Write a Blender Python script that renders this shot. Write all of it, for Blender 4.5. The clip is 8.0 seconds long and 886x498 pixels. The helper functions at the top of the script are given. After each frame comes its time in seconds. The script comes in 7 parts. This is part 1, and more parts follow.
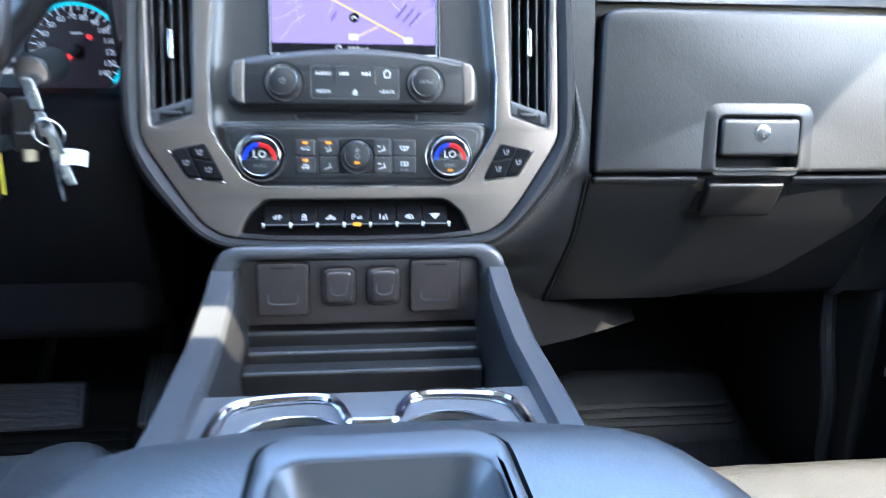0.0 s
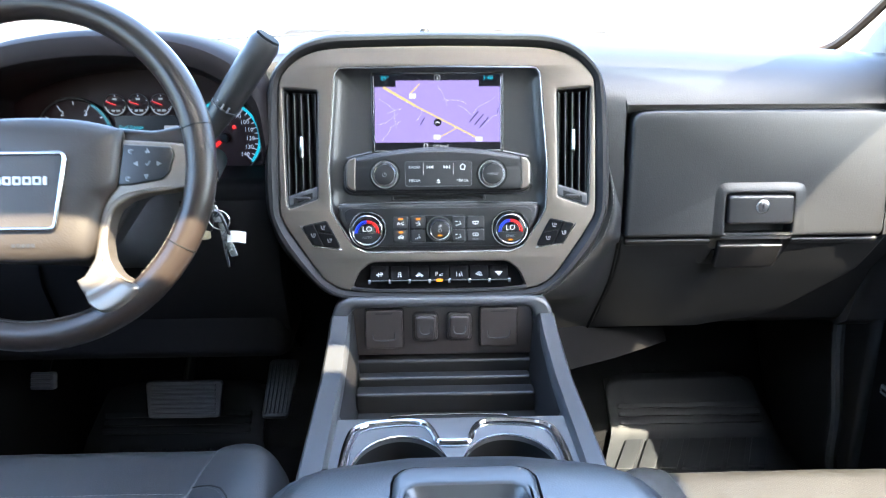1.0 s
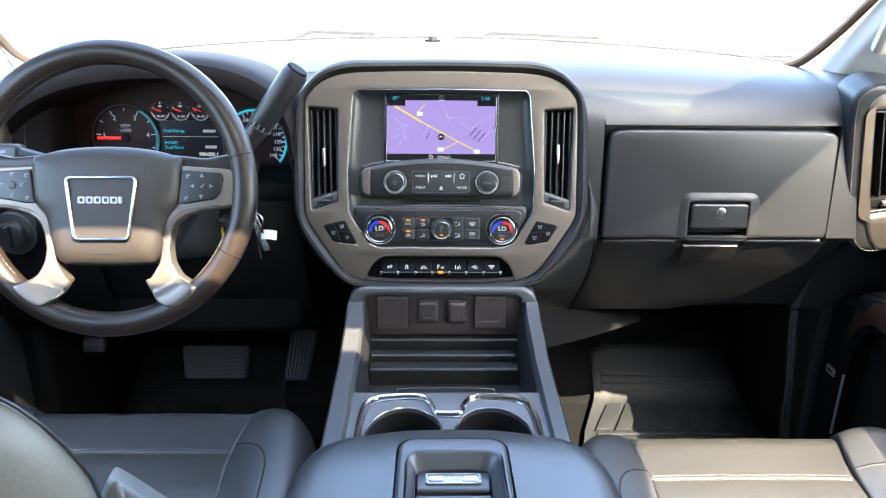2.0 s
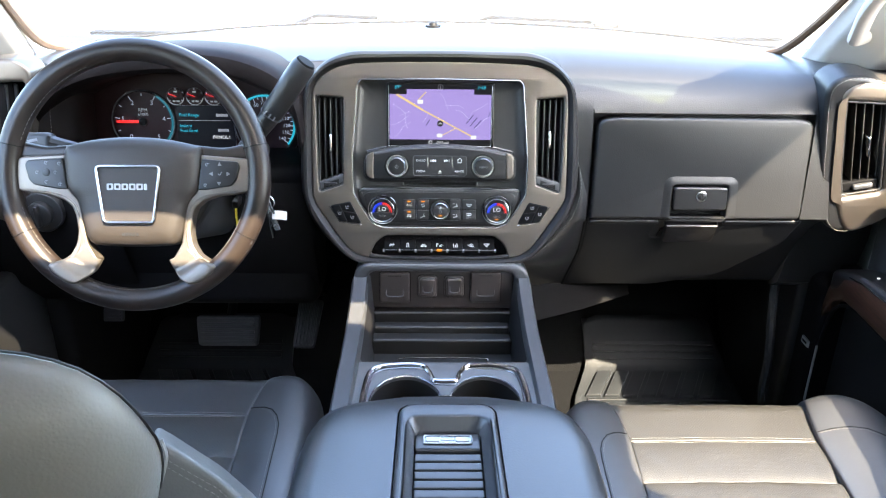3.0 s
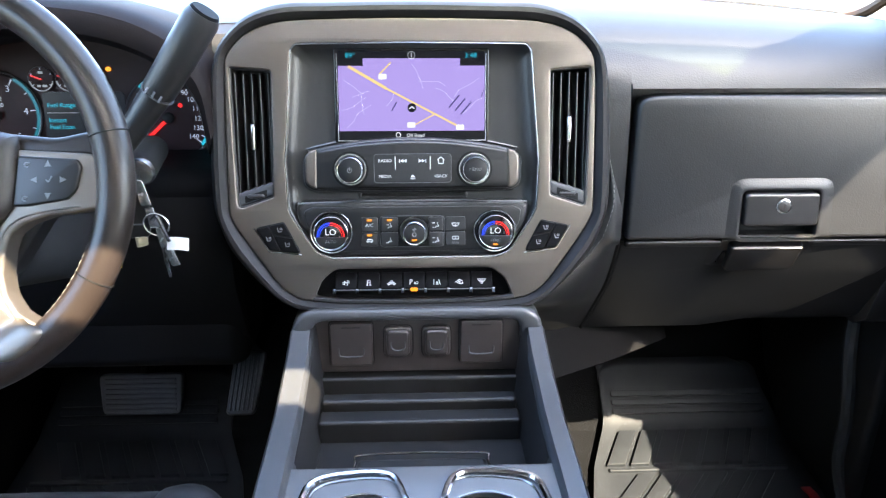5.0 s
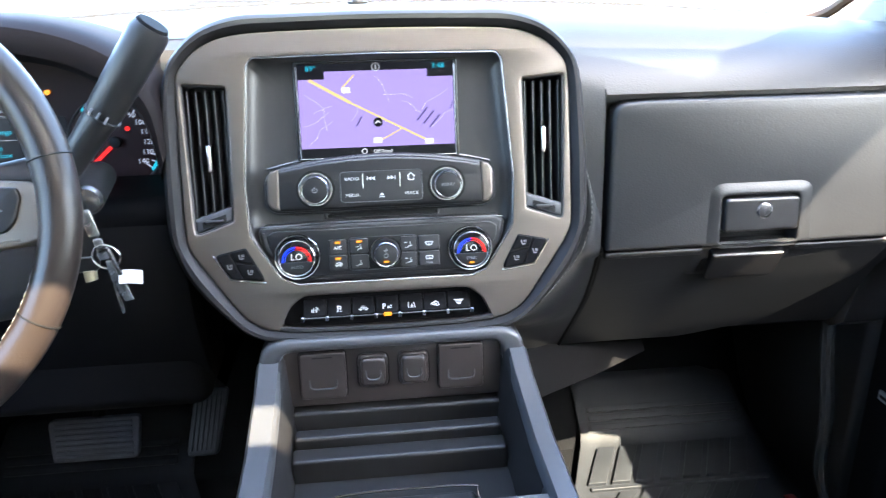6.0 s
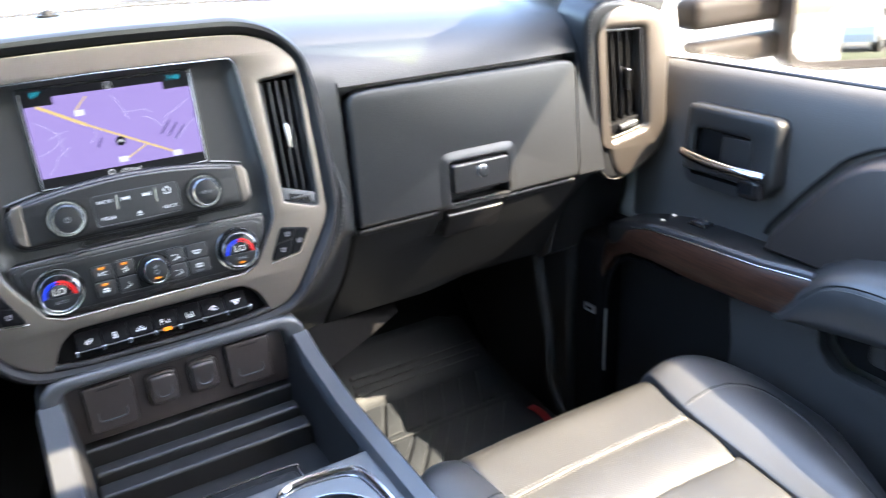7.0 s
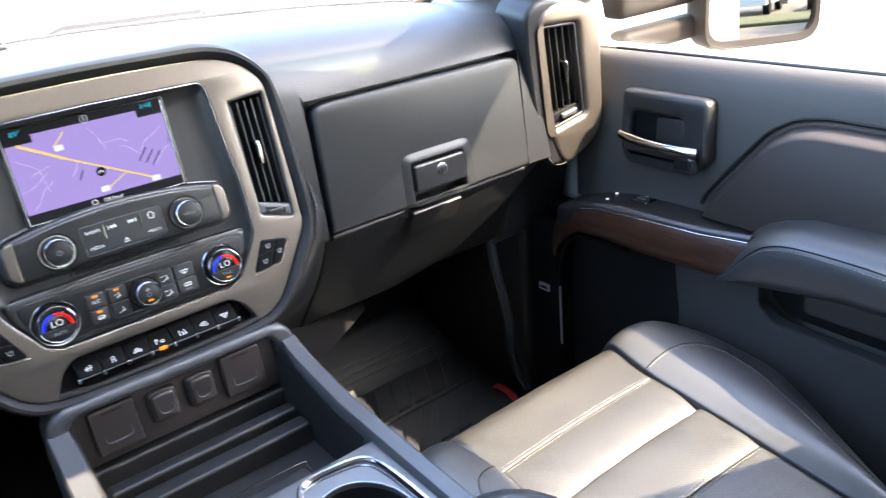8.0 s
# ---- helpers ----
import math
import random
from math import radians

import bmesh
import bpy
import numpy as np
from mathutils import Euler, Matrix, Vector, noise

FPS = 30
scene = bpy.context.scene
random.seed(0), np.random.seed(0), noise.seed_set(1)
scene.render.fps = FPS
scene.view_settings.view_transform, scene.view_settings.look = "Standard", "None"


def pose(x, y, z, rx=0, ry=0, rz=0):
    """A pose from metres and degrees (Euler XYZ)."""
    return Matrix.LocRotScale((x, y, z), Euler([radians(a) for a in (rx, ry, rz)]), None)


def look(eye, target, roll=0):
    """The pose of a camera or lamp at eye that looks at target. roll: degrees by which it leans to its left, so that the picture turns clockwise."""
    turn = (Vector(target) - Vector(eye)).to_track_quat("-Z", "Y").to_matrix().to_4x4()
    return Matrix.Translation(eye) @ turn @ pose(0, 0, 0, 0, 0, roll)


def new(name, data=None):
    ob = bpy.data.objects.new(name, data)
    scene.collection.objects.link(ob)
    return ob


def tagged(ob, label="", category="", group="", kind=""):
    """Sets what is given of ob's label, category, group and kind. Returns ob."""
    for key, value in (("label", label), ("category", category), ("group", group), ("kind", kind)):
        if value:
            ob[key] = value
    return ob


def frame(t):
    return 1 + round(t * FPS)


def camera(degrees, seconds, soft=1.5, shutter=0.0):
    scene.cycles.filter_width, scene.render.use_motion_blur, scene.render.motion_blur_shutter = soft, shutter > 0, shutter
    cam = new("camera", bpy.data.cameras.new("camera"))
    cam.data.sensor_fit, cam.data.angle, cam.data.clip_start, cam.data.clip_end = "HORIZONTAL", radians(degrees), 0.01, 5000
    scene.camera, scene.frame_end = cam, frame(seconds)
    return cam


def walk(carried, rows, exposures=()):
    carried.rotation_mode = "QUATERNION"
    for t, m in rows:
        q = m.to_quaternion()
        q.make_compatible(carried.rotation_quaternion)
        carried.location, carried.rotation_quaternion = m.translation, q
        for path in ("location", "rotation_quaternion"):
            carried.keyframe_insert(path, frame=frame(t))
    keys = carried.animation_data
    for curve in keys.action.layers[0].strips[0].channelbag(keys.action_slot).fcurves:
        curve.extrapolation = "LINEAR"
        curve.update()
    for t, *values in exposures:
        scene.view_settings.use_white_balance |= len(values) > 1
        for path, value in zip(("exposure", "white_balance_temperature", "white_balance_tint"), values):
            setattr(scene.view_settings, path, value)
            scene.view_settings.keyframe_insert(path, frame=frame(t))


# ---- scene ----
cam = camera(59.9, 8.0, soft=1.1, shutter=0.5)
PATH = [
    (0, (-0.007, 0.166, 0.859), (0.231, 2.083, 0.342), 1.0),
    (0.5, (-0.027, 0.055, 0.96), (0.11, 1.963, 0.377), 0.5),
    (0.7, (-0.027, 0.013, 0.992), (0.060, 1.922, 0.4), 0.1),
    (1, (-0.026, -0.045, 1.034), (0.033, 1.862, 0.435), -0.2),
    (2.3, (-0.016, -0.221, 1.188), (0.014, 1.629, 0.428), 0.7),
    (2.5, (-0.015, -0.239, 1.202), (0.013, 1.604, 0.426), 0.7),
    (3, (-0.013, -0.265, 1.216), (0.016, 1.565, 0.408), 0.7),
    (3.5, (-0.013, -0.265, 1.215), (0.02, 1.56, 0.398), 0.6),
    (4, (-0.003, -0.147, 1.181), (0.037, 1.683, 0.375), 0.4),
    (4.5, (-0.001, 0.015, 1.114), (0.047, 1.856, 0.333), 0.2),
    (4.7, (-0.001, 0.062, 1.094), (0.062, 1.906, 0.321), 0.2),
    (6, (-0.021, 0.158, 1.056), (0.178, 2.016, 0.344), -0.9),
    (6.3, (-0.05, 0.144, 1.06), (0.366, 1.966, 0.348), -1.5),
    (6.5, (-0.075, 0.129, 1.067), (0.498, 1.904, 0.344), -1.9),
    (7, (-0.109, 0.117, 1.088), (0.801, 1.718, 0.308), -2.9),
    (7.5, (-0.142, 0.114, 1.103), (0.936, 1.588, 0.287), -4.6),
    (7.7, (-0.158, 0.104, 1.115), (0.927, 1.566, 0.287), -5.3),
    (8, (-0.185, 0.105, 1.126), (0.873, 1.591, 0.304), -5.9),
]
STOPS = 4.25
walk(cam, [(t, look(eye, target, roll)) for t, eye, target, roll in PATH], [(0, STOPS + 0.70, 5450, 3), (1, STOPS + 0.60, 5950, 4), (2.5, STOPS + 0.24, 6300, 6), (4.5, STOPS + 0.26, 6250, 7), (6, STOPS + 0.62, 6000, 6), (7, STOPS + 0.34, 6120, 7), (8, STOPS + 0.22, 6280, 9)])

# ---- light ----
world = bpy.data.worlds.new("sky")
scene.world = world
world.use_nodes = True
wn = world.node_tree
wn.nodes.clear()
sky = wn.nodes.new("ShaderNodeTexSky")
sky.sky_type = "NISHITA"
sky.sun_disc = False
sky.sun_elevation = radians(47)
sky.sun_rotation = radians(145)
sky.air_density, sky.dust_density, sky.ozone_density = 1.0, 2.9, 1.1
bg = wn.nodes.new("ShaderNodeBackground")
bg.inputs["Strength"].default_value = 0.15
wo = wn.nodes.new("ShaderNodeOutputWorld")
wn.links.new(sky.outputs[0], bg.inputs[0])
wn.links.new(bg.outputs[0], wo.inputs[0])
SUN_WAY = Vector((0.388, -0.555, 0.737))
sun_data = bpy.data.lights.new("sun", "SUN")
sun_data.energy, sun_data.angle, sun_data.color = 2.8, radians(0.5), (1.0, 0.81, 0.57)
sun = new("sun", sun_data)
sun.matrix_world = look(SUN_WAY * 20, (0, 0, 0))


# ---- materials ----
def material(name, color, rough=0.5, metal=0.0, grain=0.0, grain_size=0.002, blotch=0.15, blotch_size=0.15,
             rough_var=0.1, coat=0.0, stretch=(1, 1, 1), spec=0.5, kind="noise", sheen=0.0):
    """A surface with grain relief and a slow change of tone and gloss. Sizes in metres."""
    m = bpy.data.materials.new(name)
    m.use_nodes = True
    nt = m.node_tree
    b = nt.nodes["Principled BSDF"]
    L = nt.links.new
    co = nt.nodes.new("ShaderNodeTexCoord")
    mp = nt.nodes.new("ShaderNodeMapping")
    mp.inputs["Scale"].default_value = stretch
    L(co.outputs["Object"], mp.inputs[0])
    big = nt.nodes.new("ShaderNodeTexNoise")
    big.inputs["Scale"].default_value = 1 / blotch_size
    big.inputs["Detail"].default_value = 5
    L(mp.outputs[0], big.inputs["Vector"])
    mix = nt.nodes.new("ShaderNodeMix")
    mix.data_type = "RGBA"
    L(big.outputs[0], mix.inputs["Factor"])
    mix.inputs["A"].default_value = (*[c * (1 - blotch) for c in color], 1)
    mix.inputs["B"].default_value = (*[min(1, c * (1 + blotch)) for c in color], 1)
    L(mix.outputs["Result"], b.inputs["Base Color"])
    mr = nt.nodes.new("ShaderNodeMapRange")
    mr.inputs["To Min"].default_value = max(0.02, rough - rough_var)
    mr.inputs["To Max"].default_value = min(1, rough + rough_var)
    L(big.outputs[0], mr.inputs["Value"])
    L(mr.outputs[0], b.inputs["Roughness"])
    b.inputs["Metallic"].default_value = metal
    b.inputs["Specular IOR Level"].default_value = spec
    b.inputs["Coat Weight"].default_value = coat
    b.inputs["Sheen Weight"].default_value = sheen
    if grain > 0:
        if kind == "noise":
            g = nt.nodes.new("ShaderNodeTexNoise")
            g.inputs["Detail"].default_value = 3
            src = g.outputs[0]
        else:
            g = nt.nodes.new("ShaderNodeTexVoronoi")
            g.feature = "SMOOTH_F1" if kind == "pebble" else "F1"
            src = g.outputs["Distance"]
        g.inputs["Scale"].default_value = 1 / grain_size
        L(mp.outputs[0], g.inputs["Vector"])
        bp = nt.nodes.new("ShaderNodeBump")
        bp.inputs["Strength"].default_value = grain
        bp.inputs["Distance"].default_value = grain_size * 0.3
        L(src, bp.inputs["Height"])
        L(bp.outputs[0], b.inputs["Normal"])
    return m


def glow(name, color, strength, base=0.02):
    strength = strength / 2 ** STOPS
    m = bpy.data.materials.new(name)
    m.use_nodes = True
    b = m.node_tree.nodes["Principled BSDF"]
    b.inputs["Base Color"].default_value = (*[c * base for c in color], 1)
    b.inputs["Emission Color"].default_value = (*color, 1)
    b.inputs["Emission Strength"].default_value = strength
    b.inputs["Specular IOR Level"].default_value = 0.2
    b.inputs["Roughness"].default_value = 0.3
    return m


def pane_material(name, tint=(1, 1, 1), gloss=0.04, dust=0.0):
    m = bpy.data.materials.new(name)
    m.use_nodes = True
    nt = m.node_tree
    nt.nodes.clear()
    tr = nt.nodes.new("ShaderNodeBsdfTransparent")
    tr.inputs[0].default_value = (*tint, 1)
    gl = nt.nodes.new("ShaderNodeBsdfGlossy")
    gl.inputs["Roughness"].default_value = 0.02
    mx = nt.nodes.new("ShaderNodeMixShader")
    out = nt.nodes.new("ShaderNodeOutputMaterial")
    mx.inputs[0].default_value = gloss
    nt.links.new(tr.outputs[0], mx.inputs[1])
    nt.links.new(gl.outputs[0], mx.inputs[2])
    last = mx
    if dust > 0:
        tl = nt.nodes.new("ShaderNodeBsdfTranslucent")
        tl.inputs[0].default_value = (0.8, 0.78, 0.74, 1)
        last = nt.nodes.new("ShaderNodeMixShader")
        last.inputs[0].default_value = dust
        nt.links.new(mx.outputs[0], last.inputs[1])
        nt.links.new(tl.outputs[0], last.inputs[2])
    nt.links.new(last.outputs[0], out.inputs[0])
    return m


LEATHER = material("black_leather", (0.025, 0.0258, 0.0275), 0.36, grain=0.22, grain_size=0.0017, kind="pebble", blotch=0.2, rough_var=0.08, spec=0.76)
PERF = material("perforated_leather", (0.0200, 0.0193, 0.0175), 0.43, spec=0.62, grain=0.22, grain_size=0.0017, kind="dots", blotch=0.22, blotch_size=0.06, rough_var=0.08)
def perforate(m, pitch, radius):
    """Rows of small punched holes over a leather: darker and sunk."""
    nt = m.node_tree
    b = nt.nodes["Principled BSDF"]
    co = nt.nodes.new("ShaderNodeTexCoord")
    mp = nt.nodes.new("ShaderNodeMapping")
    mp.inputs["Scale"].default_value = (1 / pitch, 1 / pitch, 0)
    mp.inputs["Rotation"].default_value = (0, 0, radians(45))
    fr = nt.nodes.new("ShaderNodeVectorMath")
    fr.operation = "FRACTION"
    di = nt.nodes.new("ShaderNodeVectorMath")
    di.operation = "DISTANCE"
    di.inputs[1].default_value = (0.5, 0.5, 0)
    rg = nt.nodes.new("ShaderNodeMapRange")
    rg.inputs["From Min"].default_value = radius * 0.8
    rg.inputs["From Max"].default_value = radius * 1.2
    nt.links.new(co.outputs["Object"], mp.inputs[0])
    nt.links.new(mp.outputs[0], fr.inputs[0])
    nt.links.new(fr.outputs[0], di.inputs[0])
    nt.links.new(di.outputs["Value"], rg.inputs["Value"])
    old = b.inputs["Base Color"].links[0].from_socket
    mx = nt.nodes.new("ShaderNodeMix")
    mx.data_type = "RGBA"
    mx.inputs["A"].default_value = (0.009, 0.009, 0.008, 1)
    nt.links.new(rg.outputs[0], mx.inputs["Factor"])
    nt.links.new(old, mx.inputs["B"])
    nt.links.new(mx.outputs["Result"], b.inputs["Base Color"])
    bump = nt.nodes.new("ShaderNodeBump")
    bump.inputs["Strength"].default_value = 0.3
    bump.inputs["Distance"].default_value = 0.0006
    nt.links.new(rg.outputs[0], bump.inputs["Height"])
    nt.links.new(b.inputs["Normal"].links[0].from_socket, bump.inputs["Normal"])
    nt.links.new(bump.outputs[0], b.inputs["Normal"])


perforate(PERF, 0.0034, 0.20)
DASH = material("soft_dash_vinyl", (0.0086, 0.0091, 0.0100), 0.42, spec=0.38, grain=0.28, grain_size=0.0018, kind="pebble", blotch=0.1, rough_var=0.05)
PLASTIC = material("dark_plastic", (0.011, 0.011, 0.0115), 0.42, grain=0.15, grain_size=0.0009, blotch=0.1, rough_var=0.06)
DARK = material("matte_dark_plastic", (0.0045, 0.0045, 0.0050), 0.62, grain=0.2, grain_size=0.001, blotch=0.2, spec=0.05)
RIMSKIN = material("worn_rim_leather", (0.0168, 0.0122, 0.0100), 0.33, grain=0.2, grain_size=0.0013, kind="pebble", blotch=0.25, blotch_size=0.05, spec=0.36, rough_var=0.1)
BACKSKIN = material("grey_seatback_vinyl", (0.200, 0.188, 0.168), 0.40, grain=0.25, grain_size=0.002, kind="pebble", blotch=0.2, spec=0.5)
WINGSKIN = material("grey_wing_vinyl", (0.085, 0.084, 0.079), 0.42, grain=0.25, grain_size=0.002, kind="pebble", blotch=0.2, spec=0.5)
BINPLASTIC = material("grained_bin_plastic", (0.0085, 0.0083, 0.0085), 0.46, grain=0.25, grain_size=0.0011, blotch=0.15, spec=0.4, rough_var=0.07)
STACKSKIN = material("smooth_stack_plastic", (0.017, 0.0172, 0.0178), 0.36, grain=0.12, grain_size=0.0009, blotch=0.12, rough_var=0.05, spec=0.45)
SOCKET = material("brown_black_plastic", (0.026, 0.0215, 0.020), 0.3, grain=0.15, grain_size=0.0009, blotch=0.15)
PIPING = material("pale_piping", (0.22, 0.21, 0.20), 0.5, blotch=0.2, blotch_size=0.02)
INSERT = material("door_insert_leather", (0.0235, 0.0185, 0.0165), 0.50, grain=0.15, grain_size=0.0016, kind="pebble", blotch=0.15, spec=0.40)
HOODSKIN = material("brown_black_hood_vinyl", (0.0052, 0.0038, 0.0040), 0.6, grain=0.2, grain_size=0.0015, kind="pebble", blotch=0.2, spec=0.1)
HUBSKIN = material("matte_hub_vinyl", (0.0235, 0.0198, 0.0178), 0.46, grain=0.25, grain_size=0.0016, kind="pebble", blotch=0.1, rough_var=0.05, spec=0.40)
SPOKEMETAL = material("satin_pewter_spoke", (0.185, 0.160, 0.135), 0.42, metal=0.80, grain=0.06, grain_size=0.0010, blotch=0.06, blotch_size=0.03, rough_var=0.04)
SATIN = material("satin_grey_plastic", (0.039, 0.0405, 0.044), 0.33, grain=0.1, grain_size=0.0007, blotch=0.12, rough_var=0.05)
DOORLOW = material("lower_door_plastic", (0.040, 0.0388, 0.0380), 0.6, grain=0.25, grain_size=0.0016, blotch=0.12, spec=0.25, rough_var=0.05)
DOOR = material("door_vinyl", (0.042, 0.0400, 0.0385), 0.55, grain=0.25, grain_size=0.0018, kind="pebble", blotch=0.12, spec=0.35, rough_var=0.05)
PAD = material("soft_black_pad", (0.013, 0.0125, 0.013), 0.5, grain=0.1, grain_size=0.0015, kind="pebble", blotch=0.15, spec=0.22)
BUTTON = material("button_plastic", (0.006, 0.006, 0.0065), 0.36, grain=0.05, grain_size=0.0006, blotch=0.1)
# red tone of the cluster face stands in for a reflection on its lens
CLUSTER = material("cluster_face", (0.020, 0.009, 0.010), 0.5, blotch=0.2, spec=0.15)
GLOSS = material("gloss_black", (0.008, 0.008, 0.009), 0.12, blotch=0.2, rough_var=0.05)
SILVER = material("brushed_pewter_trim", (0.148, 0.128, 0.109), 0.38, metal=0.86, grain=0.12, grain_size=0.0012, stretch=(0.03, 1, 1), blotch=0.08, blotch_size=0.03, rough_var=0.05)
SILVER2 = material("pewter_plate", (0.13, 0.13, 0.13), 0.4, metal=0.6, grain=0.08, grain_size=0.001, blotch=0.08, rough_var=0.05)
DULLCHROME = material("satin_chrome", (0.26, 0.26, 0.27), 0.22, metal=0.9, blotch=0.05, rough_var=0.04)
CHROME = material("chrome", (0.42, 0.42, 0.44), 0.12, metal=1.0, blotch=0.05, rough_var=0.04)
STITCH = material("grey_thread", (0.135, 0.133, 0.128), 0.7, blotch=0.2, blotch_size=0.01)
CARPET = material("black_carpet", (0.0032, 0.0034, 0.0040), 0.95, grain=0.9, grain_size=0.003, blotch=0.3, blotch_size=0.05, spec=0.1)
RUBBER = material("rubber_mat", (0.0090, 0.0108, 0.0138), 0.62, grain=0.3, grain_size=0.002, blotch=0.25, blotch_size=0.08, spec=0.35)
PEDAL = material("worn_pedal_rubber", (0.082, 0.086, 0.095), 0.45, grain=0.3, grain_size=0.002, blotch=0.3, blotch_size=0.03)
SEAL = material("rubber_seal", (0.005, 0.005, 0.005), 0.6, blotch=0.2, spec=0.2)
HEADLINER = material("headliner_cloth", (0.62, 0.60, 0.56), 0.95, grain=0.3, grain_size=0.002, blotch=0.06)
BROWNSEAL = material("brown_rubber_edge", (0.075, 0.047, 0.028), 0.55, blotch=0.2, spec=0.2)
PILLAR = material("grey_pillar_trim", (0.33, 0.32, 0.30), 0.7, grain=0.3, grain_size=0.0015, blotch=0.06)
PAINT = material("white_truck_paint", (0.8, 0.8, 0.79), 0.3, coat=0.6, blotch=0.03, blotch_size=0.6)
WHITE = material("white_paper", (0.8, 0.8, 0.78), 0.7, blotch=0.05)
METAL = material("key_steel", (0.35, 0.35, 0.35), 0.25, metal=1.0, blotch=0.1, blotch_size=0.01)
BRASS = material("pale_brass", (0.42, 0.36, 0.24), 0.4, metal=0.6, blotch=0.1, blotch_size=0.01)
YELLOW = material("yellow_plastic", (0.55, 0.42, 0.03), 0.5, blotch=0.1, blotch_size=0.02)
RED = material("red_webbing", (0.25, 0.012, 0.012), 0.5, grain=0.3, grain_size=0.002)
GLASS = pane_material("clear_glass")
SHIELD = pane_material("dusty_windshield", dust=0.05)
BAND = pane_material("green_shade_band", (0.085, 0.120, 0.036))
BAND_LOW = pane_material("blue_green_shade_band", (0.29, 0.38, 0.38))
TINTED = pane_material("privacy_glass", (0.44, 0.44, 0.42))
MIRROR = material("mirror_glass", (0.24, 0.24, 0.23), 0.01, metal=1.0, blotch=0.0, rough_var=0.0)
MIRRORSHELL = material("brown_grey_mirror_plastic", (0.0125, 0.0100, 0.0082), 0.62, grain=0.2, grain_size=0.0015, blotch=0.15, spec=0.12)
CONCRETE = material("pale_concrete", (0.095, 0.088, 0.076), 0.85, grain=0.4, grain_size=0.02, blotch=0.2, blotch_size=1.5)
GRASS = material("dry_grass", (0.055, 0.065, 0.022), 0.9, grain=0.8, grain_size=0.05, blotch=0.4, blotch_size=0.7)
BARK = material("bark", (0.12, 0.09, 0.07), 0.9, grain=0.8, grain_size=0.04, blotch=0.3)
LEAF = material("leaves", (0.07, 0.11, 0.03), 0.6, blotch=0.5, blotch_size=0.3)
CARPAINT = material("grey_car_paint", (0.35, 0.36, 0.38), 0.3, metal=0.5, coat=0.5, blotch=0.05)
CARGLASS = material("dark_car_glass", (0.02, 0.022, 0.025), 0.08, blotch=0.1)

WOOD = bpy.data.materials.new("dark_wood_trim")
WOOD.use_nodes = True
_nt = WOOD.node_tree
_b = _nt.nodes["Principled BSDF"]
_co = _nt.nodes.new("ShaderNodeTexCoord")
_mp = _nt.nodes.new("ShaderNodeMapping")
_mp.inputs["Scale"].default_value = (120, 6, 120)
_nz = _nt.nodes.new("ShaderNodeTexNoise")
_nz.inputs["Scale"].default_value = 3.0
_nz.inputs["Detail"].default_value = 6
_nz.inputs["Distortion"].default_value = 0.6
_cr = _nt.nodes.new("ShaderNodeValToRGB")
_cr.color_ramp.elements[0].color, _cr.color_ramp.elements[0].position = (0.016, 0.0065, 0.004, 1), 0.35
_cr.color_ramp.elements[1].color, _cr.color_ramp.elements[1].position = (0.060, 0.026, 0.015, 1), 0.7
_nt.links.new(_co.outputs["Object"], _mp.inputs[0])
_nt.links.new(_mp.outputs[0], _nz.inputs["Vector"])
_nt.links.new(_nz.outputs[0], _cr.inputs[0])
_nt.links.new(_cr.outputs[0], _b.inputs["Base Color"])
_b.inputs["Roughness"].default_value = 0.35
_b.inputs["Coat Weight"].default_value = 0.3

G_MAP = glow("map_purple", (0.40, 0.295, 0.68), 0.9)
G_ROAD = glow("map_yellow", (0.9, 0.65, 0.25), 0.9)
G_LINE = glow("map_line", (0.62, 0.55, 0.9), 0.9)
G_WHITE = glow("lit_white", (0.85, 0.85, 0.9), 1.0)
G_FIGURE = glow("lit_figures", (0.66, 0.68, 0.80), 0.55, 0.3)
G_DIM = glow("lit_dim", (0.55, 0.55, 0.58), 0.35, 0.3)
G_CYAN = glow("lit_cyan", (0.05, 0.6, 0.8), 0.7)
G_RING = glow("ring_cyan", (0.05, 0.45, 0.6), 0.3)
G_RED = glow("lit_red", (0.9, 0.02, 0.02), 1.2)
G_BLUE = glow("lit_blue", (0.02, 0.06, 0.95), 1.2)
G_ORANGE = glow("lit_orange", (1.0, 0.30, 0.02), 1.6)
G_SCREEN = glow("screen_black", (0.01, 0.01, 0.02), 0.3)
G_MAPINK = glow("map_ink", (0.10, 0.07, 0.25), 0.8)
EMBLEM = material("bright_satin_metal", (0.38, 0.38, 0.38), 0.35, metal=0.6, blotch=0.03)
ICON = material("printed_icon", (0.15, 0.15, 0.16), 0.5, blotch=0.02)
ICON_LIGHT = material("bright_printed_icon", (0.5, 0.5, 0.5), 0.5, blotch=0.02)


# ---- building tools ----
def smooth_line_xy(pts):
    return [(p.x, p.y) for p in smooth_line([(x, y, 0) for x, y in pts], 5)]


def frame_of(o, u, v):
    """A local frame: u to the right, v up, w out of the face."""
    u, v = Vector(u).normalized(), Vector(v).normalized()
    w = u.cross(v)
    m = Matrix((u, v, w)).transposed().to_4x4()
    m.translation = Vector(o)
    return m


WORLD = Matrix.Identity(4)
PLACE = {}


def thing(name, base, label, category, group="", kind=""):
    e = new(name)
    e.empty_display_size = 0.05
    e.location = base
    PLACE[e] = Vector(base)
    return tagged(e, label, category, group, kind)


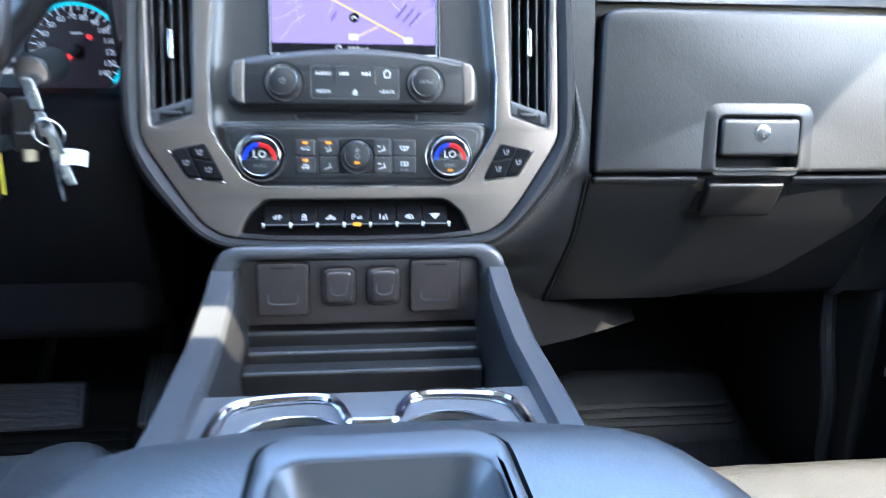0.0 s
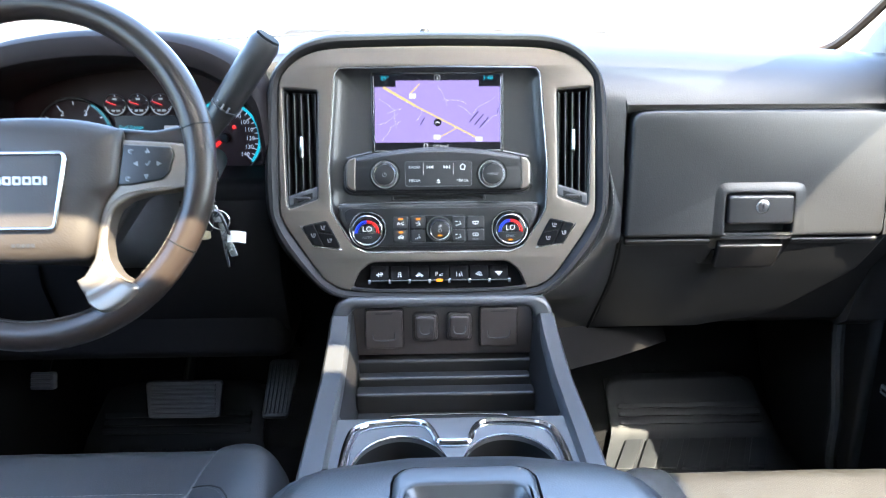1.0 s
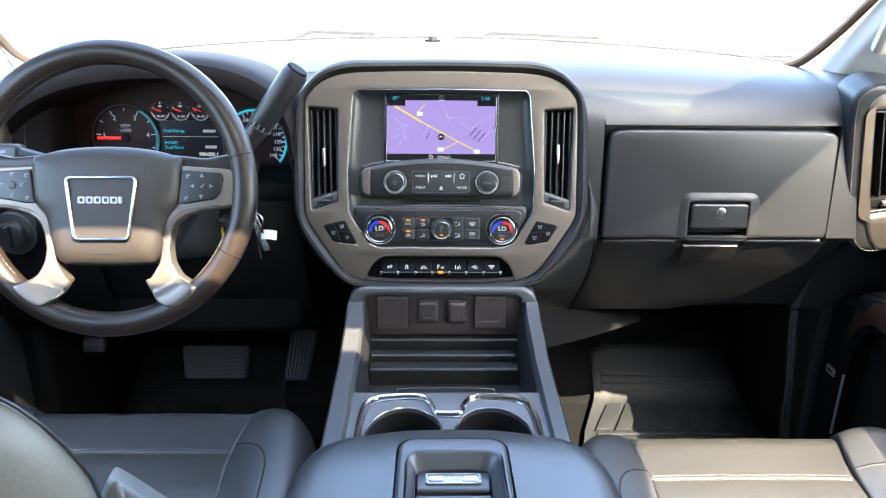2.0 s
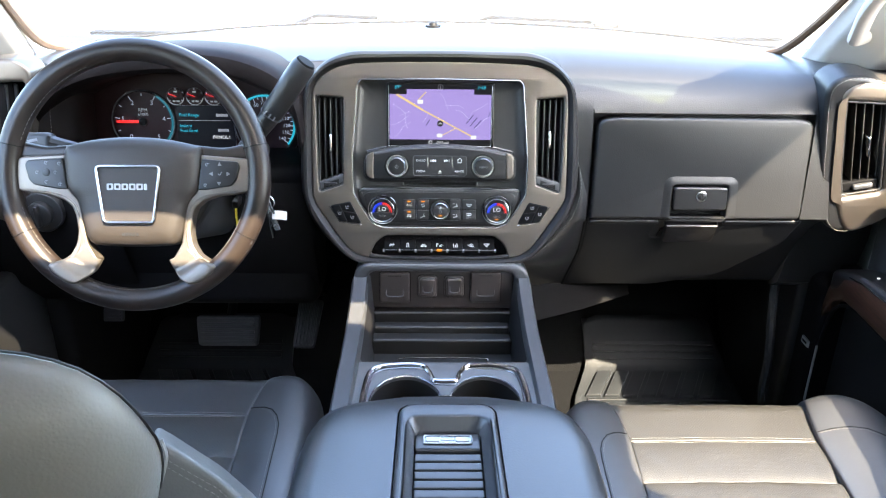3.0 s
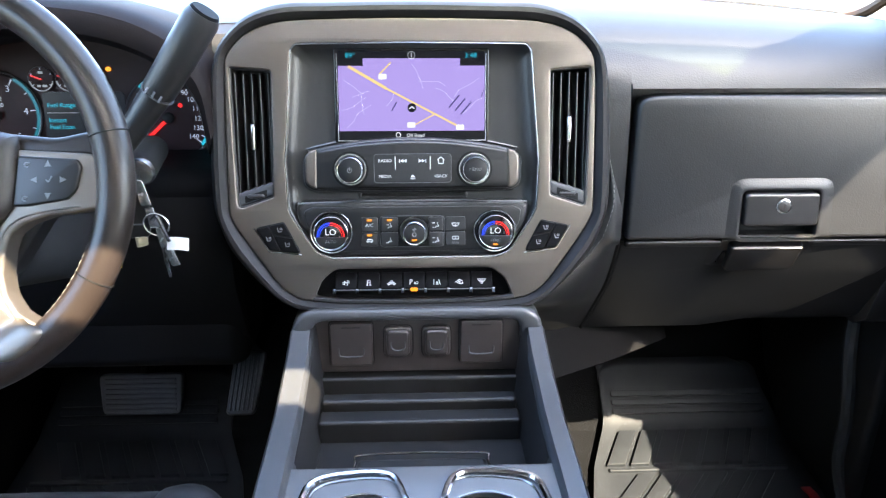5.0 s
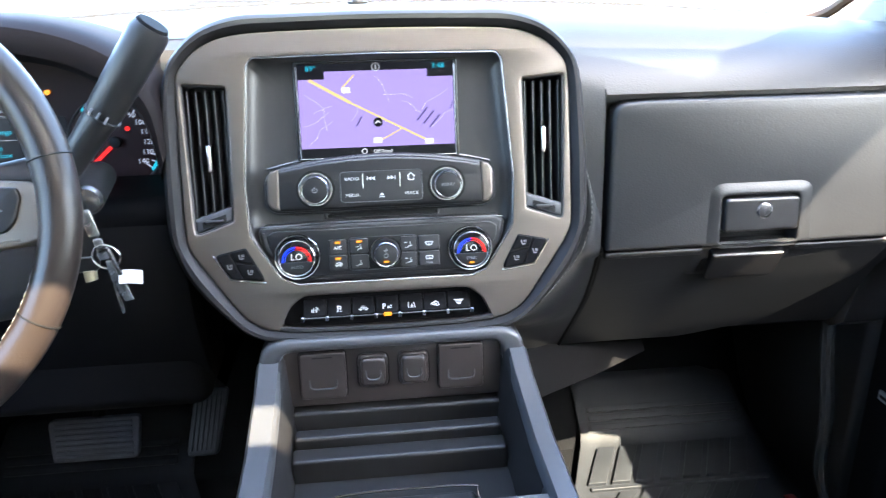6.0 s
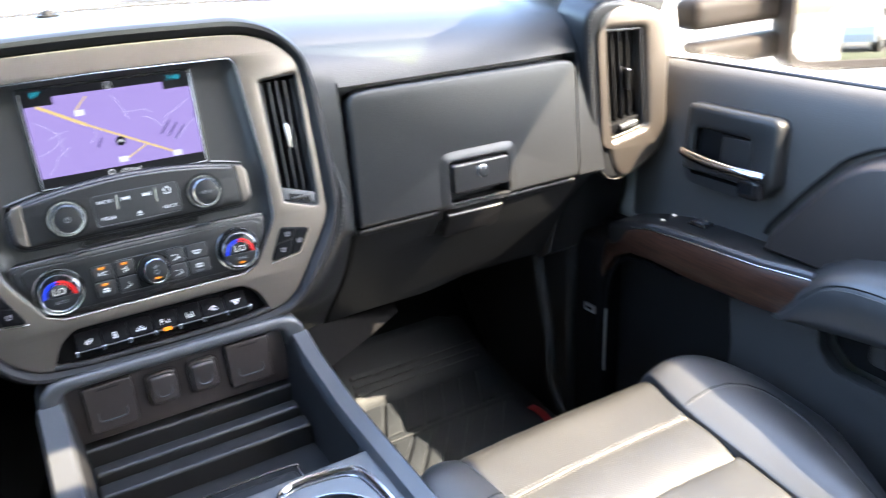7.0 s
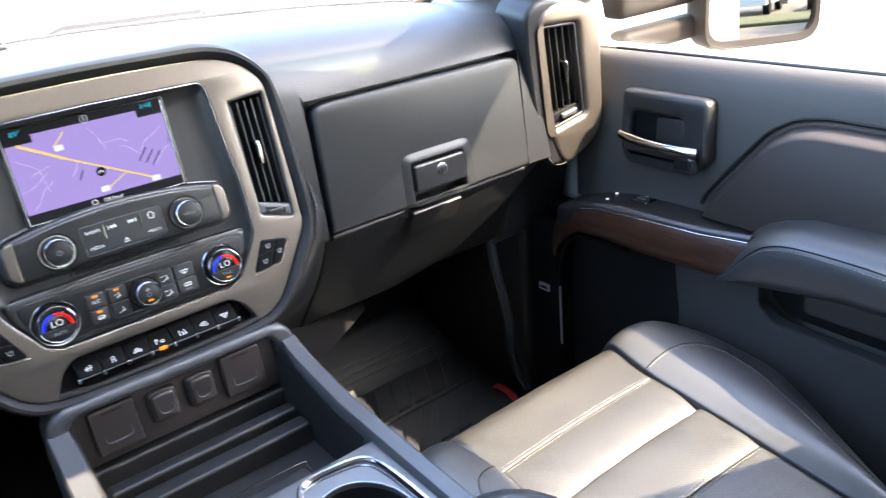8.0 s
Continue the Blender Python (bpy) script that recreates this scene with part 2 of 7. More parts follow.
def finish(name, bm, mat, angle=35):
    bmesh.ops.remove_doubles(bm, verts=bm.verts, dist=1e-6)
    bmesh.ops.recalc_face_normals(bm, faces=bm.faces)
    lo = Vector([min(v.co[i] for v in bm.verts) for i in range(3)])
    hi = Vector([max(v.co[i] for v in bm.verts) for i in range(3)])
    c = (lo + hi) / 2
    bmesh.ops.translate(bm, verts=bm.verts, vec=-c)
    me = bpy.data.meshes.new(name)
    bm.to_mesh(me)
    bm.free()
    me.materials.append(mat)
    for p in me.polygons:
        p.use_smooth = True
    me.set_sharp_from_angle(angle=radians(angle))
    return me, c


def part(name, bm, mat, parent=None, label="", angle=35):
    me, c = finish(name, bm, mat, angle)
    ob = new(name, me)
    PLACE[ob] = c
    if parent is not None:
        ob.parent = parent
        ob.location = c - PLACE[parent]
    else:
        ob.location = c
    if label:
        ob["label"] = label
    return ob


def solid(name, bm, mat, label, category, group="", kind="", angle=35):
    return tagged(part(name, bm, mat, None, "", angle), label, category, group, kind)


def join(*bms):
    out = bms[0]
    for b in bms[1:]:
        me = bpy.data.meshes.new("tmp")
        b.to_mesh(me)
        b.free()
        out.from_mesh(me)
        bpy.data.meshes.remove(me)
    return out


def rpoly(pts, r, n=5):
    """A closed outline with its corners rounded. r: one radius or one for each corner."""
    out = []
    k = len(pts)
    for i in range(k):
        p0, p, p1 = Vector(pts[i - 1]), Vector(pts[i]), Vector(pts[(i + 1) % k])
        a, b = (p0 - p), (p1 - p)
        la, lb = a.length, b.length
        a.normalize(), b.normalize()
        ri = r[i] if isinstance(r, (list, tuple)) else r
        ang = a.angle(b)
        if ri <= 0 or ang > 3.1:
            out.append(p)
            continue
        d = min(ri / math.tan(ang / 2), la * 0.49, lb * 0.49)
        s, e = p + a * d, p + b * d
        for j in range(n + 1):
            t = j / n
            out.append(s * (1 - t) ** 2 + p * 2 * t * (1 - t) + e * t * t)
    return [(q[0], q[1]) for q in out]


def mirror_half(pts):
    """A full outline from its right half, which runs from the top middle to the bottom middle."""
    left = [(-x, y) for x, y in reversed(pts) if abs(x) > 1e-6]
    return list(pts) + left


def rrect(cx, cy, w, h, r, n=5):
    return rpoly([(cx - w / 2, cy - h / 2), (cx + w / 2, cy - h / 2), (cx + w / 2, cy + h / 2), (cx - w / 2, cy + h / 2)], r, n)


def circle(cx, cy, r, n=32):
    return [(cx + r * math.cos(2 * math.pi * i / n), cy + r * math.sin(2 * math.pi * i / n)) for i in range(n)]


def area2(pts):
    return sum(pts[i - 1][0] * pts[i][1] - pts[i][0] * pts[i - 1][1] for i in range(len(pts))) / 2


def offset(pts, d):
    """The outline moved inwards by d (outwards where d is negative)."""
    if area2(pts) < 0:
        return list(reversed(offset(list(reversed(pts)), d)))
    out = []
    k = len(pts)
    for i in range(k):
        p0, p, p1 = Vector(pts[i - 1]), Vector(pts[i]), Vector(pts[(i + 1) % k])
        a, b = (p - p0), (p1 - p)
        if a.length < 1e-9 or b.length < 1e-9:
            out.append(tuple(p))
            continue
        na, nb = Vector((-a.y, a.x)).normalized(), Vector((-b.y, b.x)).normalized()
        nn = na + nb
        if nn.length < 1e-6:
            nn = na
        nn.normalize()
        out.append(tuple(p + nn * (d / max(0.35, nn.dot(na)))))
    return out


def bridge(bm, ra, rb, closed=True):
    k = len(ra)
    for i in range(k if closed else k - 1):
        j = (i + 1) % k
        try:
            bm.faces.new((ra[i], ra[j], rb[j], rb[i]))
        except ValueError:
            pass


def plate(outer, w0, w1, m=WORLD, bevel=0.0, holes=(), back=False):
    """A plate from w0 (back) to w1 (face) with rounded face edges and holes that go through it."""
    bm = bmesh.new()
    loops = [(list(outer), 1)] + [(list(h), -1) for h in holes]
    flat, verts_face, verts_back = [], [], []
    for pts, sign in loops:
        if area2(pts) < 0:
            pts = list(reversed(pts))
        rings = [[(p, w0) for p in pts]]
        if bevel > 0:
            for deg in (0, 22, 45, 67, 90):
                a = radians(deg)
                rings.append([(p, w1 - bevel * (1 - math.sin(a))) for p in (offset(pts, sign * bevel * (1 - math.cos(a))) if deg else pts)])
        else:
            rings.append([(p, w1) for p in pts])
        vs = [[bm.verts.new(m @ Vector((p[0], p[1], w))) for p, w in ring] for ring in rings]
        for a, b in zip(vs, vs[1:]):
            bridge(bm, a, b)
        flat.append([Vector((p[0], p[1], 0)) for p, w in rings[-1]])
        verts_face += vs[-1]
        verts_back += vs[0]
    from mathutils.geometry import tessellate_polygon
    if len(loops) == 1 and len(verts_face) < 400:
        for tri in tessellate_polygon(flat):
            bm.faces.new([verts_face[i] for i in tri])
    else:
        for tri in tessellate_polygon(flat):
            try:
                bm.faces.new([verts_face[i] for i in tri])
            except ValueError:
                pass
    if back:
        for tri in tessellate_polygon(flat):
            try:
                bm.faces.new([verts_back[i] for i in tri])
            except ValueError:
                pass
    return bm


def resample(pts, n):
    """n points evenly along a closed outline, from its first point."""
    P = [Vector(p) for p in pts]
    P.append(P[0])
    acc = [0.0]
    for a, b in zip(P, P[1:]):
        acc.append(acc[-1] + (b - a).length)
    out, j = [], 0
    for i in range(n):
        t = acc[-1] * i / n
        while acc[j + 1] < t:
            j += 1
        f = (t - acc[j]) / max(1e-9, acc[j + 1] - acc[j])
        out.append(P[j].lerp(P[j + 1], f))
    return out


def resample_xy(pts, n):
    return [(p.x, p.y) for p in resample(pts, n)]


def smooth_line(pts, n=6, closed=False):
    """A curve through the points (Catmull-Rom)."""
    P = [Vector(p) for p in pts]
    k = len(P)
    out = []
    for i in range(k if closed else k - 1):
        p1, p2 = P[i], P[(i + 1) % k]
        p0 = P[i - 1] if (closed or i > 0) else p1 * 2 - p2
        p3 = P[(i + 2) % k] if (closed or i + 2 < k) else p2 * 2 - p1
        for j in range(n):
            t = j / n
            out.append(0.5 * ((2 * p1) + (p2 - p0) * t + (2 * p0 - 5 * p1 + 4 * p2 - p3) * t * t + (3 * p1 - p0 - 3 * p2 + p3) * t ** 3))
    if not closed:
        out.append(P[-1])
    return out


def tube(pts, r, n=8, closed=False, m=WORLD, flat=1.0):
    """A round bar along a line; r: one radius or one for each point."""
    bm = bmesh.new()
    P = [m @ Vector(p) for p in pts]
    k = len(P)
    rings = []
    up = None
    for i in range(k):
        a = P[i - 1] if (closed or i > 0) else P[i]
        b = P[(i + 1) % k] if (closed or i < k - 1) else P[i]
        t = (b - a).normalized()
        if up is None:
            up = t.orthogonal().normalized()
        up = (up - t * up.dot(t)).normalized()
        side = t.cross(up)
        ri = r[i] if isinstance(r, (list, tuple)) else r
        rings.append([bm.verts.new(P[i] + (up * math.cos(2 * math.pi * j / n) + side * math.sin(2 * math.pi * j / n) * flat) * ri) for j in range(n)])
    for i in range(k if closed else k - 1):
        bridge(bm, rings[i], rings[(i + 1) % k])
    if not closed:
        bm.faces.new(rings[0])
        bm.faces.new(rings[-1])
    return bm


def loft(rings, closed=True, caps=False):
    bm = bmesh.new()
    vs = [[bm.verts.new(Vector(p)) for p in ring] for ring in rings]
    for a, b in zip(vs, vs[1:]):
        bridge(bm, a, b, closed)
    if caps:
        bm.faces.new(vs[0])
        bm.faces.new(vs[-1])
    return bm


def rbox(lo, hi, r, n=4, m=WORLD, warp=None):
    """A box with rounded edges and n steps a side; warp(x, y, z) in 0..1 of the box moves each point."""
    lo, hi = Vector(lo), Vector(hi)
    c, h = (lo + hi) / 2, (hi - lo) / 2
    r = min(r, *[0.999 * a for a in h])
    bm = bmesh.new()

    def ticks(half):
        inner = half - r
        edge = [-half, -half + r * 0.35, -half + r * 0.75]
        mid = [-inner + 2 * inner * i / n for i in range(n + 1)]
        return edge + mid + [-e for e in reversed(edge)]

    T = [ticks(h[i]) for i in range(3)]
    seen = {}

    def vert(p):
        key = tuple(round(q, 6) for q in p)
        if key not in seen:
            q = Vector([max(-(h[i] - r), min(h[i] - r, p[i])) for i in range(3)])
            d = Vector(p) - q
            if d.length > 1e-9:
                d = d.normalized() * r
            v = q + d
            f = [(v[i] / h[i] + 1) / 2 for i in range(3)]
            v = v + c
            if warp:
                v = v + Vector(warp(*f))
            seen[key] = bm.verts.new(m @ v)
        return seen[key]

    for ax in range(3):
        a, b = (ax + 1) % 3, (ax + 2) % 3
        for s in (-h[ax], h[ax]):
            for i in range(len(T[a]) - 1):
                for j in range(len(T[b]) - 1):
                    q = []
                    for ii, jj in ((i, j), (i + 1, j), (i + 1, j + 1), (i, j + 1)):
                        p = [0, 0, 0]
                        p[ax], p[a], p[b] = s, T[a][ii], T[b][jj]
                        q.append(vert(p))
                    try:
                        bm.faces.new(q)
                    except ValueError:
                        pass
    return bm


def knob(cx, cy, w0, w1, r, m, bevel=0.002, n=36, r_top=None):
    """A round knob, slightly tapered."""
    r_top = r_top or r
    bm = bmesh.new()
    prof = [(r, w0), (r, w0 + (w1 - w0) * 0.2), (r_top, w1 - bevel), (r_top - bevel * 0.3, w1 - bevel * 0.3), (r_top - bevel, w1)]
    rings = [[bm.verts.new(m @ Vector((cx + q * math.cos(2 * math.pi * i / n), cy + q * math.sin(2 * math.pi * i / n), w))) for i in range(n)] for q, w in prof]
    for a, b in zip(rings, rings[1:]):
        bridge(bm, a, b)
    bm.faces.new(rings[-1])
    return bm


def annulus(cx, cy, r0, r1, w0, w1, m, a0=0, a1=360, n=40):
    """A flat ring or an arc of one, with thickness."""
    full = abs(a1 - a0) >= 360
    bm = bmesh.new()
    cols = []
    for i in range(n if full else n + 1):
        a = radians(a0 + (a1 - a0) * i / n)
        c, s = math.cos(a), math.sin(a)
        cols.append([bm.verts.new(m @ Vector((cx + q * c, cy + q * s, w))) for q, w in ((r0, w0), (r0, w1), (r1, w1), (r1, w0))])
    k = len(cols)
    for i in range(k if full else k - 1):
        bridge(bm, cols[i], cols[(i + 1) % k])
    if not full:
        bm.faces.new(cols[0])
        bm.faces.new(cols[-1])
    return bm


def bar(u0, v0, u1, v1, width, w, m, thick=0.0004):
    """A thin flat stroke between two places on a face."""
    a, b = Vector((u0, v0)), Vector((u1, v1))
    d = (b - a).normalized()
    s = Vector((-d.y, d.x)) * width / 2
    return plate([tuple(a + s), tuple(a - s), tuple(b - s), tuple(b + s)], w, w + thick, m)


def word(text, u, v, size, w, m, align="CENTER"):
    """Lettering on a face, as a mesh."""
    cu = bpy.data.curves.new("lettering", "FONT")
    cu.body, cu.size, cu.align_x, cu.align_y, cu.extrude = text, size, align, "CENTER", 0.0002
    cu.resolution_u = 2
    tmp = bpy.data.objects.new("lettering", cu)
    scene.collection.objects.link(tmp)
    bpy.context.view_layer.update()
    me = bpy.data.meshes.new_from_object(tmp.evaluated_get(bpy.context.evaluated_depsgraph_get()))
    bpy.data.objects.remove(tmp)
    bpy.data.curves.remove(cu)
    bm = bmesh.new()
    bm.from_mesh(me)
    bpy.data.meshes.remove(me)
    bm.transform(m @ Matrix.Translation((u, v, w)))
    return bm


def stitches(pts, length=0.0042, gap=0.0020, r=0.00055):
    """A run of short raised threads along a line."""
    P = [Vector(p) for p in pts]
    bm = bmesh.new()
    acc = [0.0]
    for a, b in zip(P, P[1:]):
        acc.append(acc[-1] + (b - a).length)

    def at(t):
        for i in range(len(P) - 1):
            if acc[i + 1] >= t:
                return P[i].lerp(P[i + 1], (t - acc[i]) / max(1e-9, acc[i + 1] - acc[i]))
        return P[-1]
    t = 0.0
    while t + length < acc[-1]:
        a, b = at(t), at(t + length)
        d = (b - a).normalized()
        u = d.orthogonal().normalized()
        v = d.cross(u)
        ring = [[bm.verts.new(p + (u * math.cos(q) + v * math.sin(q)) * rr) for q in (0.78, 2.36, 3.93, 5.5)] for p, rr in ((a, r * 0.6), (a.lerp(b, 0.5), r), (b, r * 0.6))]
        bridge(bm, ring[0], ring[1])
        bridge(bm, ring[1], ring[2])
        t += length + gap
    return bm


def mound(outline, w0, w1, spread, m, steps=6):
    """A soft swelling: the outline's edge blends from w0 up to w1 over the given spread."""
    n = 96
    base = [(p.x, p.y) for p in resample(outline, n)]
    bm = bmesh.new()
    rings = []
    for i in range(steps + 1):
        f = i / steps
        e = f * f * (3 - 2 * f)
        ring = [bm.verts.new(m @ Vector((x, y, w0 + (w1 - w0) * e))) for x, y in offset(base, spread * f)]
        rings.append(ring)
    for a, b in zip(rings, rings[1:]):
        bridge(bm, a, b)
    bm.faces.new(rings[-1])
    return bm


def patch(fn, na, nb, skirt=None):
    """A surface fn(a, b) over 0..1, with its rim drawn down to the height skirt."""
    bm = bmesh.new()
    ease = lambda i, n: (1 - math.cos(math.pi * i / n)) / 2
    g = [[bm.verts.new(Vector(fn(ease(i, na), ease(j, nb)))) for j in range(nb + 1)] for i in range(na + 1)]
    for i in range(na):
        for j in range(nb):
            bm.faces.new((g[i][j], g[i + 1][j], g[i + 1][j + 1], g[i][j + 1]))
    if skirt is not None:
        rim = [g[i][0] for i in range(na + 1)] + [g[na][j] for j in range(1, nb + 1)] + [g[i][nb] for i in range(na - 1, -1, -1)] + [g[0][j] for j in range(nb - 1, 0, -1)]
        low = [bm.verts.new(Vector((v.co.x, v.co.y, skirt))) for v in rim]
        bridge(bm, rim, low)
    return bm


# ---- cab shell ----
def wall_with_openings(name, outline, holes, x0, x1, mat, label, category):
    """An upright side wall in the y-z plane between x0 and x1."""
    m = Matrix(((0, 0, 1, 0), (1, 0, 0, 0), (0, 1, 0, 0), (0, 0, 0, 1)))
    return solid(name, lean_in(plate(outline, min(x0, x1), max(x0, x1), m, 0.0, holes, back=True)), mat, label, category, kind="structure")


def lean_in(bm):
    """The cab's sides lean inwards above the belt line."""
    for v in bm.verts:
        if v.co.z > 0.868:
            v.co.x -= math.copysign(0.33 * (v.co.z - 0.868), v.co.x)
    return bm


SIDE = [(1.74, 0.0), (1.74, 0.92), (1.25, 0.955), (0.66, 1.45), (0.4, 1.48), (-1.25, 1.5), (-1.35, 0.9), (-1.35, 0.0)]
FRONT_HOLE = rpoly([(1.055, 0.870), (1.045, 1.055), (0.824, 1.175), (0.665, 1.25), (0.44, 1.318), (-0.06, 1.345), (0.145, 0.870)], [0.02, 0.02, 0.3, 0.3, 0.06, 0.04, 0.02], 4)
REAR_HOLE = rpoly([(-0.05, 0.870), (-0.22, 1.36), (-0.85, 1.35), (-0.98, 0.9)], 0.04, 4)
for sign, nm in ((1, "wall_right"), (-1, "wall_left")):
    wall_with_openings(nm, SIDE, [FRONT_HOLE, REAR_HOLE], sign * 0.862, sign * 0.905, PILLAR, "light grey cab side with door window openings", "cab side")
    hole = FRONT_HOLE
    m = Matrix(((0, 0, 1, 0), (1, 0, 0, 0), (0, 1, 0, 0), (0, 0, 0, 1)))
    g = part("window_1" if sign > 0 else "window_2", lean_in(plate(offset(hole, -0.004), sign * 0.880, sign * 0.884, m, back=True)), GLASS)
    g.visible_shadow = False
    tagged(g, "clear door window glass above the door panel", "window", kind="structure")

m_up = Matrix.Identity(4)
roof_out = [(-0.72, -1.35), (0.72, -1.35), (0.72, 0.56), (0.62, 0.60), (0.46, 0.63), (-0.46, 0.63), (-0.62, 0.60), (-0.72, 0.56)]
# added opening in the unseen roof: drops sun on the wheel and console rail
slot = rpoly([(-0.42, 0.152), (0.375, 0.152), (0.375, 0.244), (-0.42, 0.244)], 0.03, 5)
solid("ceiling", plate(roof_out, 1.45, 1.49, m_up, 0.0, [slot], back=True), HEADLINER, "pale cloth headliner with an added slot to let sun in", "ceiling", kind="structure")
m_back = frame_of((0, -1.33, 0), (1, 0, 0), (0, 0, 1))
solid("wall_back", plate([(-0.835, 0), (0.835, 0), (0.835, 0.87), (0.64, 1.45), (-0.64, 1.45), (-0.835, 0.87)], 0.0, 0.05, m_back, 0.0,
                         [rrect(0, 1.12, 1.2, 0.42, 0.06)], back=True), PILLAR, "cab back wall with the rear window opening", "cab wall", kind="structure")
solid("floor", rbox((-0.862, -1.35, 0.01), (0.862, 1.45, 0.120), 0.004, 2), CARPET, "black carpeted cab floor", "floor", kind="structure")
# sloped toe board and firewall
toe = loft([[(x, 1.05, 0.118), (x, 1.25, 0.130), (x, 1.400, 0.143), (x, 1.50, 0.234), (x, 1.56, 0.33), (x, 1.70, 0.48), (x, 1.70, 0.93), (x, 1.74, 0.93), (x, 1.74, 0.02), (x, 1.05, 0.02)] for x in (-0.862, 0.862)], caps=True)
solid("wall_front", toe, CARPET, "black carpeted firewall and sloping toe board", "firewall", kind="structure")
# tunnel hump beside the console
solid("floor_tunnel", rbox((-0.21, -0.9, 0.02), (0.21, 1.66, 0.22), 0.06, 3), CARPET, "black carpeted transmission tunnel", "floor tunnel", kind="structure")

# tinted glass at the back
m_side = Matrix(((0, 0, 1, 0), (1, 0, 0, 0), (0, 1, 0, 0), (0, 0, 0, 1)))
for sign, nm in ((1, "window_3"), (-1, "window_4")):
    solid(nm, lean_in(plate(offset(REAR_HOLE, -0.004), sign * 0.880, sign * 0.884, m_side, back=True)), TINTED, "dark tinted rear door glass", "window", kind="structure")
solid("window_5", plate(rrect(0, 1.12, 1.21, 0.43, 0.06), 0.02, 0.024, m_back, back=True), TINTED, "dark tinted rear cab glass", "window", kind="structure")
solid("cowl", loft([[(x, 1.46 - 0.16 * x * x, 0.968 - 0.065 * x * x), (x, 1.62, 0.935), (x, 1.66, 0.90), (x, 1.60, 0.88), (x, 1.50, 0.90)] for x in [-0.9 + 0.15 * i for i in range(13)]], caps=True), SEAL, "black plastic cowl under the windshield", "cowl", kind="structure")
# windshield
def shield(x, t):
    """A place on the windshield: across by x, up by t from 0 to 1."""
    bow = 1 - 0.22 * (x / 0.8) ** 2
    y = 0.62 + (0.86 * (1 - t)) * bow
    z = 0.975 - 0.05 * (x / 0.8) ** 2 * (1 - t) + 0.465 * t
    return (x, y, z)


XS = [-0.83 + 1.66 * i / 16 for i in range(17)]
ws = loft([[shield(x * (1 - 0.16 * t), t) for x in XS] for t in (0, 0.2, 0.4, 0.6, 0.8, 1.0)], closed=False)
wsob = solid("windshield", ws, SHIELD, "clear curved windshield glass", "windshield", kind="structure")
wsob.visible_shadow = False


def pillar(sign):
    """The trim over a windshield pillar, from the dash end to the roof; the glass sits a little towards the driver."""
    rings = []
    wide, move = (0.050, 0.0) if sign > 0 else (0.0, -0.032)
    for t in [i / 8 for i in range(9)]:
        x, y, z = shield(0.79 * (1 - 0.16 * t), t)
        w, d = 0.075 - 0.02 * t, 0.10 - 0.03 * t
        wd = wide * max(0.0, 1 - 2.2 * t)
        prof = rpoly([(-w * 0.55 - wd, 0.018), (-w * 0.5 - wd * 0.9, -d * 0.45), (w * 0.2 - wd * 0.3, -d), (w * 0.9, -d * 0.9), (w, 0.02)], 0.022, 5)
        rings.append([(sign * (x + p + 0.01) + move, y + q * 0.9 - 0.05 * t ** 5, z + q * 0.25) for p, q in prof])
    pl = thing("pillar_trim", (sign * 0.8, 1.2, 0.94), "light grey windshield pillar trim with a dark rubber edge", "pillar trim", "windshield pillars", kind="structure")
    part("trim_cover", loft(rings, caps=True), PILLAR, pl, angle=60)
    edge = [shield(sign * 0.46, 0.0), shield(sign * 0.58, 0.004), shield(sign * 0.66, 0.014), shield(sign * 0.706, 0.04), shield(sign * 0.726, 0.09)] + [shield(sign * 0.745 * (1 - 0.16 * t), t) for t in [i / 10 for i in range(2, 11)]]
    run = smooth_line(edge, 4)
    part("edge_seal", tube([(p.x - (0.046 - 0.070 * min(1.0, 2.2 * max(0.0, (p.z - 0.98) / 0.46)) if sign > 0 else 0.046), p.y - 0.010, p.z + 0.004) for p in run], [0.003 + (0.0052 if sign > 0 else 0.007) * min(1.0, i / 14) for i in range(len(run))], 8), BROWNSEAL, pl, "brown rubber glass edge")
    if sign > 0:
        g0, g1 = Vector((0.705, 1.085, 1.022)), Vector((0.655, 0.80, 1.20))
        grab = [g0 + Vector((0.045, 0.03, 0.0)), g0 + Vector((0.012, 0.0, 0.0)), g0 + Vector((0.0, -0.025, 0.014)), g0.lerp(g1, 0.35) + Vector((-0.012, 0, 0)), g0.lerp(g1, 0.65) + Vector((-0.012, 0, 0)), g1 + Vector((0.0, 0.02, -0.01)), g1 + Vector((0.05, 0.0, 0.0))]
        part("grab_handle", tube(smooth_line(grab, 6), 0.0125, 12, flat=1.3), PILLAR, pl, "pale grab handle")
    return pl


pillar(1)
pillar(-1)
def header_y(x):
    """The roof's front edge, drawn back towards the pillars."""
    return 0.64 - 0.065 * min(1.3, max(0.0, (abs(x) - 0.44) / 0.26)) ** 1.5


solid("windshield_header", loft([[(x, header_y(x), z0) for z0 in (1.43, 1.495)] + [(x, header_y(x) - 0.06, z0) for z0 in (1.50, 1.425)] for x in [-0.77 + 0.07 * i for i in range(23)]], caps=True), HEADLINER, "pale roof header above the windshield", "header", kind="structure")
band = thing("shade_band", shield(0, 0.9), "green tinted shade band along the windshield top", "shade band", kind="structure")
for t0, t1, mat in ((0.84, 0.915, BAND_LOW), (0.915, 1.0, BAND)):
    part("tint_strip", loft([[(x, y - 0.004, z - 0.004) for x, y, z in [shield(xx * (1 - 0.16 * t), t) for xx in XS]] for t in (t0, (t0 + t1) / 2, t1)], closed=False), mat, band)

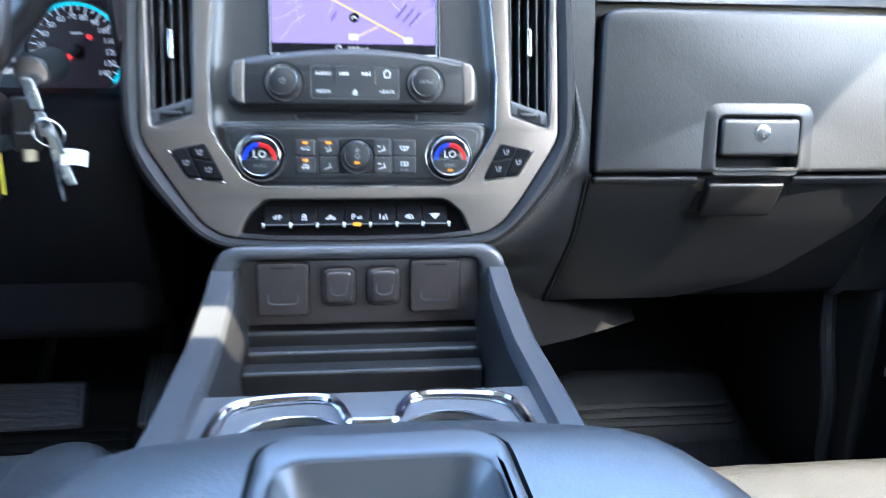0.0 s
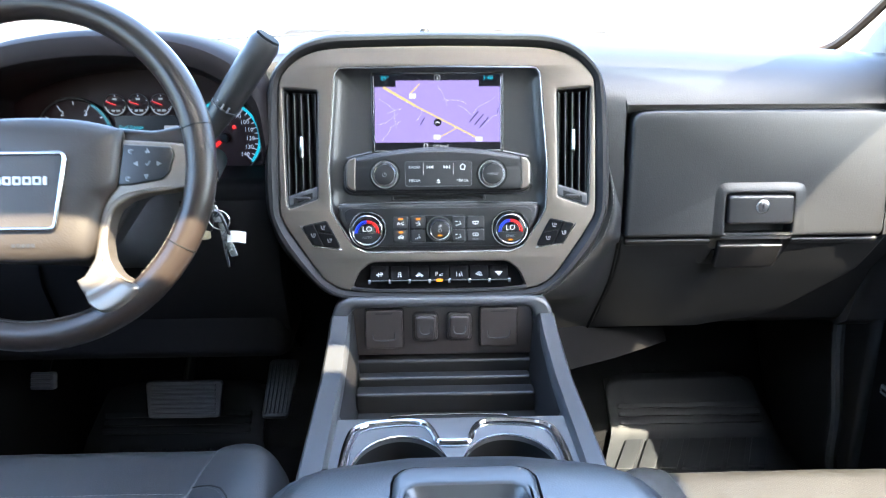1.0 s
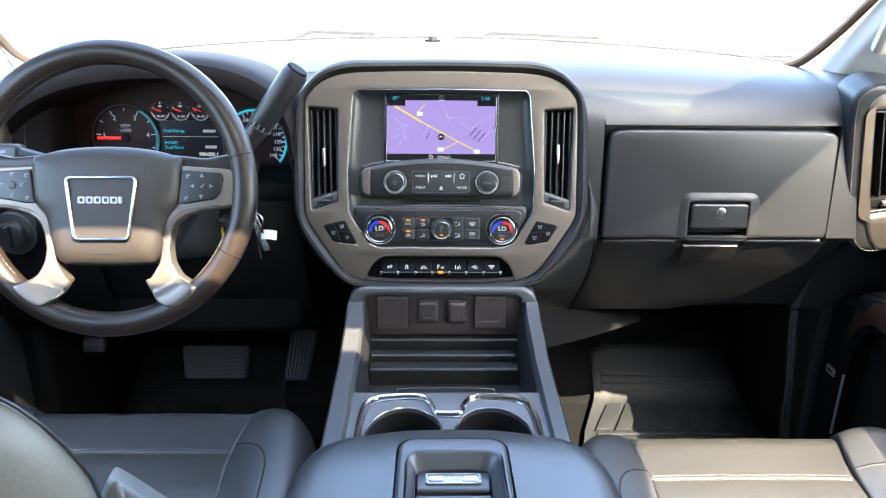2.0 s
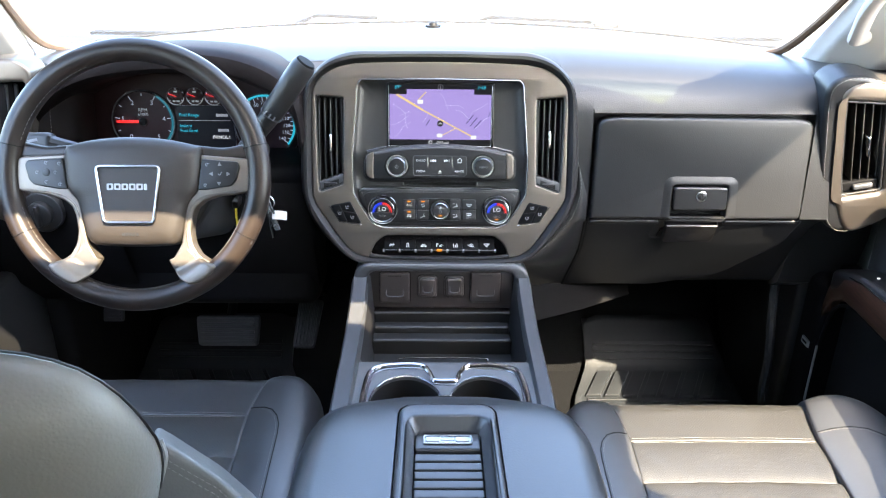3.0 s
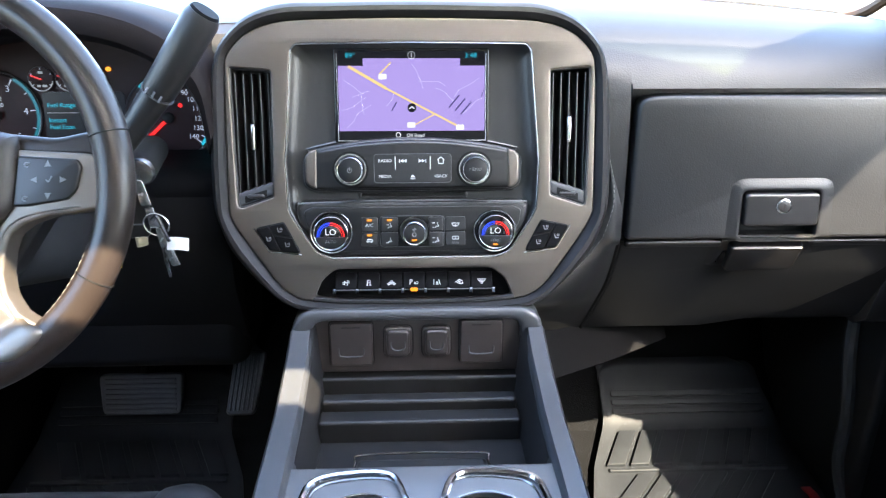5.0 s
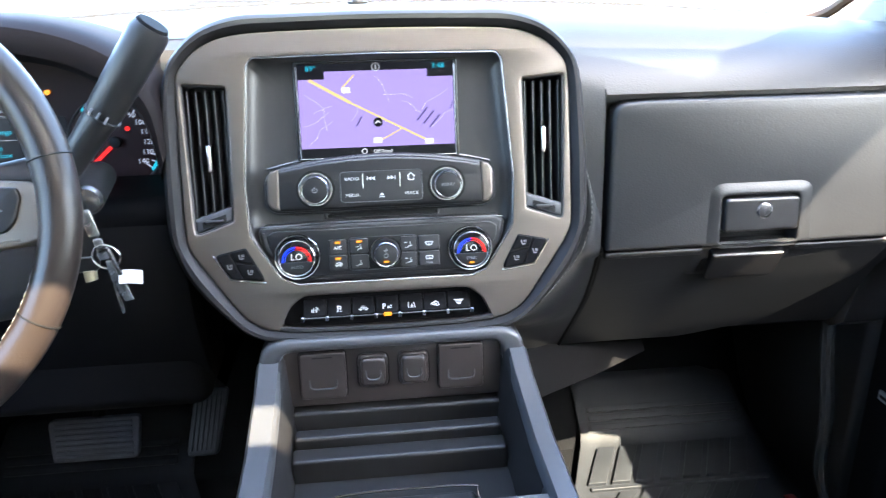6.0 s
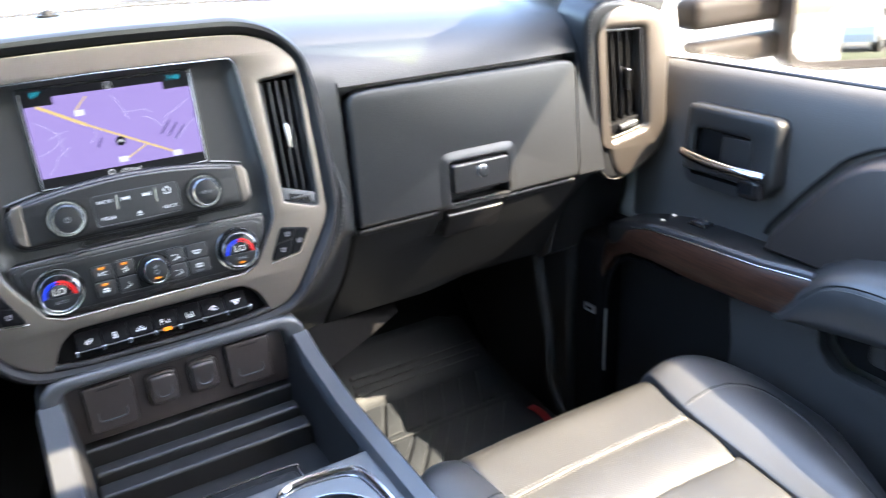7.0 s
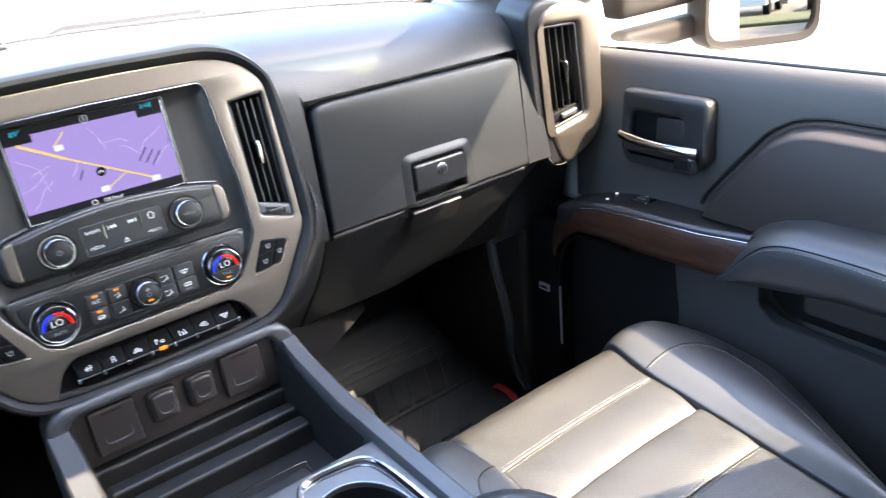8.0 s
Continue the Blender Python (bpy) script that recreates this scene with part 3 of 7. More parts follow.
# ---- outside ----
solid("ground", rbox((-300, -300, -0.75), (300, 300, -0.55), 0.01, 1), CONCRETE, "sunlit pale concrete parking lot", "ground", kind="structure")
hood = loft([[(x, 1.62 + 0.02 * k, 0.93 - 0.035 * (x / 0.9) ** 2 - 0.012 * k) if k == 0 else (x, 1.60 + 1.35 * k / 6, 0.955 - 0.05 * (x / 0.9) ** 2 - 0.02 * (k / 6) ** 2 * 3) for x in [-0.95 + 1.9 * i / 12 for i in range(13)]] for k in range(7)], closed=False)
solid("hood", hood, PAINT, "white painted truck hood ahead of the windshield", "hood", kind="structure")
for sign in (1, -1):
    solid("body_side", rbox((0.91 if sign > 0 else -1.02, -3.2, -0.15), (1.02 if sign > 0 else -0.91, 1.6, 0.84), 0.04, 3), PAINT, "white painted truck body side", "truck body", kind="structure")


def wiper(x0, x1, y, bow):
    w = thing("wiper", ((x0 + x1) / 2, y, 0.97), "black windshield wiper lying on the cowl", "wiper", "windshield wipers")
    pts = [(x0 + (x1 - x0) * i / 12, y + 0.01 * math.sin(math.pi * i / 12), 0.972 - 0.055 * ((x0 + (x1 - x0) * i / 12) / 0.8) ** 2 + bow * math.sin(math.pi * i / 12)) for i in range(13)]
    part("blade", tube(pts, 0.0045, 6), SATIN, w)
    mid = pts[6]
    part("arm", tube([(mid[0] + 0.02, mid[1] + 0.01, mid[2] + 0.012), (x0 + 0.1, y + 0.06, 0.99), (x0 + 0.02, y + 0.09, 0.955)], 0.008, 6), PLASTIC, w)
    part("clip", rbox((mid[0] - 0.03, mid[1] - 0.012, mid[2] - 0.004), (mid[0] + 0.03, mid[1] + 0.012, mid[2] + 0.016), 0.006, 2), PLASTIC, w)


wiper(-0.38, 0.16, 1.53, 0.006)
wiper(0.02, 0.74, 1.53, 0.012)

# ---- dashboard ----
ST = frame_of((0, 0.985, 0.78), (1, 0, 0), (0, math.sin(radians(12)), math.cos(radians(12))))
dash = thing("dashboard", (0, 1.2, 0.5), "dark soft-touch dashboard with stitched seams, sunlit on top", "dashboard")


def crown(x):
    return -0.065 * x * x


def dash_profile(x, flush):
    """The dash's outline on the passenger side at x, from the windshield round to its underside."""
    c = crown(x)
    b = 0.20 * max(0.0, x) ** 2
    top = [(1.50 - b, 0.985 + c), (1.40 - b * 0.8, 0.99 + c), (1.27 - b * 0.5, 0.993 + c), (1.15, 0.99 + c * 0.8), (1.08, 0.975 + c * 0.6), (1.045, 0.955 + c * 0.4), (1.022, 0.93 + c * 0.2), (1.010, 0.912)]
    if flush == 3:
        top = top[:5] + [(1.062, 0.962), (1.068, 0.94), (1.09, 0.93)]
        face = [(1.10, 0.90), (1.10, 0.85), (1.10, 0.78), (1.10, 0.72), (1.10, 0.70), (1.10, 0.64), (1.13, 0.53), (1.16, 0.51)]
    elif flush == 2:
        face = [(1.035, 0.945), (1.09, 0.940), (1.10, 0.85), (1.10, 0.72), (1.10, 0.69), (1.10, 0.64), (1.13, 0.53), (1.16, 0.51)]
    elif flush:
        face = [(1.006, 0.895), (1.001, 0.85), (0.996, 0.78), (0.992, 0.722), (1.03, 0.70), (1.085, 0.64), (1.15, 0.53), (1.17, 0.515)]
    else:
        face = [(1.0065, 0.9065), (1.035, 0.9055), (1.032, 0.78), (1.03, 0.72), (1.035, 0.70), (1.085, 0.64), (1.15, 0.53), (1.17, 0.515)]
    f = max(0.0, min(1.0, (x - 0.585) / 0.085))
    f = f * f * (3 - 2 * f)
    if flush == 2:
        top[6:] = [(1.028, 0.945), (1.030, 0.942)]
    swell = [0, 0, 0, 0, 0.004, 0.016, 0.016 if flush != 2 else 0.020, 0.0 if flush != 2 else 0.015]
    top = [(y, z + f * e) for (y, z), e in zip(top, swell)] if flush != 3 else top
    def lean(z):
        return 0.17 * max(0.0, min(0.17, 0.90 - z)) if 0.646 < x < 0.70 else 0.0
    return [(x + lean(z), y, z) for y, z in top + face + [(1.30, 0.50), (1.71, 0.50)]]


sec = [(0.165, 3), (0.207, 3), (0.208, True), (0.240, True), (0.2580, True), (0.2590, False), (0.36, False), (0.46, False), (0.56, False), (0.60, False), (0.6355, False), (0.6365, True), (0.645, True), (0.652, True), (0.658, True), (0.660, 2), (0.68, 2), (0.70, 2), (0.75, 2), (0.82, 2), (0.835, 2)]
part("dash_pad", loft([dash_profile(x, f) for x, f in sec], closed=False), DASH, dash)
# middle of the dash top behind the stack
mid_sec = [[(x, y, z + crown(x)) for y, z in ((1.50, 0.985), (1.38, 0.99), (1.27, 0.994), (1.16, 0.996), (1.09, 0.992), (1.06, 0.982), (1.05, 0.95))] for x in (-0.165, -0.08, 0, 0.08, 0.165)]
part("top_pad", loft(mid_sec, closed=False), DASH, dash)


def driver_profile(x):
    c = crown(x)
    b = 0.20 * x * x
    return [(x, y, z) for y, z in [(1.50 - b, 0.985 + c), (1.38 - b * 0.8, 0.99 + c), (1.26 - b * 0.5, 0.99 + c), (1.16, 0.985 + c), (1.10, 0.975 + c)]]


part("top_pad", loft([driver_profile(x) for x in (-0.83, -0.72, -0.60, -0.48, -0.36, -0.225, -0.164)], closed=False), DASH, dash)

part("top_pad", loft([[(x, 1.16, 0.984 + crown(x)), (x, 1.10, 0.974 + crown(x)), (x, 1.07, 0.962), (x, 1.055, 0.93), (x, 1.05, 0.86), (x, 1.06, 0.78)] for x in (-0.238, -0.215, -0.19, -0.165)], closed=False), PAD, dash)
# hood over the gauges
HOODP = [(-0.70, 0.90), (-0.665, 0.948), (-0.60, 0.983), (-0.52, 1.001), (-0.43, 1.007), (-0.34, 0.999), (-0.275, 0.975), (-0.235, 0.935), (-0.225, 0.87)]
hp = smooth_line([(x, 0, z) for x, z in HOODP], 4)
hood_rings = []
for y, dz, k in ((1.16, -0.012, 1.02), (1.09, 0.0, 1.02), (1.02, 0.002, 1.0), (1.0, -0.001, 0.998), (0.990, -0.006, 0.990), (0.985, -0.017, 0.975), (0.987, -0.030, 0.955), (0.998, -0.038, 0.943), (1.03, -0.044, 0.935), (1.15, -0.060, 0.92)):
    hood_rings.append([(-0.46 + (p[0] + 0.46) * k, y, p[2] + dz) for p in hp])
part("gauge_hood", loft(hood_rings, closed=False), HOODSKIN, dash)
# panel under and beside the gauges
part("column_panel", rbox((-0.70, 1.03, 0.52), (-0.225, 1.17, 0.80), 0.025, 3), DARK, dash)
part("knee_panel", loft([[(x, 1.00, 0.78), (x, 0.985, 0.74), (x, 0.99, 0.66), (x, 1.03, 0.57), (x, 1.10, 0.50), (x, 1.3, 0.49)] for x in (-0.83, -0.70, -0.56)], closed=False), DARK, dash)
part("knee_panel", loft([[(x, 1.00, 0.78), (x, 0.99, 0.74), (x, 1.0, 0.66), (x, 1.04, 0.57), (x, 1.12, 0.50), (x, 1.3, 0.49)] for x in (-0.56, -0.40, -0.225)], closed=False), DARK, dash)
part("end_panel", rbox((-0.835, 0.99, 0.72), (-0.69, 1.15, 0.965), 0.03, 3), DARK, dash)

# panel and stitched seam left of the gauges
part("gauge_side", loft([[(-0.690, 0.985, 0.80), (-0.690, 0.990, 0.92), (-0.685, 1.0, 0.945)], [(-0.665, 1.015, 0.80), (-0.660, 1.020, 0.92), (-0.652, 1.03, 0.950)], [(-0.640, 1.040, 0.80), (-0.632, 1.045, 0.92), (-0.618, 1.05, 0.960)], [(-0.634, 1.060, 0.80), (-0.624, 1.065, 0.92), (-0.606, 1.07, 0.962)], [(-0.640, 1.140, 0.80), (-0.630, 1.140, 0.92), (-0.612, 1.14, 0.962)]], closed=False), HOODSKIN, dash, angle=60)
part("stitching", stitches(smooth_line([(-0.663, 1.012, 0.82), (-0.6595, 1.015, 0.86), (-0.6560, 1.018, 0.90), (-0.6510, 1.022, 0.938)], 6)), STITCH, dash)
# rear edge against the glass
part("rear_edge", tube([(x, 1.495 - 0.20 * x * x, 0.989 - 0.065 * x * x) for x in [-0.72 + 0.06 * i for i in range(25)]], 0.003, 6), SEAL, dash)
# ring round the stack
RING = resample(smooth_line(mirror_half([(0, 0.2285), (0.10, 0.2270), (0.147, 0.2256), (0.184, 0.2140), (0.2080, 0.195), (0.2240, 0.1715), (0.2325, 0.133), (0.2365, 0.06), (0.2365, 0.0), (0.2300, -0.030), (0.2165, -0.0637), (0.1800, -0.1066), (0.148, -0.131), (0.10, -0.1385), (0, -0.1405)]), 5, True), 160)
SILV = resample(smooth_line(mirror_half([(0, 0.2090), (0.10, 0.2075), (0.155, 0.2038), (0.1875, 0.1920), (0.2075, 0.173), (0.2138, 0.1567), (0.2158, 0.10), (0.2168, 0.0), (0.2145, -0.022), (0.2000, -0.047), (0.1650, -0.098), (0.148, -0.1135), (0.12, -0.1225), (0, -0.126)]), 5, True), 160)
rr = []
for f, w, off in ((0, -0.15, 0.0), (0, -0.075, 0.004), (0, -0.03, 0.0), (0, -0.004, 0.0), (0.12, 0.006, 0), (0.35, 0.012, 0), (0.6, 0.012, 0), (0.85, 0.007, 0), (1.0, 0.001, 0), (1.0, -0.02, 0)):
    rr.append([ST @ Vector((a.x + (b.x - a.x) * f + off * (1 if a.x > 0 else -1), a.y + (b.y - a.y) * f, w)) for a, b in zip(RING, SILV)])
part("stack_ring", loft(rr), PAD, dash, "soft black padded ring")

stack = thing("center_stack", (0, 1.0, 0.64), "pewter center stack trim with dark control panels", "center stack")
SIL = [(p.x, p.y) for p in SILV]
CUT = rpoly(mirror_half([(0, 0.1818), (0.1330, 0.1800), (0.1392, 0.1725), (0.1430, 0.125), (0.1497, 0.045), (0.1480, -0.012), (0.1415, -0.0245), (0.1160, -0.0632), (0.0990, -0.0702), (0, -0.0702)]), [0, 0.006, 0.008, 0.05, 0.04, 0.012, 0.012, 0.012, 0.012, 0, 0.012, 0.012, 0.012, 0.012, 0.04, 0.05, 0.008, 0.006], 4)
VENT_R = rpoly([(0.1612, 0.1505), (0.2095, 0.1545), (0.2070, -0.0105), (0.1645, 0.0040)], [0.004, 0.004, 0.006, 0.004], 3)
VENT_L = [(-x, y) for x, y in VENT_R]
TOG = rpoly([(-0.121, -0.1195), (-0.1105, -0.0965), (-0.094, -0.0835), (0.094, -0.0835), (0.1105, -0.0965), (0.121, -0.1195), (0.085, -0.1232), (-0.085, -0.1232)], [0.004, 0.03, 0.02, 0.02, 0.03, 0.004, 0.05, 0.05], 5)
part("trim_plate", plate(SIL, -0.02, 0.004, ST, 0.002, [CUT, VENT_R, VENT_L, TOG]), SILVER, stack, "brushed pewter trim plate")


def shrunk(d):
    """The recess outline drawn in by about d."""
    return [(x * (1 - d / 0.145), 0.055 + (y - 0.055) * (1 - d / 0.126)) for x, y in CUT]


dish = loft([[ST @ Vector((x, y, w)) for x, y in shrunk(d)] for d, w in ((-0.003, -0.004), (0.0, -0.004), (0.002, -0.0075), (0.006, -0.0110), (0.012, -0.0136), (0.020, -0.0150), (0.032, -0.0156))])
dish.verts.ensure_lookup_table()
dish.faces.new([dish.verts[len(dish.verts) - len(CUT) + i] for i in range(len(CUT))])
part("recess_panel", dish, STACKSKIN, stack, "dished dark panel", angle=60)
part("recess_edge", tube([(x, y, 0.0036) for x, y in offset(CUT, 0.0004)], 0.0009, 6, closed=True, m=ST), DULLCHROME, stack, "thin bright inner edge")
# row of switch keys in a sunk panel at the foot
tp = part("switch_panel", plate(offset(TOG, -0.004), -0.018, -0.013, ST), DARK, stack)
part("switch_sill", tube([(-0.122, -0.1205, 0.002), (-0.086, -0.1240, 0.003), (0.0, -0.1252, 0.003), (0.086, -0.1240, 0.003), (0.122, -0.1205, 0.002)], 0.0036, 8, m=ST), PAD, stack)
part("switch_rail", tube([(-0.0978, -0.1095, 0.005), (0.0978, -0.1095, 0.005)], 0.0008, 6, m=ST), SATIN, tp, "thin satin rail")


def strokes(face, lines, width, w=0.0003):
    """Short flat strokes, each (u0, v0, u1, v1), laid one just over another."""
    return join(*[bar(*q, width, w + 0.00006 * i, face) for i, q in enumerate(lines)])


KEY_ICONS = [
    [(-0.0042, 0.0005, 0.0042, 0.0005), (-0.0015, -0.0025, -0.0015, 0.003), (0.0018, -0.003, 0.0018, 0.002), (-0.004, -0.001, -0.001, -0.0026), (0.004, 0.002, 0.001, 0.0034)],
    [(-0.0016, -0.003, -0.0016, 0.0032), (0.0016, -0.003, 0.0016, 0.0032), (-0.0016, 0.0032, 0.0016, 0.0032), (-0.0028, -0.0032, -0.0008, -0.0032), (0.0008, -0.0032, 0.0028, -0.0032), (-0.0016, 0.0, 0.0016, 0.0)],
    [(-0.0055, -0.0018, 0.0055, -0.0018), (-0.0035, 0.0, 0.004, 0.0), (-0.002, 0.0018, 0.0018, 0.0018), (-0.0042, -0.003, -0.002, -0.003), (0.002, -0.003, 0.0042, -0.003)],
    [(-0.005, -0.003, -0.005, 0.003), (-0.005, 0.003, -0.0025, 0.003), (-0.005, 0.0003, -0.0025, 0.0003), (-0.0025, 0.003, -0.0025, 0.0003), (0.0, -0.002, 0.0048, -0.002), (0.0002, 0.0, 0.0022, -0.001), (0.003, 0.001, 0.005, -0.0004)],
    [(-0.0034, -0.0035, -0.0034, 0.0034), (0.0042, -0.0035, 0.0026, 0.0034), (-0.001, -0.003, 0.0022, -0.003), (-0.0008, -0.0008, 0.0018, -0.0008), (0.0004, -0.003, 0.0004, 0.001)],
    [(-0.005, -0.0005, 0.001, 0.003), (0.0, 0.003, 0.004, 0.0006), (-0.003, -0.0012, 0.003, -0.003), (-0.002, 0.0008, 0.0018, -0.001), (0.0035, -0.0008, 0.0045, -0.0028)],
    [(-0.0055, 0.0030, 0.0055, 0.0030), (-0.0042, 0.0012, 0.0042, 0.0012), (-0.0028, -0.0006, 0.0028, -0.0006), (-0.0016, -0.0024, 0.0016, -0.0024)],
]
for i in range(7):
    u = -0.0965 + 0.0276 * (i + 0.5)
    KM = frame_of(ST @ Vector((u, -0.0995, -0.0035)), (1, 0, 0), ST.to_3x3() @ Vector((0, 0.016, -0.011)))
    k = part("switch_key", plate(rrect(0, 0, 0.0264, 0.022, 0.002, 3), -0.005, 0, KM, 0.0012), DARK, tp)
    KI = KM @ Matrix.Translation((0, -0.0032, 0))
    part("icon", strokes(KI, KEY_ICONS[i], 0.0009), ICON_LIGHT, tp)
for i in range(8):
    u = -0.0965 + 0.0276 * i
    part("switch_tab", rbox((u - 0.0021, -0.1135, 0.0), (u + 0.0021, -0.1070, 0.0085), 0.0012, 1, ST), CHROME, tp)
part("indicator_lamp", plate(rrect(0, -0.1095, 0.0088, 0.0036, 0.001, 2), 0.003, 0.0066, ST), G_ORANGE, tp, "lit orange lamp")
# seat buttons on the wings: three keys in one dark frame
for s in (-1, 1):
    flip = (lambda q: q) if s > 0 else (lambda q: [(-x, y) for x, y in reversed(q)])
    shape = [(0.133, -0.0645), (0.172, -0.0597), (0.1885, -0.0322), (0.1535, -0.0248)]
    sb = part("seat_button", plate(rpoly(flip(shape), 0.004, 3), 0.0, 0.0052, ST, 0.0012), SEAL, stack, "black seat heating buttons")
    for key in ([(0.1442, -0.0436), (0.1664, -0.0396), (0.1706, -0.0297), (0.1540, -0.0262)], [(0.1350, -0.0632), (0.1570, -0.0606), (0.1657, -0.0412), (0.1434, -0.0452)], [(0.1584, -0.0603), (0.1712, -0.0587), (0.1868, -0.0327), (0.1721, -0.0300)]):
        key = flip(key)
        part("key", plate(rpoly(key, 0.0022, 3), 0.003, 0.0072, ST, 0.0012), DARK, sb)
        cu, cv = sum(q[0] for q in key) / 4, sum(q[1] for q in key) / 4
        part("icon", strokes(ST @ Matrix.Translation((cu, cv, 0.0072)), [(-0.0024, 0.003, -0.0012, -0.002), (-0.0012, -0.002, 0.0028, -0.0016), (0.001, 0.0, 0.001, 0.003), (0.0028, 0.0, 0.0028, 0.003)], 0.0012), ICON, sb)
    part("bright_edge", tube([(s * x, y, 0.0046) for x, y in ((0.134, -0.0655), (0.1723, -0.0606), (0.1893, -0.0325))], 0.0008, 6, m=ST), DULLCHROME, sb)
# slot
part("disc_slot", plate(rrect(0, 0.0040, 0.124, 0.0040, 0.001, 2), -0.0156, -0.0142, ST), SEAL, stack)
part("slot_lip", plate(rrect(0, 0.0040, 0.132, 0.0080, 0.003, 3), -0.0156, -0.0138, ST, 0.001, [rrect(0, 0.0040, 0.124, 0.0040, 0.001, 2)]), STACKSKIN, stack)

# touch screen
scr = thing("touch_screen", tuple(ST @ Vector((0, 0.07, -0.01))), "lit navigation touch screen with a purple map", "screen")
W = -0.0098
part("screen_glass", plate(rrect(0, 0.1215, 0.182, 0.109, 0.003, 4), -0.020, W, ST, 0.001), GLOSS, scr)
part("screen_edge", tube([(-0.0876, 0.170, W + 0.0002), (-0.0872, 0.0692, W + 0.0002), (0.0872, 0.0692, W + 0.0002), (0.0876, 0.170, W + 0.0002)], 0.0006, 5, m=ST), EMBLEM, scr, "thin pale edge")
disp = part("display", plate(rrect(0, 0.1215, 0.1725, 0.1025, 0.001, 2), W, W + 0.0003, ST), G_SCREEN, scr)
e = W + 0.0005
map_out = [(-0.086, 0.0805), (0.086, 0.0805), (0.086, 0.156), (0.057, 0.156), (0.057, 0.1645), (-0.057, 0.1645), (-0.057, 0.156), (-0.086, 0.156)]
part("map", plate(map_out, e, e + 0.0002, ST), G_MAP, disp)
e += 0.0004
roads = [bar(-0.074, 0.1555, -0.030, 0.130, 0.0034, e, ST), bar(-0.032, 0.131, 0.060, 0.083, 0.0022, e + 0.00005, ST)]
part("main_road", join(*roads), G_ROAD, disp)
part("side_road", bar(-0.024, 0.160, -0.038, 0.146, 0.0016, e, ST), G_ROAD, disp)
part("side_road", bar(0.026, 0.0995, 0.002, 0.087, 0.0014, e, ST), G_ROAD, disp)
rnd = random.Random(3)
lines = []
for x0, y0, dx, dy in ((-0.080, 0.14, 0.02, -0.012), (-0.07, 0.12, 0.012, 0.008), (-0.06, 0.125, 0.0, -0.02), (-0.084, 0.105, 0.02, 0.01), (-0.05, 0.11, -0.02, -0.02), (0.0, 0.158, 0.008, -0.02), (0.008, 0.138, 0.02, -0.008), (0.028, 0.130, 0.01, -0.012), (-0.03, 0.11, 0.01, 0.012), (0.05, 0.12, 0.02, 0.02), (0.06, 0.10, 0.02, 0.014)):
    px, py = x0, y0
    for k in range(4):
        qx, qy = px + dx / 3 + rnd.uniform(-0.003, 0.003), py + dy / 3 + rnd.uniform(-0.003, 0.003)
        lines.append(bar(px, py, max(-0.085, min(0.085, qx)), max(0.082, min(0.155, qy)), 0.0007, e, ST))
        px, py = max(-0.085, min(0.085, qx)), max(0.082, min(0.155, qy))
tagged(part("minor_roads", join(*lines), G_LINE, disp), kind="stuff")
for u, v in ((-0.034, 0.1435), (-0.001, 0.0875), (0.057, 0.0845)):
    part("road_sign", plate(rrect(u, v, 0.0095, 0.0062, 0.001, 2), e, e + 0.0005, ST), G_WHITE, disp)
ink = []
for k in range(3):
    ink.append(bar(0.044 + 0.007 * k, 0.108 - 0.004 * k, 0.056 + 0.007 * k, 0.122 - 0.004 * k, 0.0018, e, ST))
ink.append(bar(-0.024, 0.104, -0.018, 0.114, 0.0016, e, ST))
ink.append(bar(0.082, 0.120, 0.085, 0.128, 0.0014, e, ST))
tagged(part("map_names", join(*ink), G_MAPINK, disp), kind="stuff")
part("position_mark", plate(circle(0, 0.1075, 0.0052, 20), e, e + 0.0006, ST), G_SCREEN, disp)
part("position_arrow", join(bar(-0.003, 0.1062, 0, 0.109, 0.0012, e + 0.0006, ST), bar(0.003, 0.1062, 0, 0.109, 0.0012, e + 0.0006, ST)), G_WHITE, disp)
part("lettering", word("89°", -0.0715, 0.1675, 0.0085, e, ST), G_CYAN, disp)
part("lettering", word("3:48", 0.0695, 0.1675, 0.0085, e, ST), G_CYAN, disp)
part("compass_mark", join(annulus(0, 0.168, 0.0038, 0.0046, e, e + 0.0003, ST, n=20), bar(0, 0.1655, 0, 0.1705, 0.0014, e, ST)), G_DIM, disp)
part("lettering", word("Off Road", 0.004, 0.0752, 0.0058, e, ST), G_WHITE, disp)
part("compass_mark", annulus(-0.0165, 0.0758, 0.0022, 0.0032, e, e + 0.0003, ST, n=16), G_WHITE, disp)

# radio controls
radio = thing("radio_panel", tuple(ST @ Vector((0, 0.02, 0))), "dark radio control panel with pewter ends and two knobs", "radio")
arc = [(-0.124 + 0.248 * i / 16, 0.0585 + 0.0150 * (1 - ((i - 8) / 8) ** 2)) for i in range(17)]
RB = rpoly([(-0.1285, 0.0525), (-0.1290, 0.0180), (-0.1185, 0.0105), (0.1185, 0.0105), (0.1290, 0.0180), (0.1285, 0.0525)], [0.01, 0.012, 0.02, 0.02, 0.012, 0.01], 4) + list(reversed(arc))
part("panel", plate(RB, -0.020, 0.003, ST, 0.005), STACKSKIN, radio)
face = [(x * 0.976, 0.036 + (y - 0.036) * 0.91) for x, y in RB]
part("panel_face", plate(face, -0.004, 0.0066, ST, 0.0045), BUTTON, radio)
part("panel_lip", tube([(x * 1.012, 0.036 + (y - 0.036) * 1.06, -0.0135) for x, y in RB], 0.0016, 6, closed=True, m=ST), SATIN, radio)
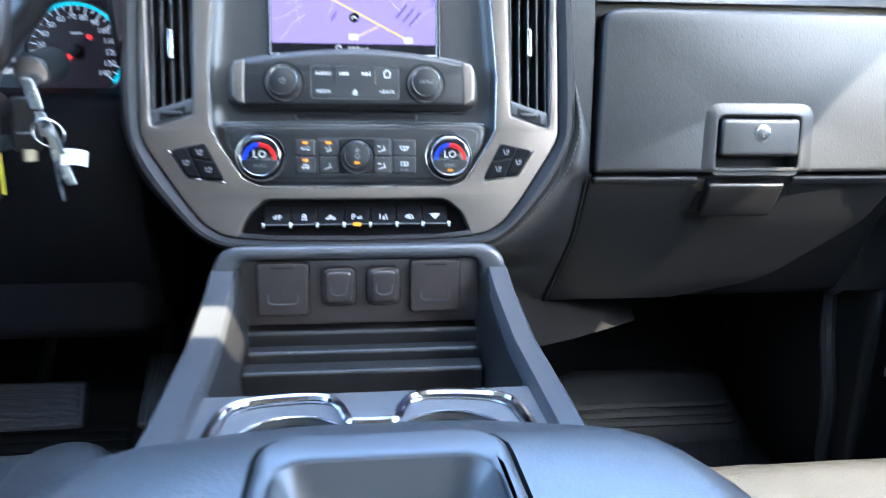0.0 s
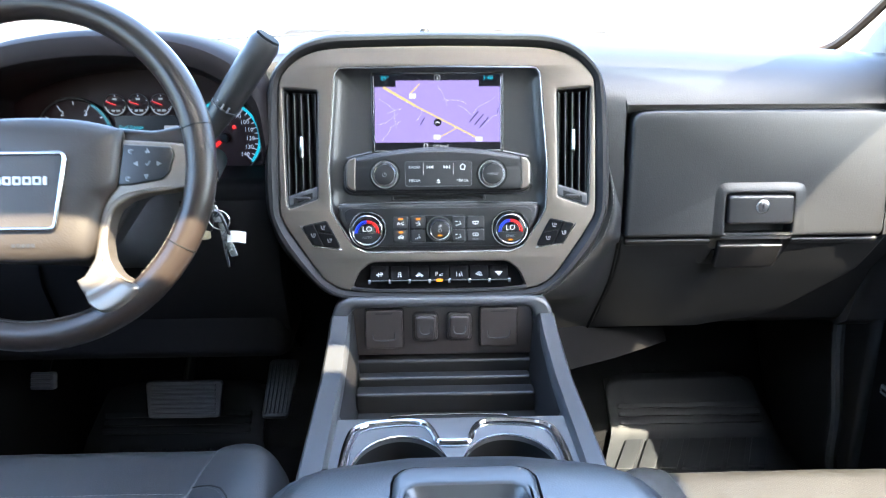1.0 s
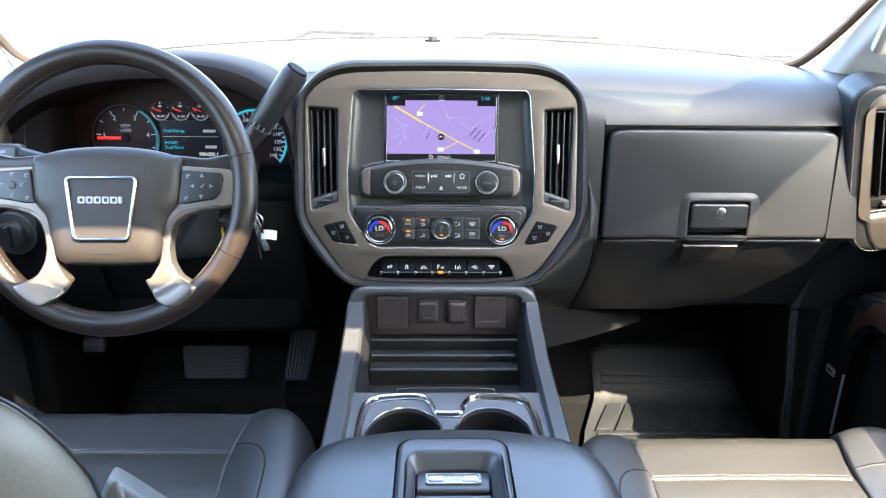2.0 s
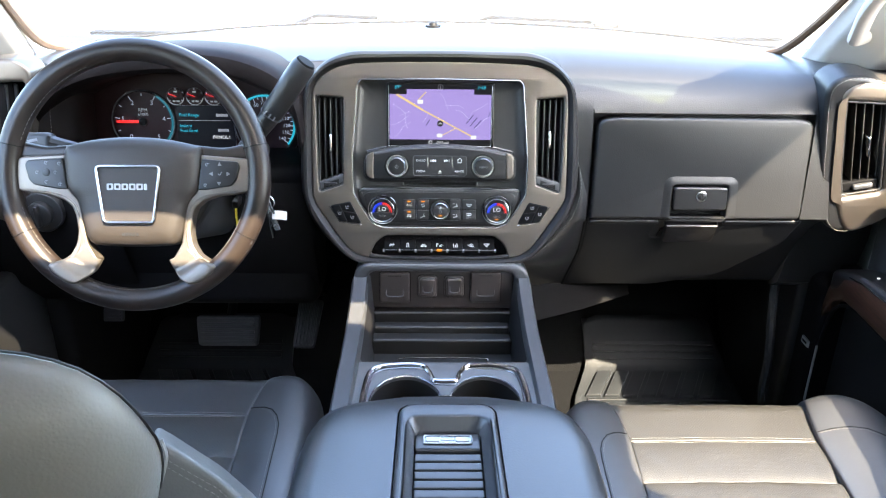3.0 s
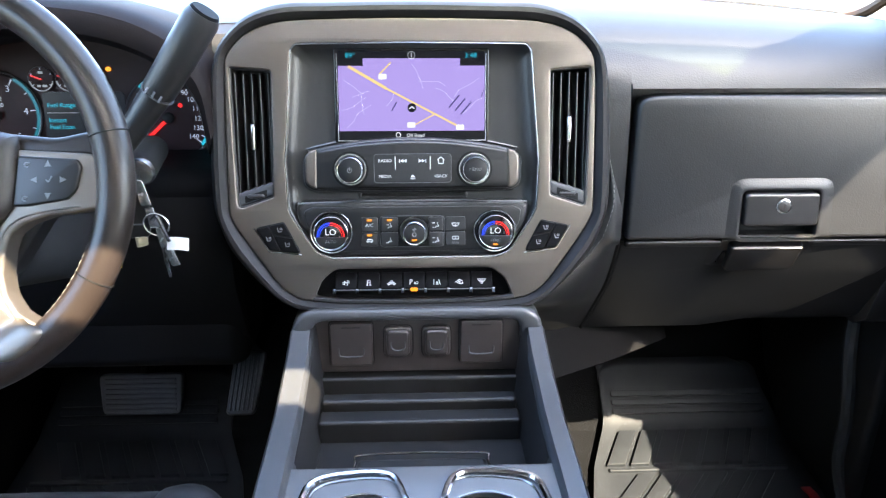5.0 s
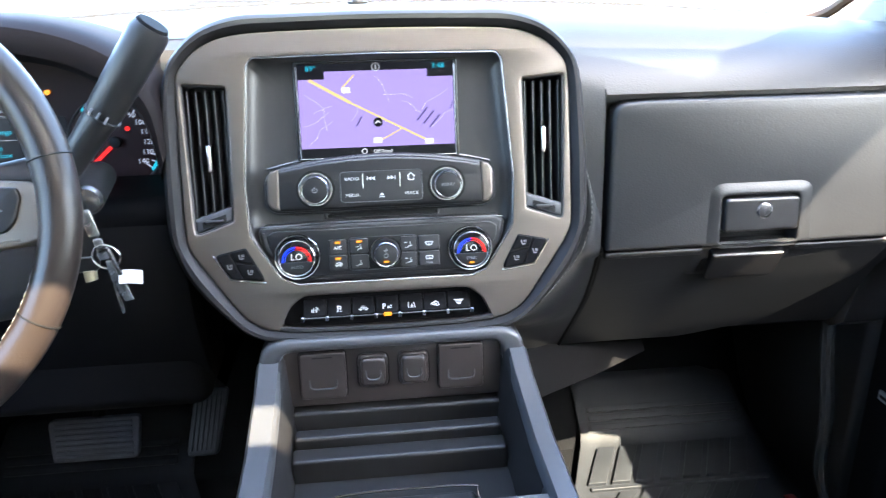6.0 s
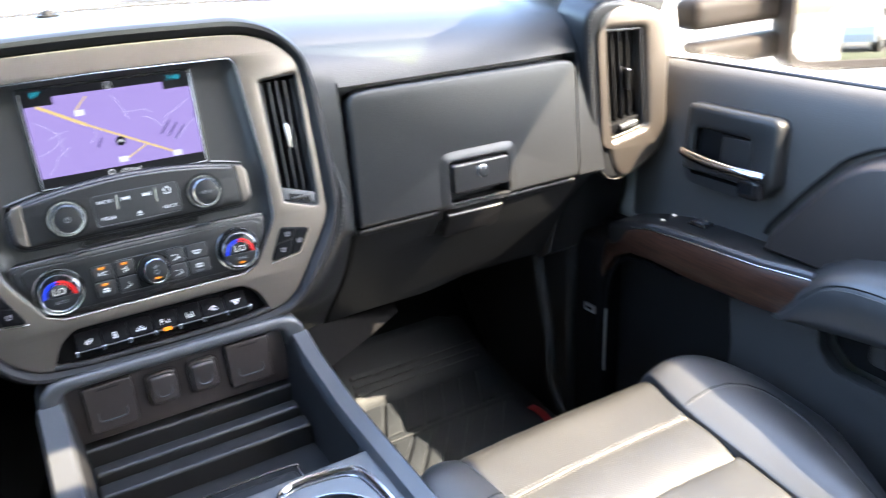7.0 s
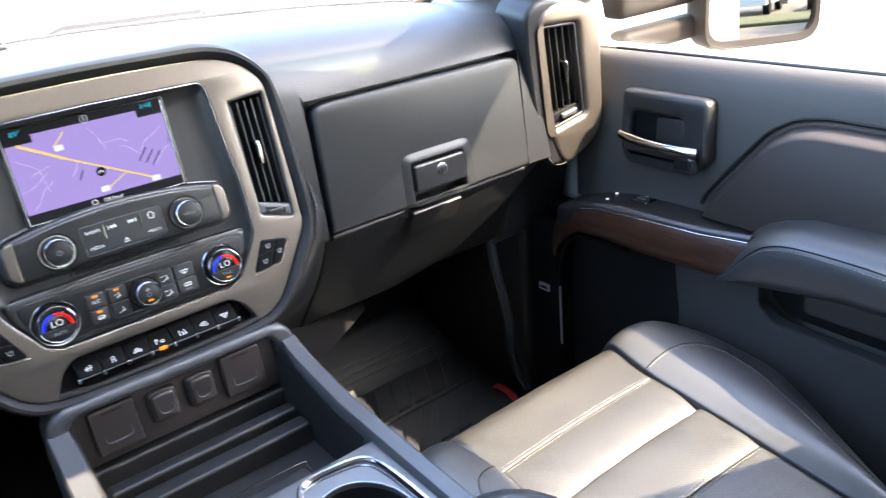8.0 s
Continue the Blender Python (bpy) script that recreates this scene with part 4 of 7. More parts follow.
for s in (-1, 1):
    part("end_trim", plate(rpoly([(s * 0.1125, 0.0148), (s * 0.1195, 0.0152), (s * 0.1258, 0.0220), (s * 0.1256, 0.0520), (s * 0.1200, 0.0585), (s * 0.1120, 0.0600)], [0.001, 0.006, 0.008, 0.008, 0.006, 0.001], 4), 0.0, 0.0084, ST, 0.0030), SILVER, radio, "pewter end cap")
    kn = part("knob", knob(s * 0.0730, 0.0365, 0.004, 0.021, 0.0172, ST, 0.0018, r_top=0.0156), BUTTON, radio, "black knob with a chrome rim")
    part("rim", tube([(s * 0.0730 + 0.0143 * math.cos(2 * math.pi * i / 40), 0.0365 + 0.0143 * math.sin(2 * math.pi * i / 40), 0.0207) for i in range(40)], 0.0011, 6, closed=True, m=ST), CHROME, kn)
    part("collar", annulus(s * 0.0730, 0.0365, 0.0170, 0.0186, 0.004, 0.0078, ST), DULLCHROME, kn)
    part("knob_seat", annulus(s * 0.0730, 0.0365, 0.0184, 0.0212, 0.004, 0.0071, ST), SEAL, kn)
    if s > 0:
        part("lettering", word("MENU", 0.0730, 0.0365, 0.0052, 0.0211, ST), ICON, kn)
    else:
        part("power_icon", join(annulus(-0.0730, 0.0365, 0.0022, 0.003, 0.021, 0.0213, ST, 120, 420), bar(-0.0730, 0.0365, -0.0730, 0.0400, 0.0009, 0.021, ST)), ICON, kn)
bp = part("button_panel", plate(rrect(0, 0.0372, 0.0905, 0.0335, 0.004, 4), 0.004, 0.0076, ST, 0.0008), PLASTIC, radio)
part("outline", tube([(x, y, 0.0076) for x, y in rrect(0, 0.0372, 0.0905, 0.0335, 0.004, 4)], 0.0006, 5, closed=True, m=ST), SATIN, bp)
for t, u, v in (("RADIO", -0.0325, 0.0462), ("MEDIA", -0.0325, 0.0280), ("<BACK", 0.0330, 0.0280)):
    part("lettering", word(t, u, v, 0.0052, 0.0077, ST), ICON_LIGHT, bp)
for u in (-0.0205, 0.0205):
    part("divider", bar(u, 0.036, u, 0.0515, 0.0011, 0.0077, ST, 0.001), CHROME, bp)
for s in (-1, 1):
    tri = lambda a: plate([(s * a, 0.0440), (s * a, 0.0484), (s * (a + 0.0038), 0.0462)] if s > 0 else [(-a, 0.0440), (-a - 0.0038, 0.0462), (-a, 0.0484)], 0.0077, 0.0081, ST)
    part("skip_icon", join(tri(0.007), tri(0.0108), bar(s * 0.0155, 0.0440, s * 0.0155, 0.0484, 0.0009, 0.0077, ST)), ICON_LIGHT, bp)
part("home_icon", strokes(ST, [(0.0290, 0.0468, 0.0332, 0.0506), (0.0332, 0.0506, 0.0374, 0.0468), (0.0304, 0.0428, 0.0304, 0.0476), (0.0360, 0.0428, 0.0360, 0.0476), (0.0304, 0.0428, 0.0360, 0.0428)], 0.0010, 0.0077), ICON_LIGHT, bp)
part("eject_icon", join(plate([(-0.003, 0.0268), (0.003, 0.0268), (0, 0.0300)], 0.0077, 0.0081, ST), bar(-0.003, 0.0252, 0.003, 0.0252, 0.0009, 0.0077, ST)), ICON_LIGHT, bp)

# climate controls
clim = thing("climate_panel", tuple(ST @ Vector((0, -0.067, 0))), "dark climate control panel with two lit temperature dials", "climate panel")
CP = rpoly([(-0.1000, -0.0690), (0.1000, -0.0690), (0.1165, -0.0610), (0.1375, -0.0280), (0.1400, -0.0075), (0.1300, -0.0018), (-0.1300, -0.0018), (-0.1400, -0.0075), (-0.1375, -0.0280), (-0.1165, -0.0610)], [0.012, 0.012, 0.015, 0.03, 0.006, 0.012, 0.012, 0.006, 0.03, 0.015], 4)
part("panel", plate(CP, -0.020, -0.001, ST, 0.0065), STACKSKIN, clim)
part("panel_face", plate([(x * 0.93, -0.0365 + (y + 0.0365) * 0.80) for x, y in CP], -0.004, 0.0008, ST, 0.0016), BUTTON, clim)
part("top_edge", tube([(-0.137, -0.0045, -0.0035), (-0.06, -0.0025, -0.0030), (0.06, -0.0025, -0.0030), (0.137, -0.0045, -0.0035)], 0.0014, 6, m=ST), SATIN, clim)
for s in (-1, 1):
    cu, cv = s * 0.0980, -0.0388
    d = part("temperature_dial", knob(cu, cv, -0.002, 0.0125, 0.0232, ST, 0.002, r_top=0.0212), GLOSS, clim, "black dial lit blue and red")
    ringp = lambda r: [(cu + r * math.cos(2 * math.pi * i / 48), cv + r * math.sin(2 * math.pi * i / 48)) for i in range(48)]
    part("rim", tube([(x, y, 0.0020) for x, y in ringp(0.0246)], 0.0012, 6, closed=True, m=ST), CHROME, d)
    part("dial_seat", annulus(cu, cv, 0.0228, 0.0262, -0.002, 0.0014, ST), SEAL, d)
    part("inner_rim", tube([(x, y, 0.0122) for x, y in ringp(0.0198)], 0.0007, 5, closed=True, m=ST), DULLCHROME, d)
    part("lower_face", plate([(cu + 0.0180 * math.cos(a), cv - 0.004 + 0.0140 * math.sin(a)) for a in [math.pi + math.pi * i / 24 for i in range(25)]], 0.0120, 0.0130, ST, 0.0004), BUTTON, d)
    part("cold_arc", join(annulus(cu, cv - 0.003, 0.0146, 0.0166, 0.0125, 0.0128, ST, 92, 184, 16), annulus(cu, cv - 0.003, 0.0126, 0.0134, 0.0125, 0.0128, ST, 95, 180, 16)), G_BLUE, d)
    part("hot_arc", join(annulus(cu, cv - 0.003, 0.0146, 0.0166, 0.0125, 0.0128, ST, -4, 92, 16), annulus(cu, cv - 0.003, 0.0126, 0.0134, 0.0125, 0.0128, ST, 0, 95, 16)), G_RED, d)
    part("lettering", word("LO", cu, cv + 0.0015, 0.0104, 0.0126, ST), G_WHITE, d)
    part("lettering", word("AUTO" if s < 0 else "SYNC", cu, cv - 0.0098, 0.0048, 0.0131, ST), ICON, d)
    if s > 0:
        part("indicator_lamp", bar(cu - 0.003, cv - 0.0148, cu + 0.003, cv - 0.0148, 0.0018, 0.0131, ST), G_ORANGE, d)
fan = part("fan_knob", knob(0.001, -0.0385, 0.0, 0.021, 0.0165, ST, 0.002, r_top=0.0142), BUTTON, clim, "black fan knob with a chrome rim")
part("rim", tube([(0.001 + 0.0130 * math.cos(2 * math.pi * i / 40), -0.0385 + 0.0130 * math.sin(2 * math.pi * i / 40), 0.0206) for i in range(40)], 0.0010, 6, closed=True, m=ST), CHROME, fan)
part("collar", annulus(0.001, -0.0385, 0.0160, 0.0180, -0.001, 0.0045, ST), GLOSS, fan)
part("fan_icon", join(annulus(0.001, -0.0395, 0.0018, 0.0026, 0.0211, 0.0214, ST), strokes(ST, [(-0.0015, -0.0335, 0.0035, -0.0335), (0.001, -0.036, 0.001, -0.031), (-0.0008, -0.0352, 0.0028, -0.0318)], 0.0009, 0.0211)), ICON, fan)
part("indicator_lamp", bar(-0.002, -0.0462, 0.004, -0.0462, 0.0018, 0.0211, ST), G_ORANGE, fan)
mf = part("mode_frame", plate(rrect(-0.0015, -0.0385, 0.0770, 0.0372, 0.005, 4), -0.001, 0.0024, ST, 0.0008), SEAL, clim)
part("outline", tube([(x, y, 0.0022) for x, y in rrect(-0.0015, -0.0385, 0.0770, 0.0372, 0.005, 4)], 0.0006, 5, closed=True, m=ST), SATIN, mf)
# figures with air arrows, a car, defrost marks
MARKS = {
    "face": [(-0.0035, 0.0005, -0.0005, 0.0005), (0.001, 0.0028, 0.001, 0.0014), (0.001, 0.0008, 0.0028, -0.002), (0.0028, -0.002, -0.001, -0.002), (-0.001, -0.002, -0.0018, -0.0036)],
    "feet": [(0.001, 0.003, 0.001, 0.0016), (0.001, 0.001, 0.0026, -0.0016), (0.0026, -0.0016, -0.001, -0.0016), (-0.001, -0.0016, -0.002, -0.0034), (-0.0045, -0.0030, -0.0028, -0.0030)],
    "both": [(-0.0046, 0.0024, -0.0012, 0.0024), (0.002, 0.003, 0.002, 0.0016), (0.002, 0.001, 0.0036, -0.0016), (0.0036, -0.0016, 0.0, -0.0016), (0.0, -0.0016, -0.001, -0.0034), (-0.004, -0.003, -0.0022, -0.003)],
    "car": [(-0.0040, -0.0012, 0.0040, -0.0012), (-0.0030, 0.0006, 0.0010, 0.0016), (0.0010, 0.0016, 0.0040, 0.0), (-0.0030, -0.0024, -0.0014, -0.0024), (0.0014, -0.0024, 0.0030, -0.0024)],
    "front": [(-0.0045, 0.0020, 0.0045, 0.0020), (-0.0045, 0.0020, -0.0024, -0.0014), (0.0045, 0.0020, 0.0024, -0.0014), (-0.0024, -0.0014, 0.0024, -0.0014), (0.0, -0.0026, 0.0, 0.0008)],
    "rear": [(-0.0036, 0.0040, 0.0036, 0.0040), (-0.0036, 0.0006, 0.0036, 0.0006), (-0.0036, 0.0006, -0.0036, 0.0040), (0.0036, 0.0006, 0.0036, 0.0040), (0.0, 0.0012, 0.0, 0.0034)],
}
for u, w_, marks in ((-0.0525, 0.0200, ("", "car")), (-0.0285, 0.0205, ("face", "feet")), (0.0270, 0.0175, ("both", "both")), (0.0505, 0.0240, ("front", "rear"))):
    for k in range(2):
        v = -0.0296 - 0.0181 * k
        b = part("button", plate(rrect(u, v, w_, 0.0172, 0.0022, 3), 0.0, 0.0040, ST, 0.0009), PLASTIC, clim)
        if marks[k]:
            part("icon", strokes(ST @ Matrix.Translation((u, v - 0.001, 0.0040)), MARKS[marks[k]], 0.0010), ICON_LIGHT, b)
        else:
            part("lettering", word("A/C", u, v - 0.001, 0.0058, 0.0041, ST), ICON_LIGHT, b)
        if marks[k] == "rear":
            part("lettering", word("REAR", u, v - 0.0050, 0.0036, 0.0041, ST), ICON, b)
        if u < -0.04 or (u < 0 and k == 0):
            part("indicator_lamp", bar(u - 0.003, v + 0.0052, u + 0.003, v + 0.0052, 0.0022, 0.0041, ST), G_ORANGE, b)


# ---- air vents ----
def air_vent(outline, m, label, cx, top, bottom, slant):
    """A vent with upright slats, a chrome tab and a thumb wheel under it."""
    v = thing("air_vent", tuple(m @ Vector((cx, bottom, -0.02))), label, "air vent", "dashboard air vents")
    part("vent_box", plate(offset(outline, -0.003), -0.09, -0.075, m), SEAL, v)
    part("rim", plate(offset(outline, -0.0015), -0.06, 0.002, m, 0.001, [offset(outline, 0.0015)]), PLASTIC, v)
    lo_x = min(p[0] for p in outline)
    hi_x = max(p[0] for p in outline)
    for i in range(5):
        u = lo_x + (hi_x - lo_x) * (i + 0.5) / 5
        f = (u - lo_x) / (hi_x - lo_x)
        lo_v = bottom + slant * f + 0.012
        part("slat", rbox((u - 0.0011, lo_v, -0.028), (u + 0.0011, top - 0.004, -0.003), 0.001, 1, m), PLASTIC, v)
    um = (lo_x + hi_x) / 2
    vm = (top + bottom) / 2 + 0.004
    part("tab", rbox((um - 0.0026, vm - 0.015, -0.012), (um + 0.0026, vm + 0.015, 0.005), 0.002, 2, m), CHROME, v, "satin chrome tab")
    lid_ = rpoly([(lo_x + 0.002, bottom + 0.0012), (hi_x - 0.002, bottom + slant + 0.0012), (hi_x - 0.002, bottom + slant + 0.0185), (lo_x + 0.002, bottom + 0.0185)], 0.003, 3)
    th = part("thumb_wheel_housing", plate(lid_, -0.03, 0.001, m, 0.004), SATIN, v)
    lean = slant / (hi_x - lo_x)
    part("wheel_slot", plate([(um + a, bottom + slant / 2 + lean * a + b) for a, b in ((-0.013, 0.0045), (0.013, 0.0045), (0.013, 0.0125), (-0.013, 0.0125))], -0.004, 0.0014, m), SEAL, th)
    part("thumb_wheel", rbox((um - 0.010, bottom + slant / 2 + 0.0062, -0.008), (um + 0.010, bottom + slant / 2 + 0.0108, 0.0032), 0.002, 2, m), PLASTIC, th)
    return v


air_vent(VENT_R, ST, "black slatted air vent with a chrome tab", 0.186, 0.1515, 0.0040, -0.0145)
air_vent(VENT_L, ST, "black slatted air vent with a chrome tab", -0.186, 0.1515, -0.0105, 0.0145)
# outer vent on the passenger side, turned a little inwards
PV = frame_of((0.735, 1.0, 0.83), (math.cos(radians(-6)), math.sin(radians(-6)), 0), (0.03, -0.12, 1))
pv_hole = rpoly([(-0.0686, 0.1046), (-0.0052, 0.1025), (0.0320, -0.0486), (-0.0330, -0.0640)], 0.005, 4)
pv_out = resample_xy(smooth_line([(-0.0800, 0.104), (-0.0760, 0.128), (-0.053, 0.1405), (-0.010, 0.1385), (0.026, 0.126), (0.044, 0.104), (0.056, 0.058), (0.066, 0.0), (0.0745, -0.050), (0.0735, -0.082), (0.062, -0.102), (0.034, -0.123), (0.010, -0.1335), (-0.008, -0.127), (-0.024, -0.103), (-0.046, -0.046), (-0.062, 0.020)], 5, True), 96)


def pv_band(k):
    """The vent's outline widened towards the glove box."""
    out = []
    for x, y in pv_out:
        f = max(0.0, min(1.0, (0.030 - x) / 0.050))
        out.append((x - 0.024 * k * f - 0.006 * (1 - f), y * (1 + 0.06 * k * f - 0.04 * (1 - f))))
    return out


side = thing("side_vent", (0.735, 1.03, 0.70), "pewter framed side air vent at the dash end", "air vent", "dashboard air vents")
part("frame", plate(pv_out, -0.05, 0.018, PV, 0.010, [offset(pv_hole, -0.004)]), SILVER, side, "pewter surround")
part("vent_rim", plate(offset(pv_hole, -0.004), -0.07, 0.012, PV, 0.002, [offset(pv_hole, 0.0005)]), PLASTIC, side)
part("outer_edge", plate(pv_band(1.0), -0.06, 0.014, PV, 0.009, [offset(pv_out, 0.016)]), DASH, side, "stitched soft band")
part("vent_box", plate(offset(pv_hole, -0.003), -0.075, -0.06, PV), SEAL, side)
PVS = PV @ Matrix(((1, -0.235, 0, 0), (0, 1, 0, 0), (0, 0, 1, 0), (0, 0, 0, 1)))
for i in range(4):
    u = -0.0245 + 0.0138 * i
    part("slat", rbox((u - 0.0011, -0.042, -0.030), (u + 0.0011, 0.102, 0.002), 0.001, 1, PVS), PLASTIC, side)
part("tab", rbox((-0.0065, 0.010, -0.008), (0.0005, 0.046, 0.013), 0.003, 2, PVS), CHROME, side, "satin chrome tab")
part("wheel_housing", plate(rpoly([(-0.0320, -0.0625), (0.0310, -0.0480), (0.0275, -0.0310), (-0.0355, -0.0445)], 0.003, 3), -0.03, 0.006, PV, 0.003), DARK, side)
part("thumb_wheel", rbox((-0.016, -0.0045, -0.006), (0.016, 0.0045, 0.0135), 0.003, 2, PV @ Matrix.Translation((0.003, -0.0455, 0)) @ Matrix.Rotation(radians(13), 4, "Z")), SATIN, side)

# ---- glove boxes ----
GV = frame_of((0.452, 0.9905, 0.74), (1, 0, 0), (0, 0.08, 1))
glove = thing("glove_box", (0.452, 1.02, 0.72), "dark upper glove box door with a lock and push latch", "glove box")
up = rpoly([(-0.189, -0.018), (0.183, -0.018), (0.181, 0.156), (0.150, 0.160), (-0.150, 0.160), (-0.185, 0.157)], [0.006, 0.01, 0.02, 0.1, 0.1, 0.02], 5)
well = [(-0.0490, -0.0150), (0.0485, -0.0150), (0.0475, 0.0450), (-0.0490, 0.0450)]
part("door", plate(up, -0.022, 0.002, GV, 0.006, [rpoly(well, 0.006, 4)]), DASH, glove)
rim_in = resample_xy(rpoly(well, 0.006, 4), 96)
rim_out = resample_xy(rpoly([(-0.070, -0.0165), (0.072, -0.0165), (0.070, 0.064), (-0.068, 0.064)], [0.004, 0.004, 0.022, 0.022], 6), 96)
part("latch_surround", loft([[GV @ Vector((a[0] + (b[0] - a[0]) * f, a[1] + (b[1] - a[1]) * f, 0.0012 + w)) for a, b in zip(rim_out, rim_in)] for f, w in ((0, 0.0), (0.2, 0.0006), (0.4, 0.0022), (0.6, 0.0034), (0.8, 0.0044), (0.94, 0.0044), (1.0, 0.0030), (1.0, -0.010))]), DASH, glove, angle=60)
part("latch_back", plate([(-0.055, -0.017), (0.055, -0.017), (0.055, 0.05), (-0.055, 0.05)], -0.030, -0.026, GV), SEAL, glove)
lt = part("latch", plate(rpoly([(-0.0470, 0.0010), (0.0470, 0.0010), (0.0455, 0.0425), (-0.0470, 0.0425)], 0.006, 5), -0.012, 0.0105, GV, 0.0035), BUTTON, glove)
part("lock", knob(0.0005, 0.0265, 0.009, 0.0120, 0.0098, GV, 0.001), DULLCHROME, lt, "chrome key lock")
part("lock_core", knob(0.0005, 0.0265, 0.010, 0.0125, 0.0072, GV, 0.0006), PLASTIC, lt)
part("key_slot", bar(0.0005, 0.0225, 0.0005, 0.0305, 0.0018, 0.0125, GV), CHROME, lt)
low = thing("lower_glove_box", (0.452, 1.05, 0.55), "dark lower glove box door receding towards the floor", "glove box")
LV = frame_of((0.452, 1.003, 0.716), (1, 0, 0), (0, -0.125, 0.185))
lowp = rpoly([(-0.192, 0.0), (0.20, 0.0), (0.19, -0.08), (0.10, -0.20), (-0.02, -0.235), (-0.200, -0.235), (-0.187, -0.10)], [0.004, 0.01, 0.06, 0.1, 0.1, 0.003, 0.2], 6)
part("door", plate(lowp, -0.03, 0.0, LV, 0.006), DASH, low)
part("pull_surround", mound(rpoly([(-0.074, -0.002), (0.070, -0.002), (0.060, -0.068), (-0.076, -0.068)], 0.02, 5), -0.001, 0.003, 0.022, LV, 8), DASH, low, angle=60)
pl = part("pull", plate(rpoly([(-0.0500, -0.004), (0.0440, -0.004), (0.0480, -0.058), (-0.0440, -0.058)], [0.003, 0.003, 0.010, 0.010], 5), -0.01, 0.0120, LV, 0.004), BUTTON, low, "black pull flap")
part("pull_edge", tube([(-0.0380, -0.0565, 0.0092), (0.0, -0.0572, 0.0097), (0.0420, -0.0565, 0.0092)], 0.0011, 6, m=LV), SATIN, pl)
part("pull_lip", tube([(-0.0470, -0.0050, 0.0110), (0.0, -0.0050, 0.0115), (0.0410, -0.0050, 0.0110)], 0.0009, 6, m=LV), SATIN, pl, "satin upper lip")

for u0, u1 in ((-0.186, -0.060), (0.054, 0.184)):
    part("door_edge", rbox((u0, -0.0105, -0.012), (u1, 0.0015, 0.0052), 0.0042, 3, LV), DASH, low, "rounded upper edge")
part("end_closing", loft([[(x, 1.010, 0.724), (x, 1.10, 0.690), (x, 1.16, 0.62), (x, 1.19, 0.55), (x, 1.22, 0.50)] for x in (0.585, 0.66, 0.74, 0.83)], closed=False), DARK, dash)

# curved strip between the ring and the glove boxes
def flush_y(z):
    pr = [(0.51, 1.16), (0.53, 1.125), (0.64, 1.052), (0.70, 1.0), (0.722, 0.992), (0.78, 0.996), (0.85, 1.001), (0.895, 1.006), (0.93, 1.02)]
    for (z0, y0), (z1, y1) in zip(pr, pr[1:]):
        if z <= z1:
            return y0 + (y1 - y0) * max(0.0, (z - z0)) / (z1 - z0)
    return pr[-1][1]


def seam_place(z):
    """A place on the seam along the glove boxes."""
    y = flush_y(z) if z > 0.716 else 1.003 + 0.6757 * (0.716 - z)
    x = 0.2245 + 0.033 * max(0.0, min(1.0, (0.86 - z) / 0.10)) if z > 0.716 else 0.2575 + 0.004 * math.sin(math.pi * (0.716 - z) / 0.13) if z > 0.586 else 0.2575 - 0.009 * (0.586 - z) / 0.066
    return Vector((x, y - 0.0006, z))


right = [(p.x, p.y) for p in RING if p.x > 0.10 and -0.141 < p.y < 0.172]
right.sort(key=lambda q: -q[1])
strip, seam = [], []
for q, (x, v) in enumerate(right):
    p0 = ST @ Vector((x - 0.004, v, -0.014))
    f = q / (len(right) - 1)
    p1 = seam_place(p0.z - 0.045 * f ** 2)

    def across(g):
        p = p0.lerp(p1, g)
        p.y = p0.y + (p1.y - p0.y) * g ** 1.25 - 0.008 * math.sin(math.pi * g)
        return p
    strip.append([across(k / 12) for k in range(13)])
    d = (p1 - p0)
    g = min(0.9, 0.012 / max(0.013, d.length))
    seam.append(across(g) + Vector((0, -0.0012, 0.0005)))
lo0, lo1 = strip[-1][0], strip[-1][-1]
for k in range(1, 7):
    f = k / 6
    a0 = Vector((lo0.x + 0.012 * f, lo0.y + 0.125 * f, lo0.z - 0.105 * f))
    a1 = seam_place(lo1.z + (0.522 - lo1.z) * f)
    row = []
    for k2 in range(13):
        g = k2 / 12
        p = a0.lerp(a1, g)
        p.y -= 0.008 * math.sin(math.pi * g) * (1 - f)
        row.append(p)
    strip.append(row)
part("side_strip", loft(strip, closed=False), DASH, dash, angle=80)
part("stitching", stitches(seam), STITCH, dash, "pale stitched seam")
gap = offset(lowp, -0.0015)
left_gap = sorted([q for q in gap if q[0] < -0.185 and q[1] > -0.232], key=lambda q: -q[1])
for run_ in (left_gap,):
    part("door_gap", tube([LV @ Vector((x, y, 0.0005)) for x, y in run_], 0.003, 6), SEAL, low)
band = [q for q in resample_xy(pv_band(0.70), 240) if q[0] < 0.01]
cutoff = max(range(1, len(band)), key=lambda i: abs(band[i][0] - band[i - 1][0]) + abs(band[i][1] - band[i - 1][1]))
if (Vector(band[0]) - Vector(band[-1])).length < 0.02:
    band = band[cutoff:] + band[:cutoff]
part("stitching", stitches([PV @ Vector((x, y, 0.0146)) for x, y in band]), STITCH, side)

# ---- center console ----
con = thing("center_console", (0, 0.7, 0.2), "dark center console with side rails, cup holders and open bin", "console")
part("base", rbox((-0.150, 0.20, 0.18), (0.155, 1.02, 0.50), 0.02, 3), DARK, con)


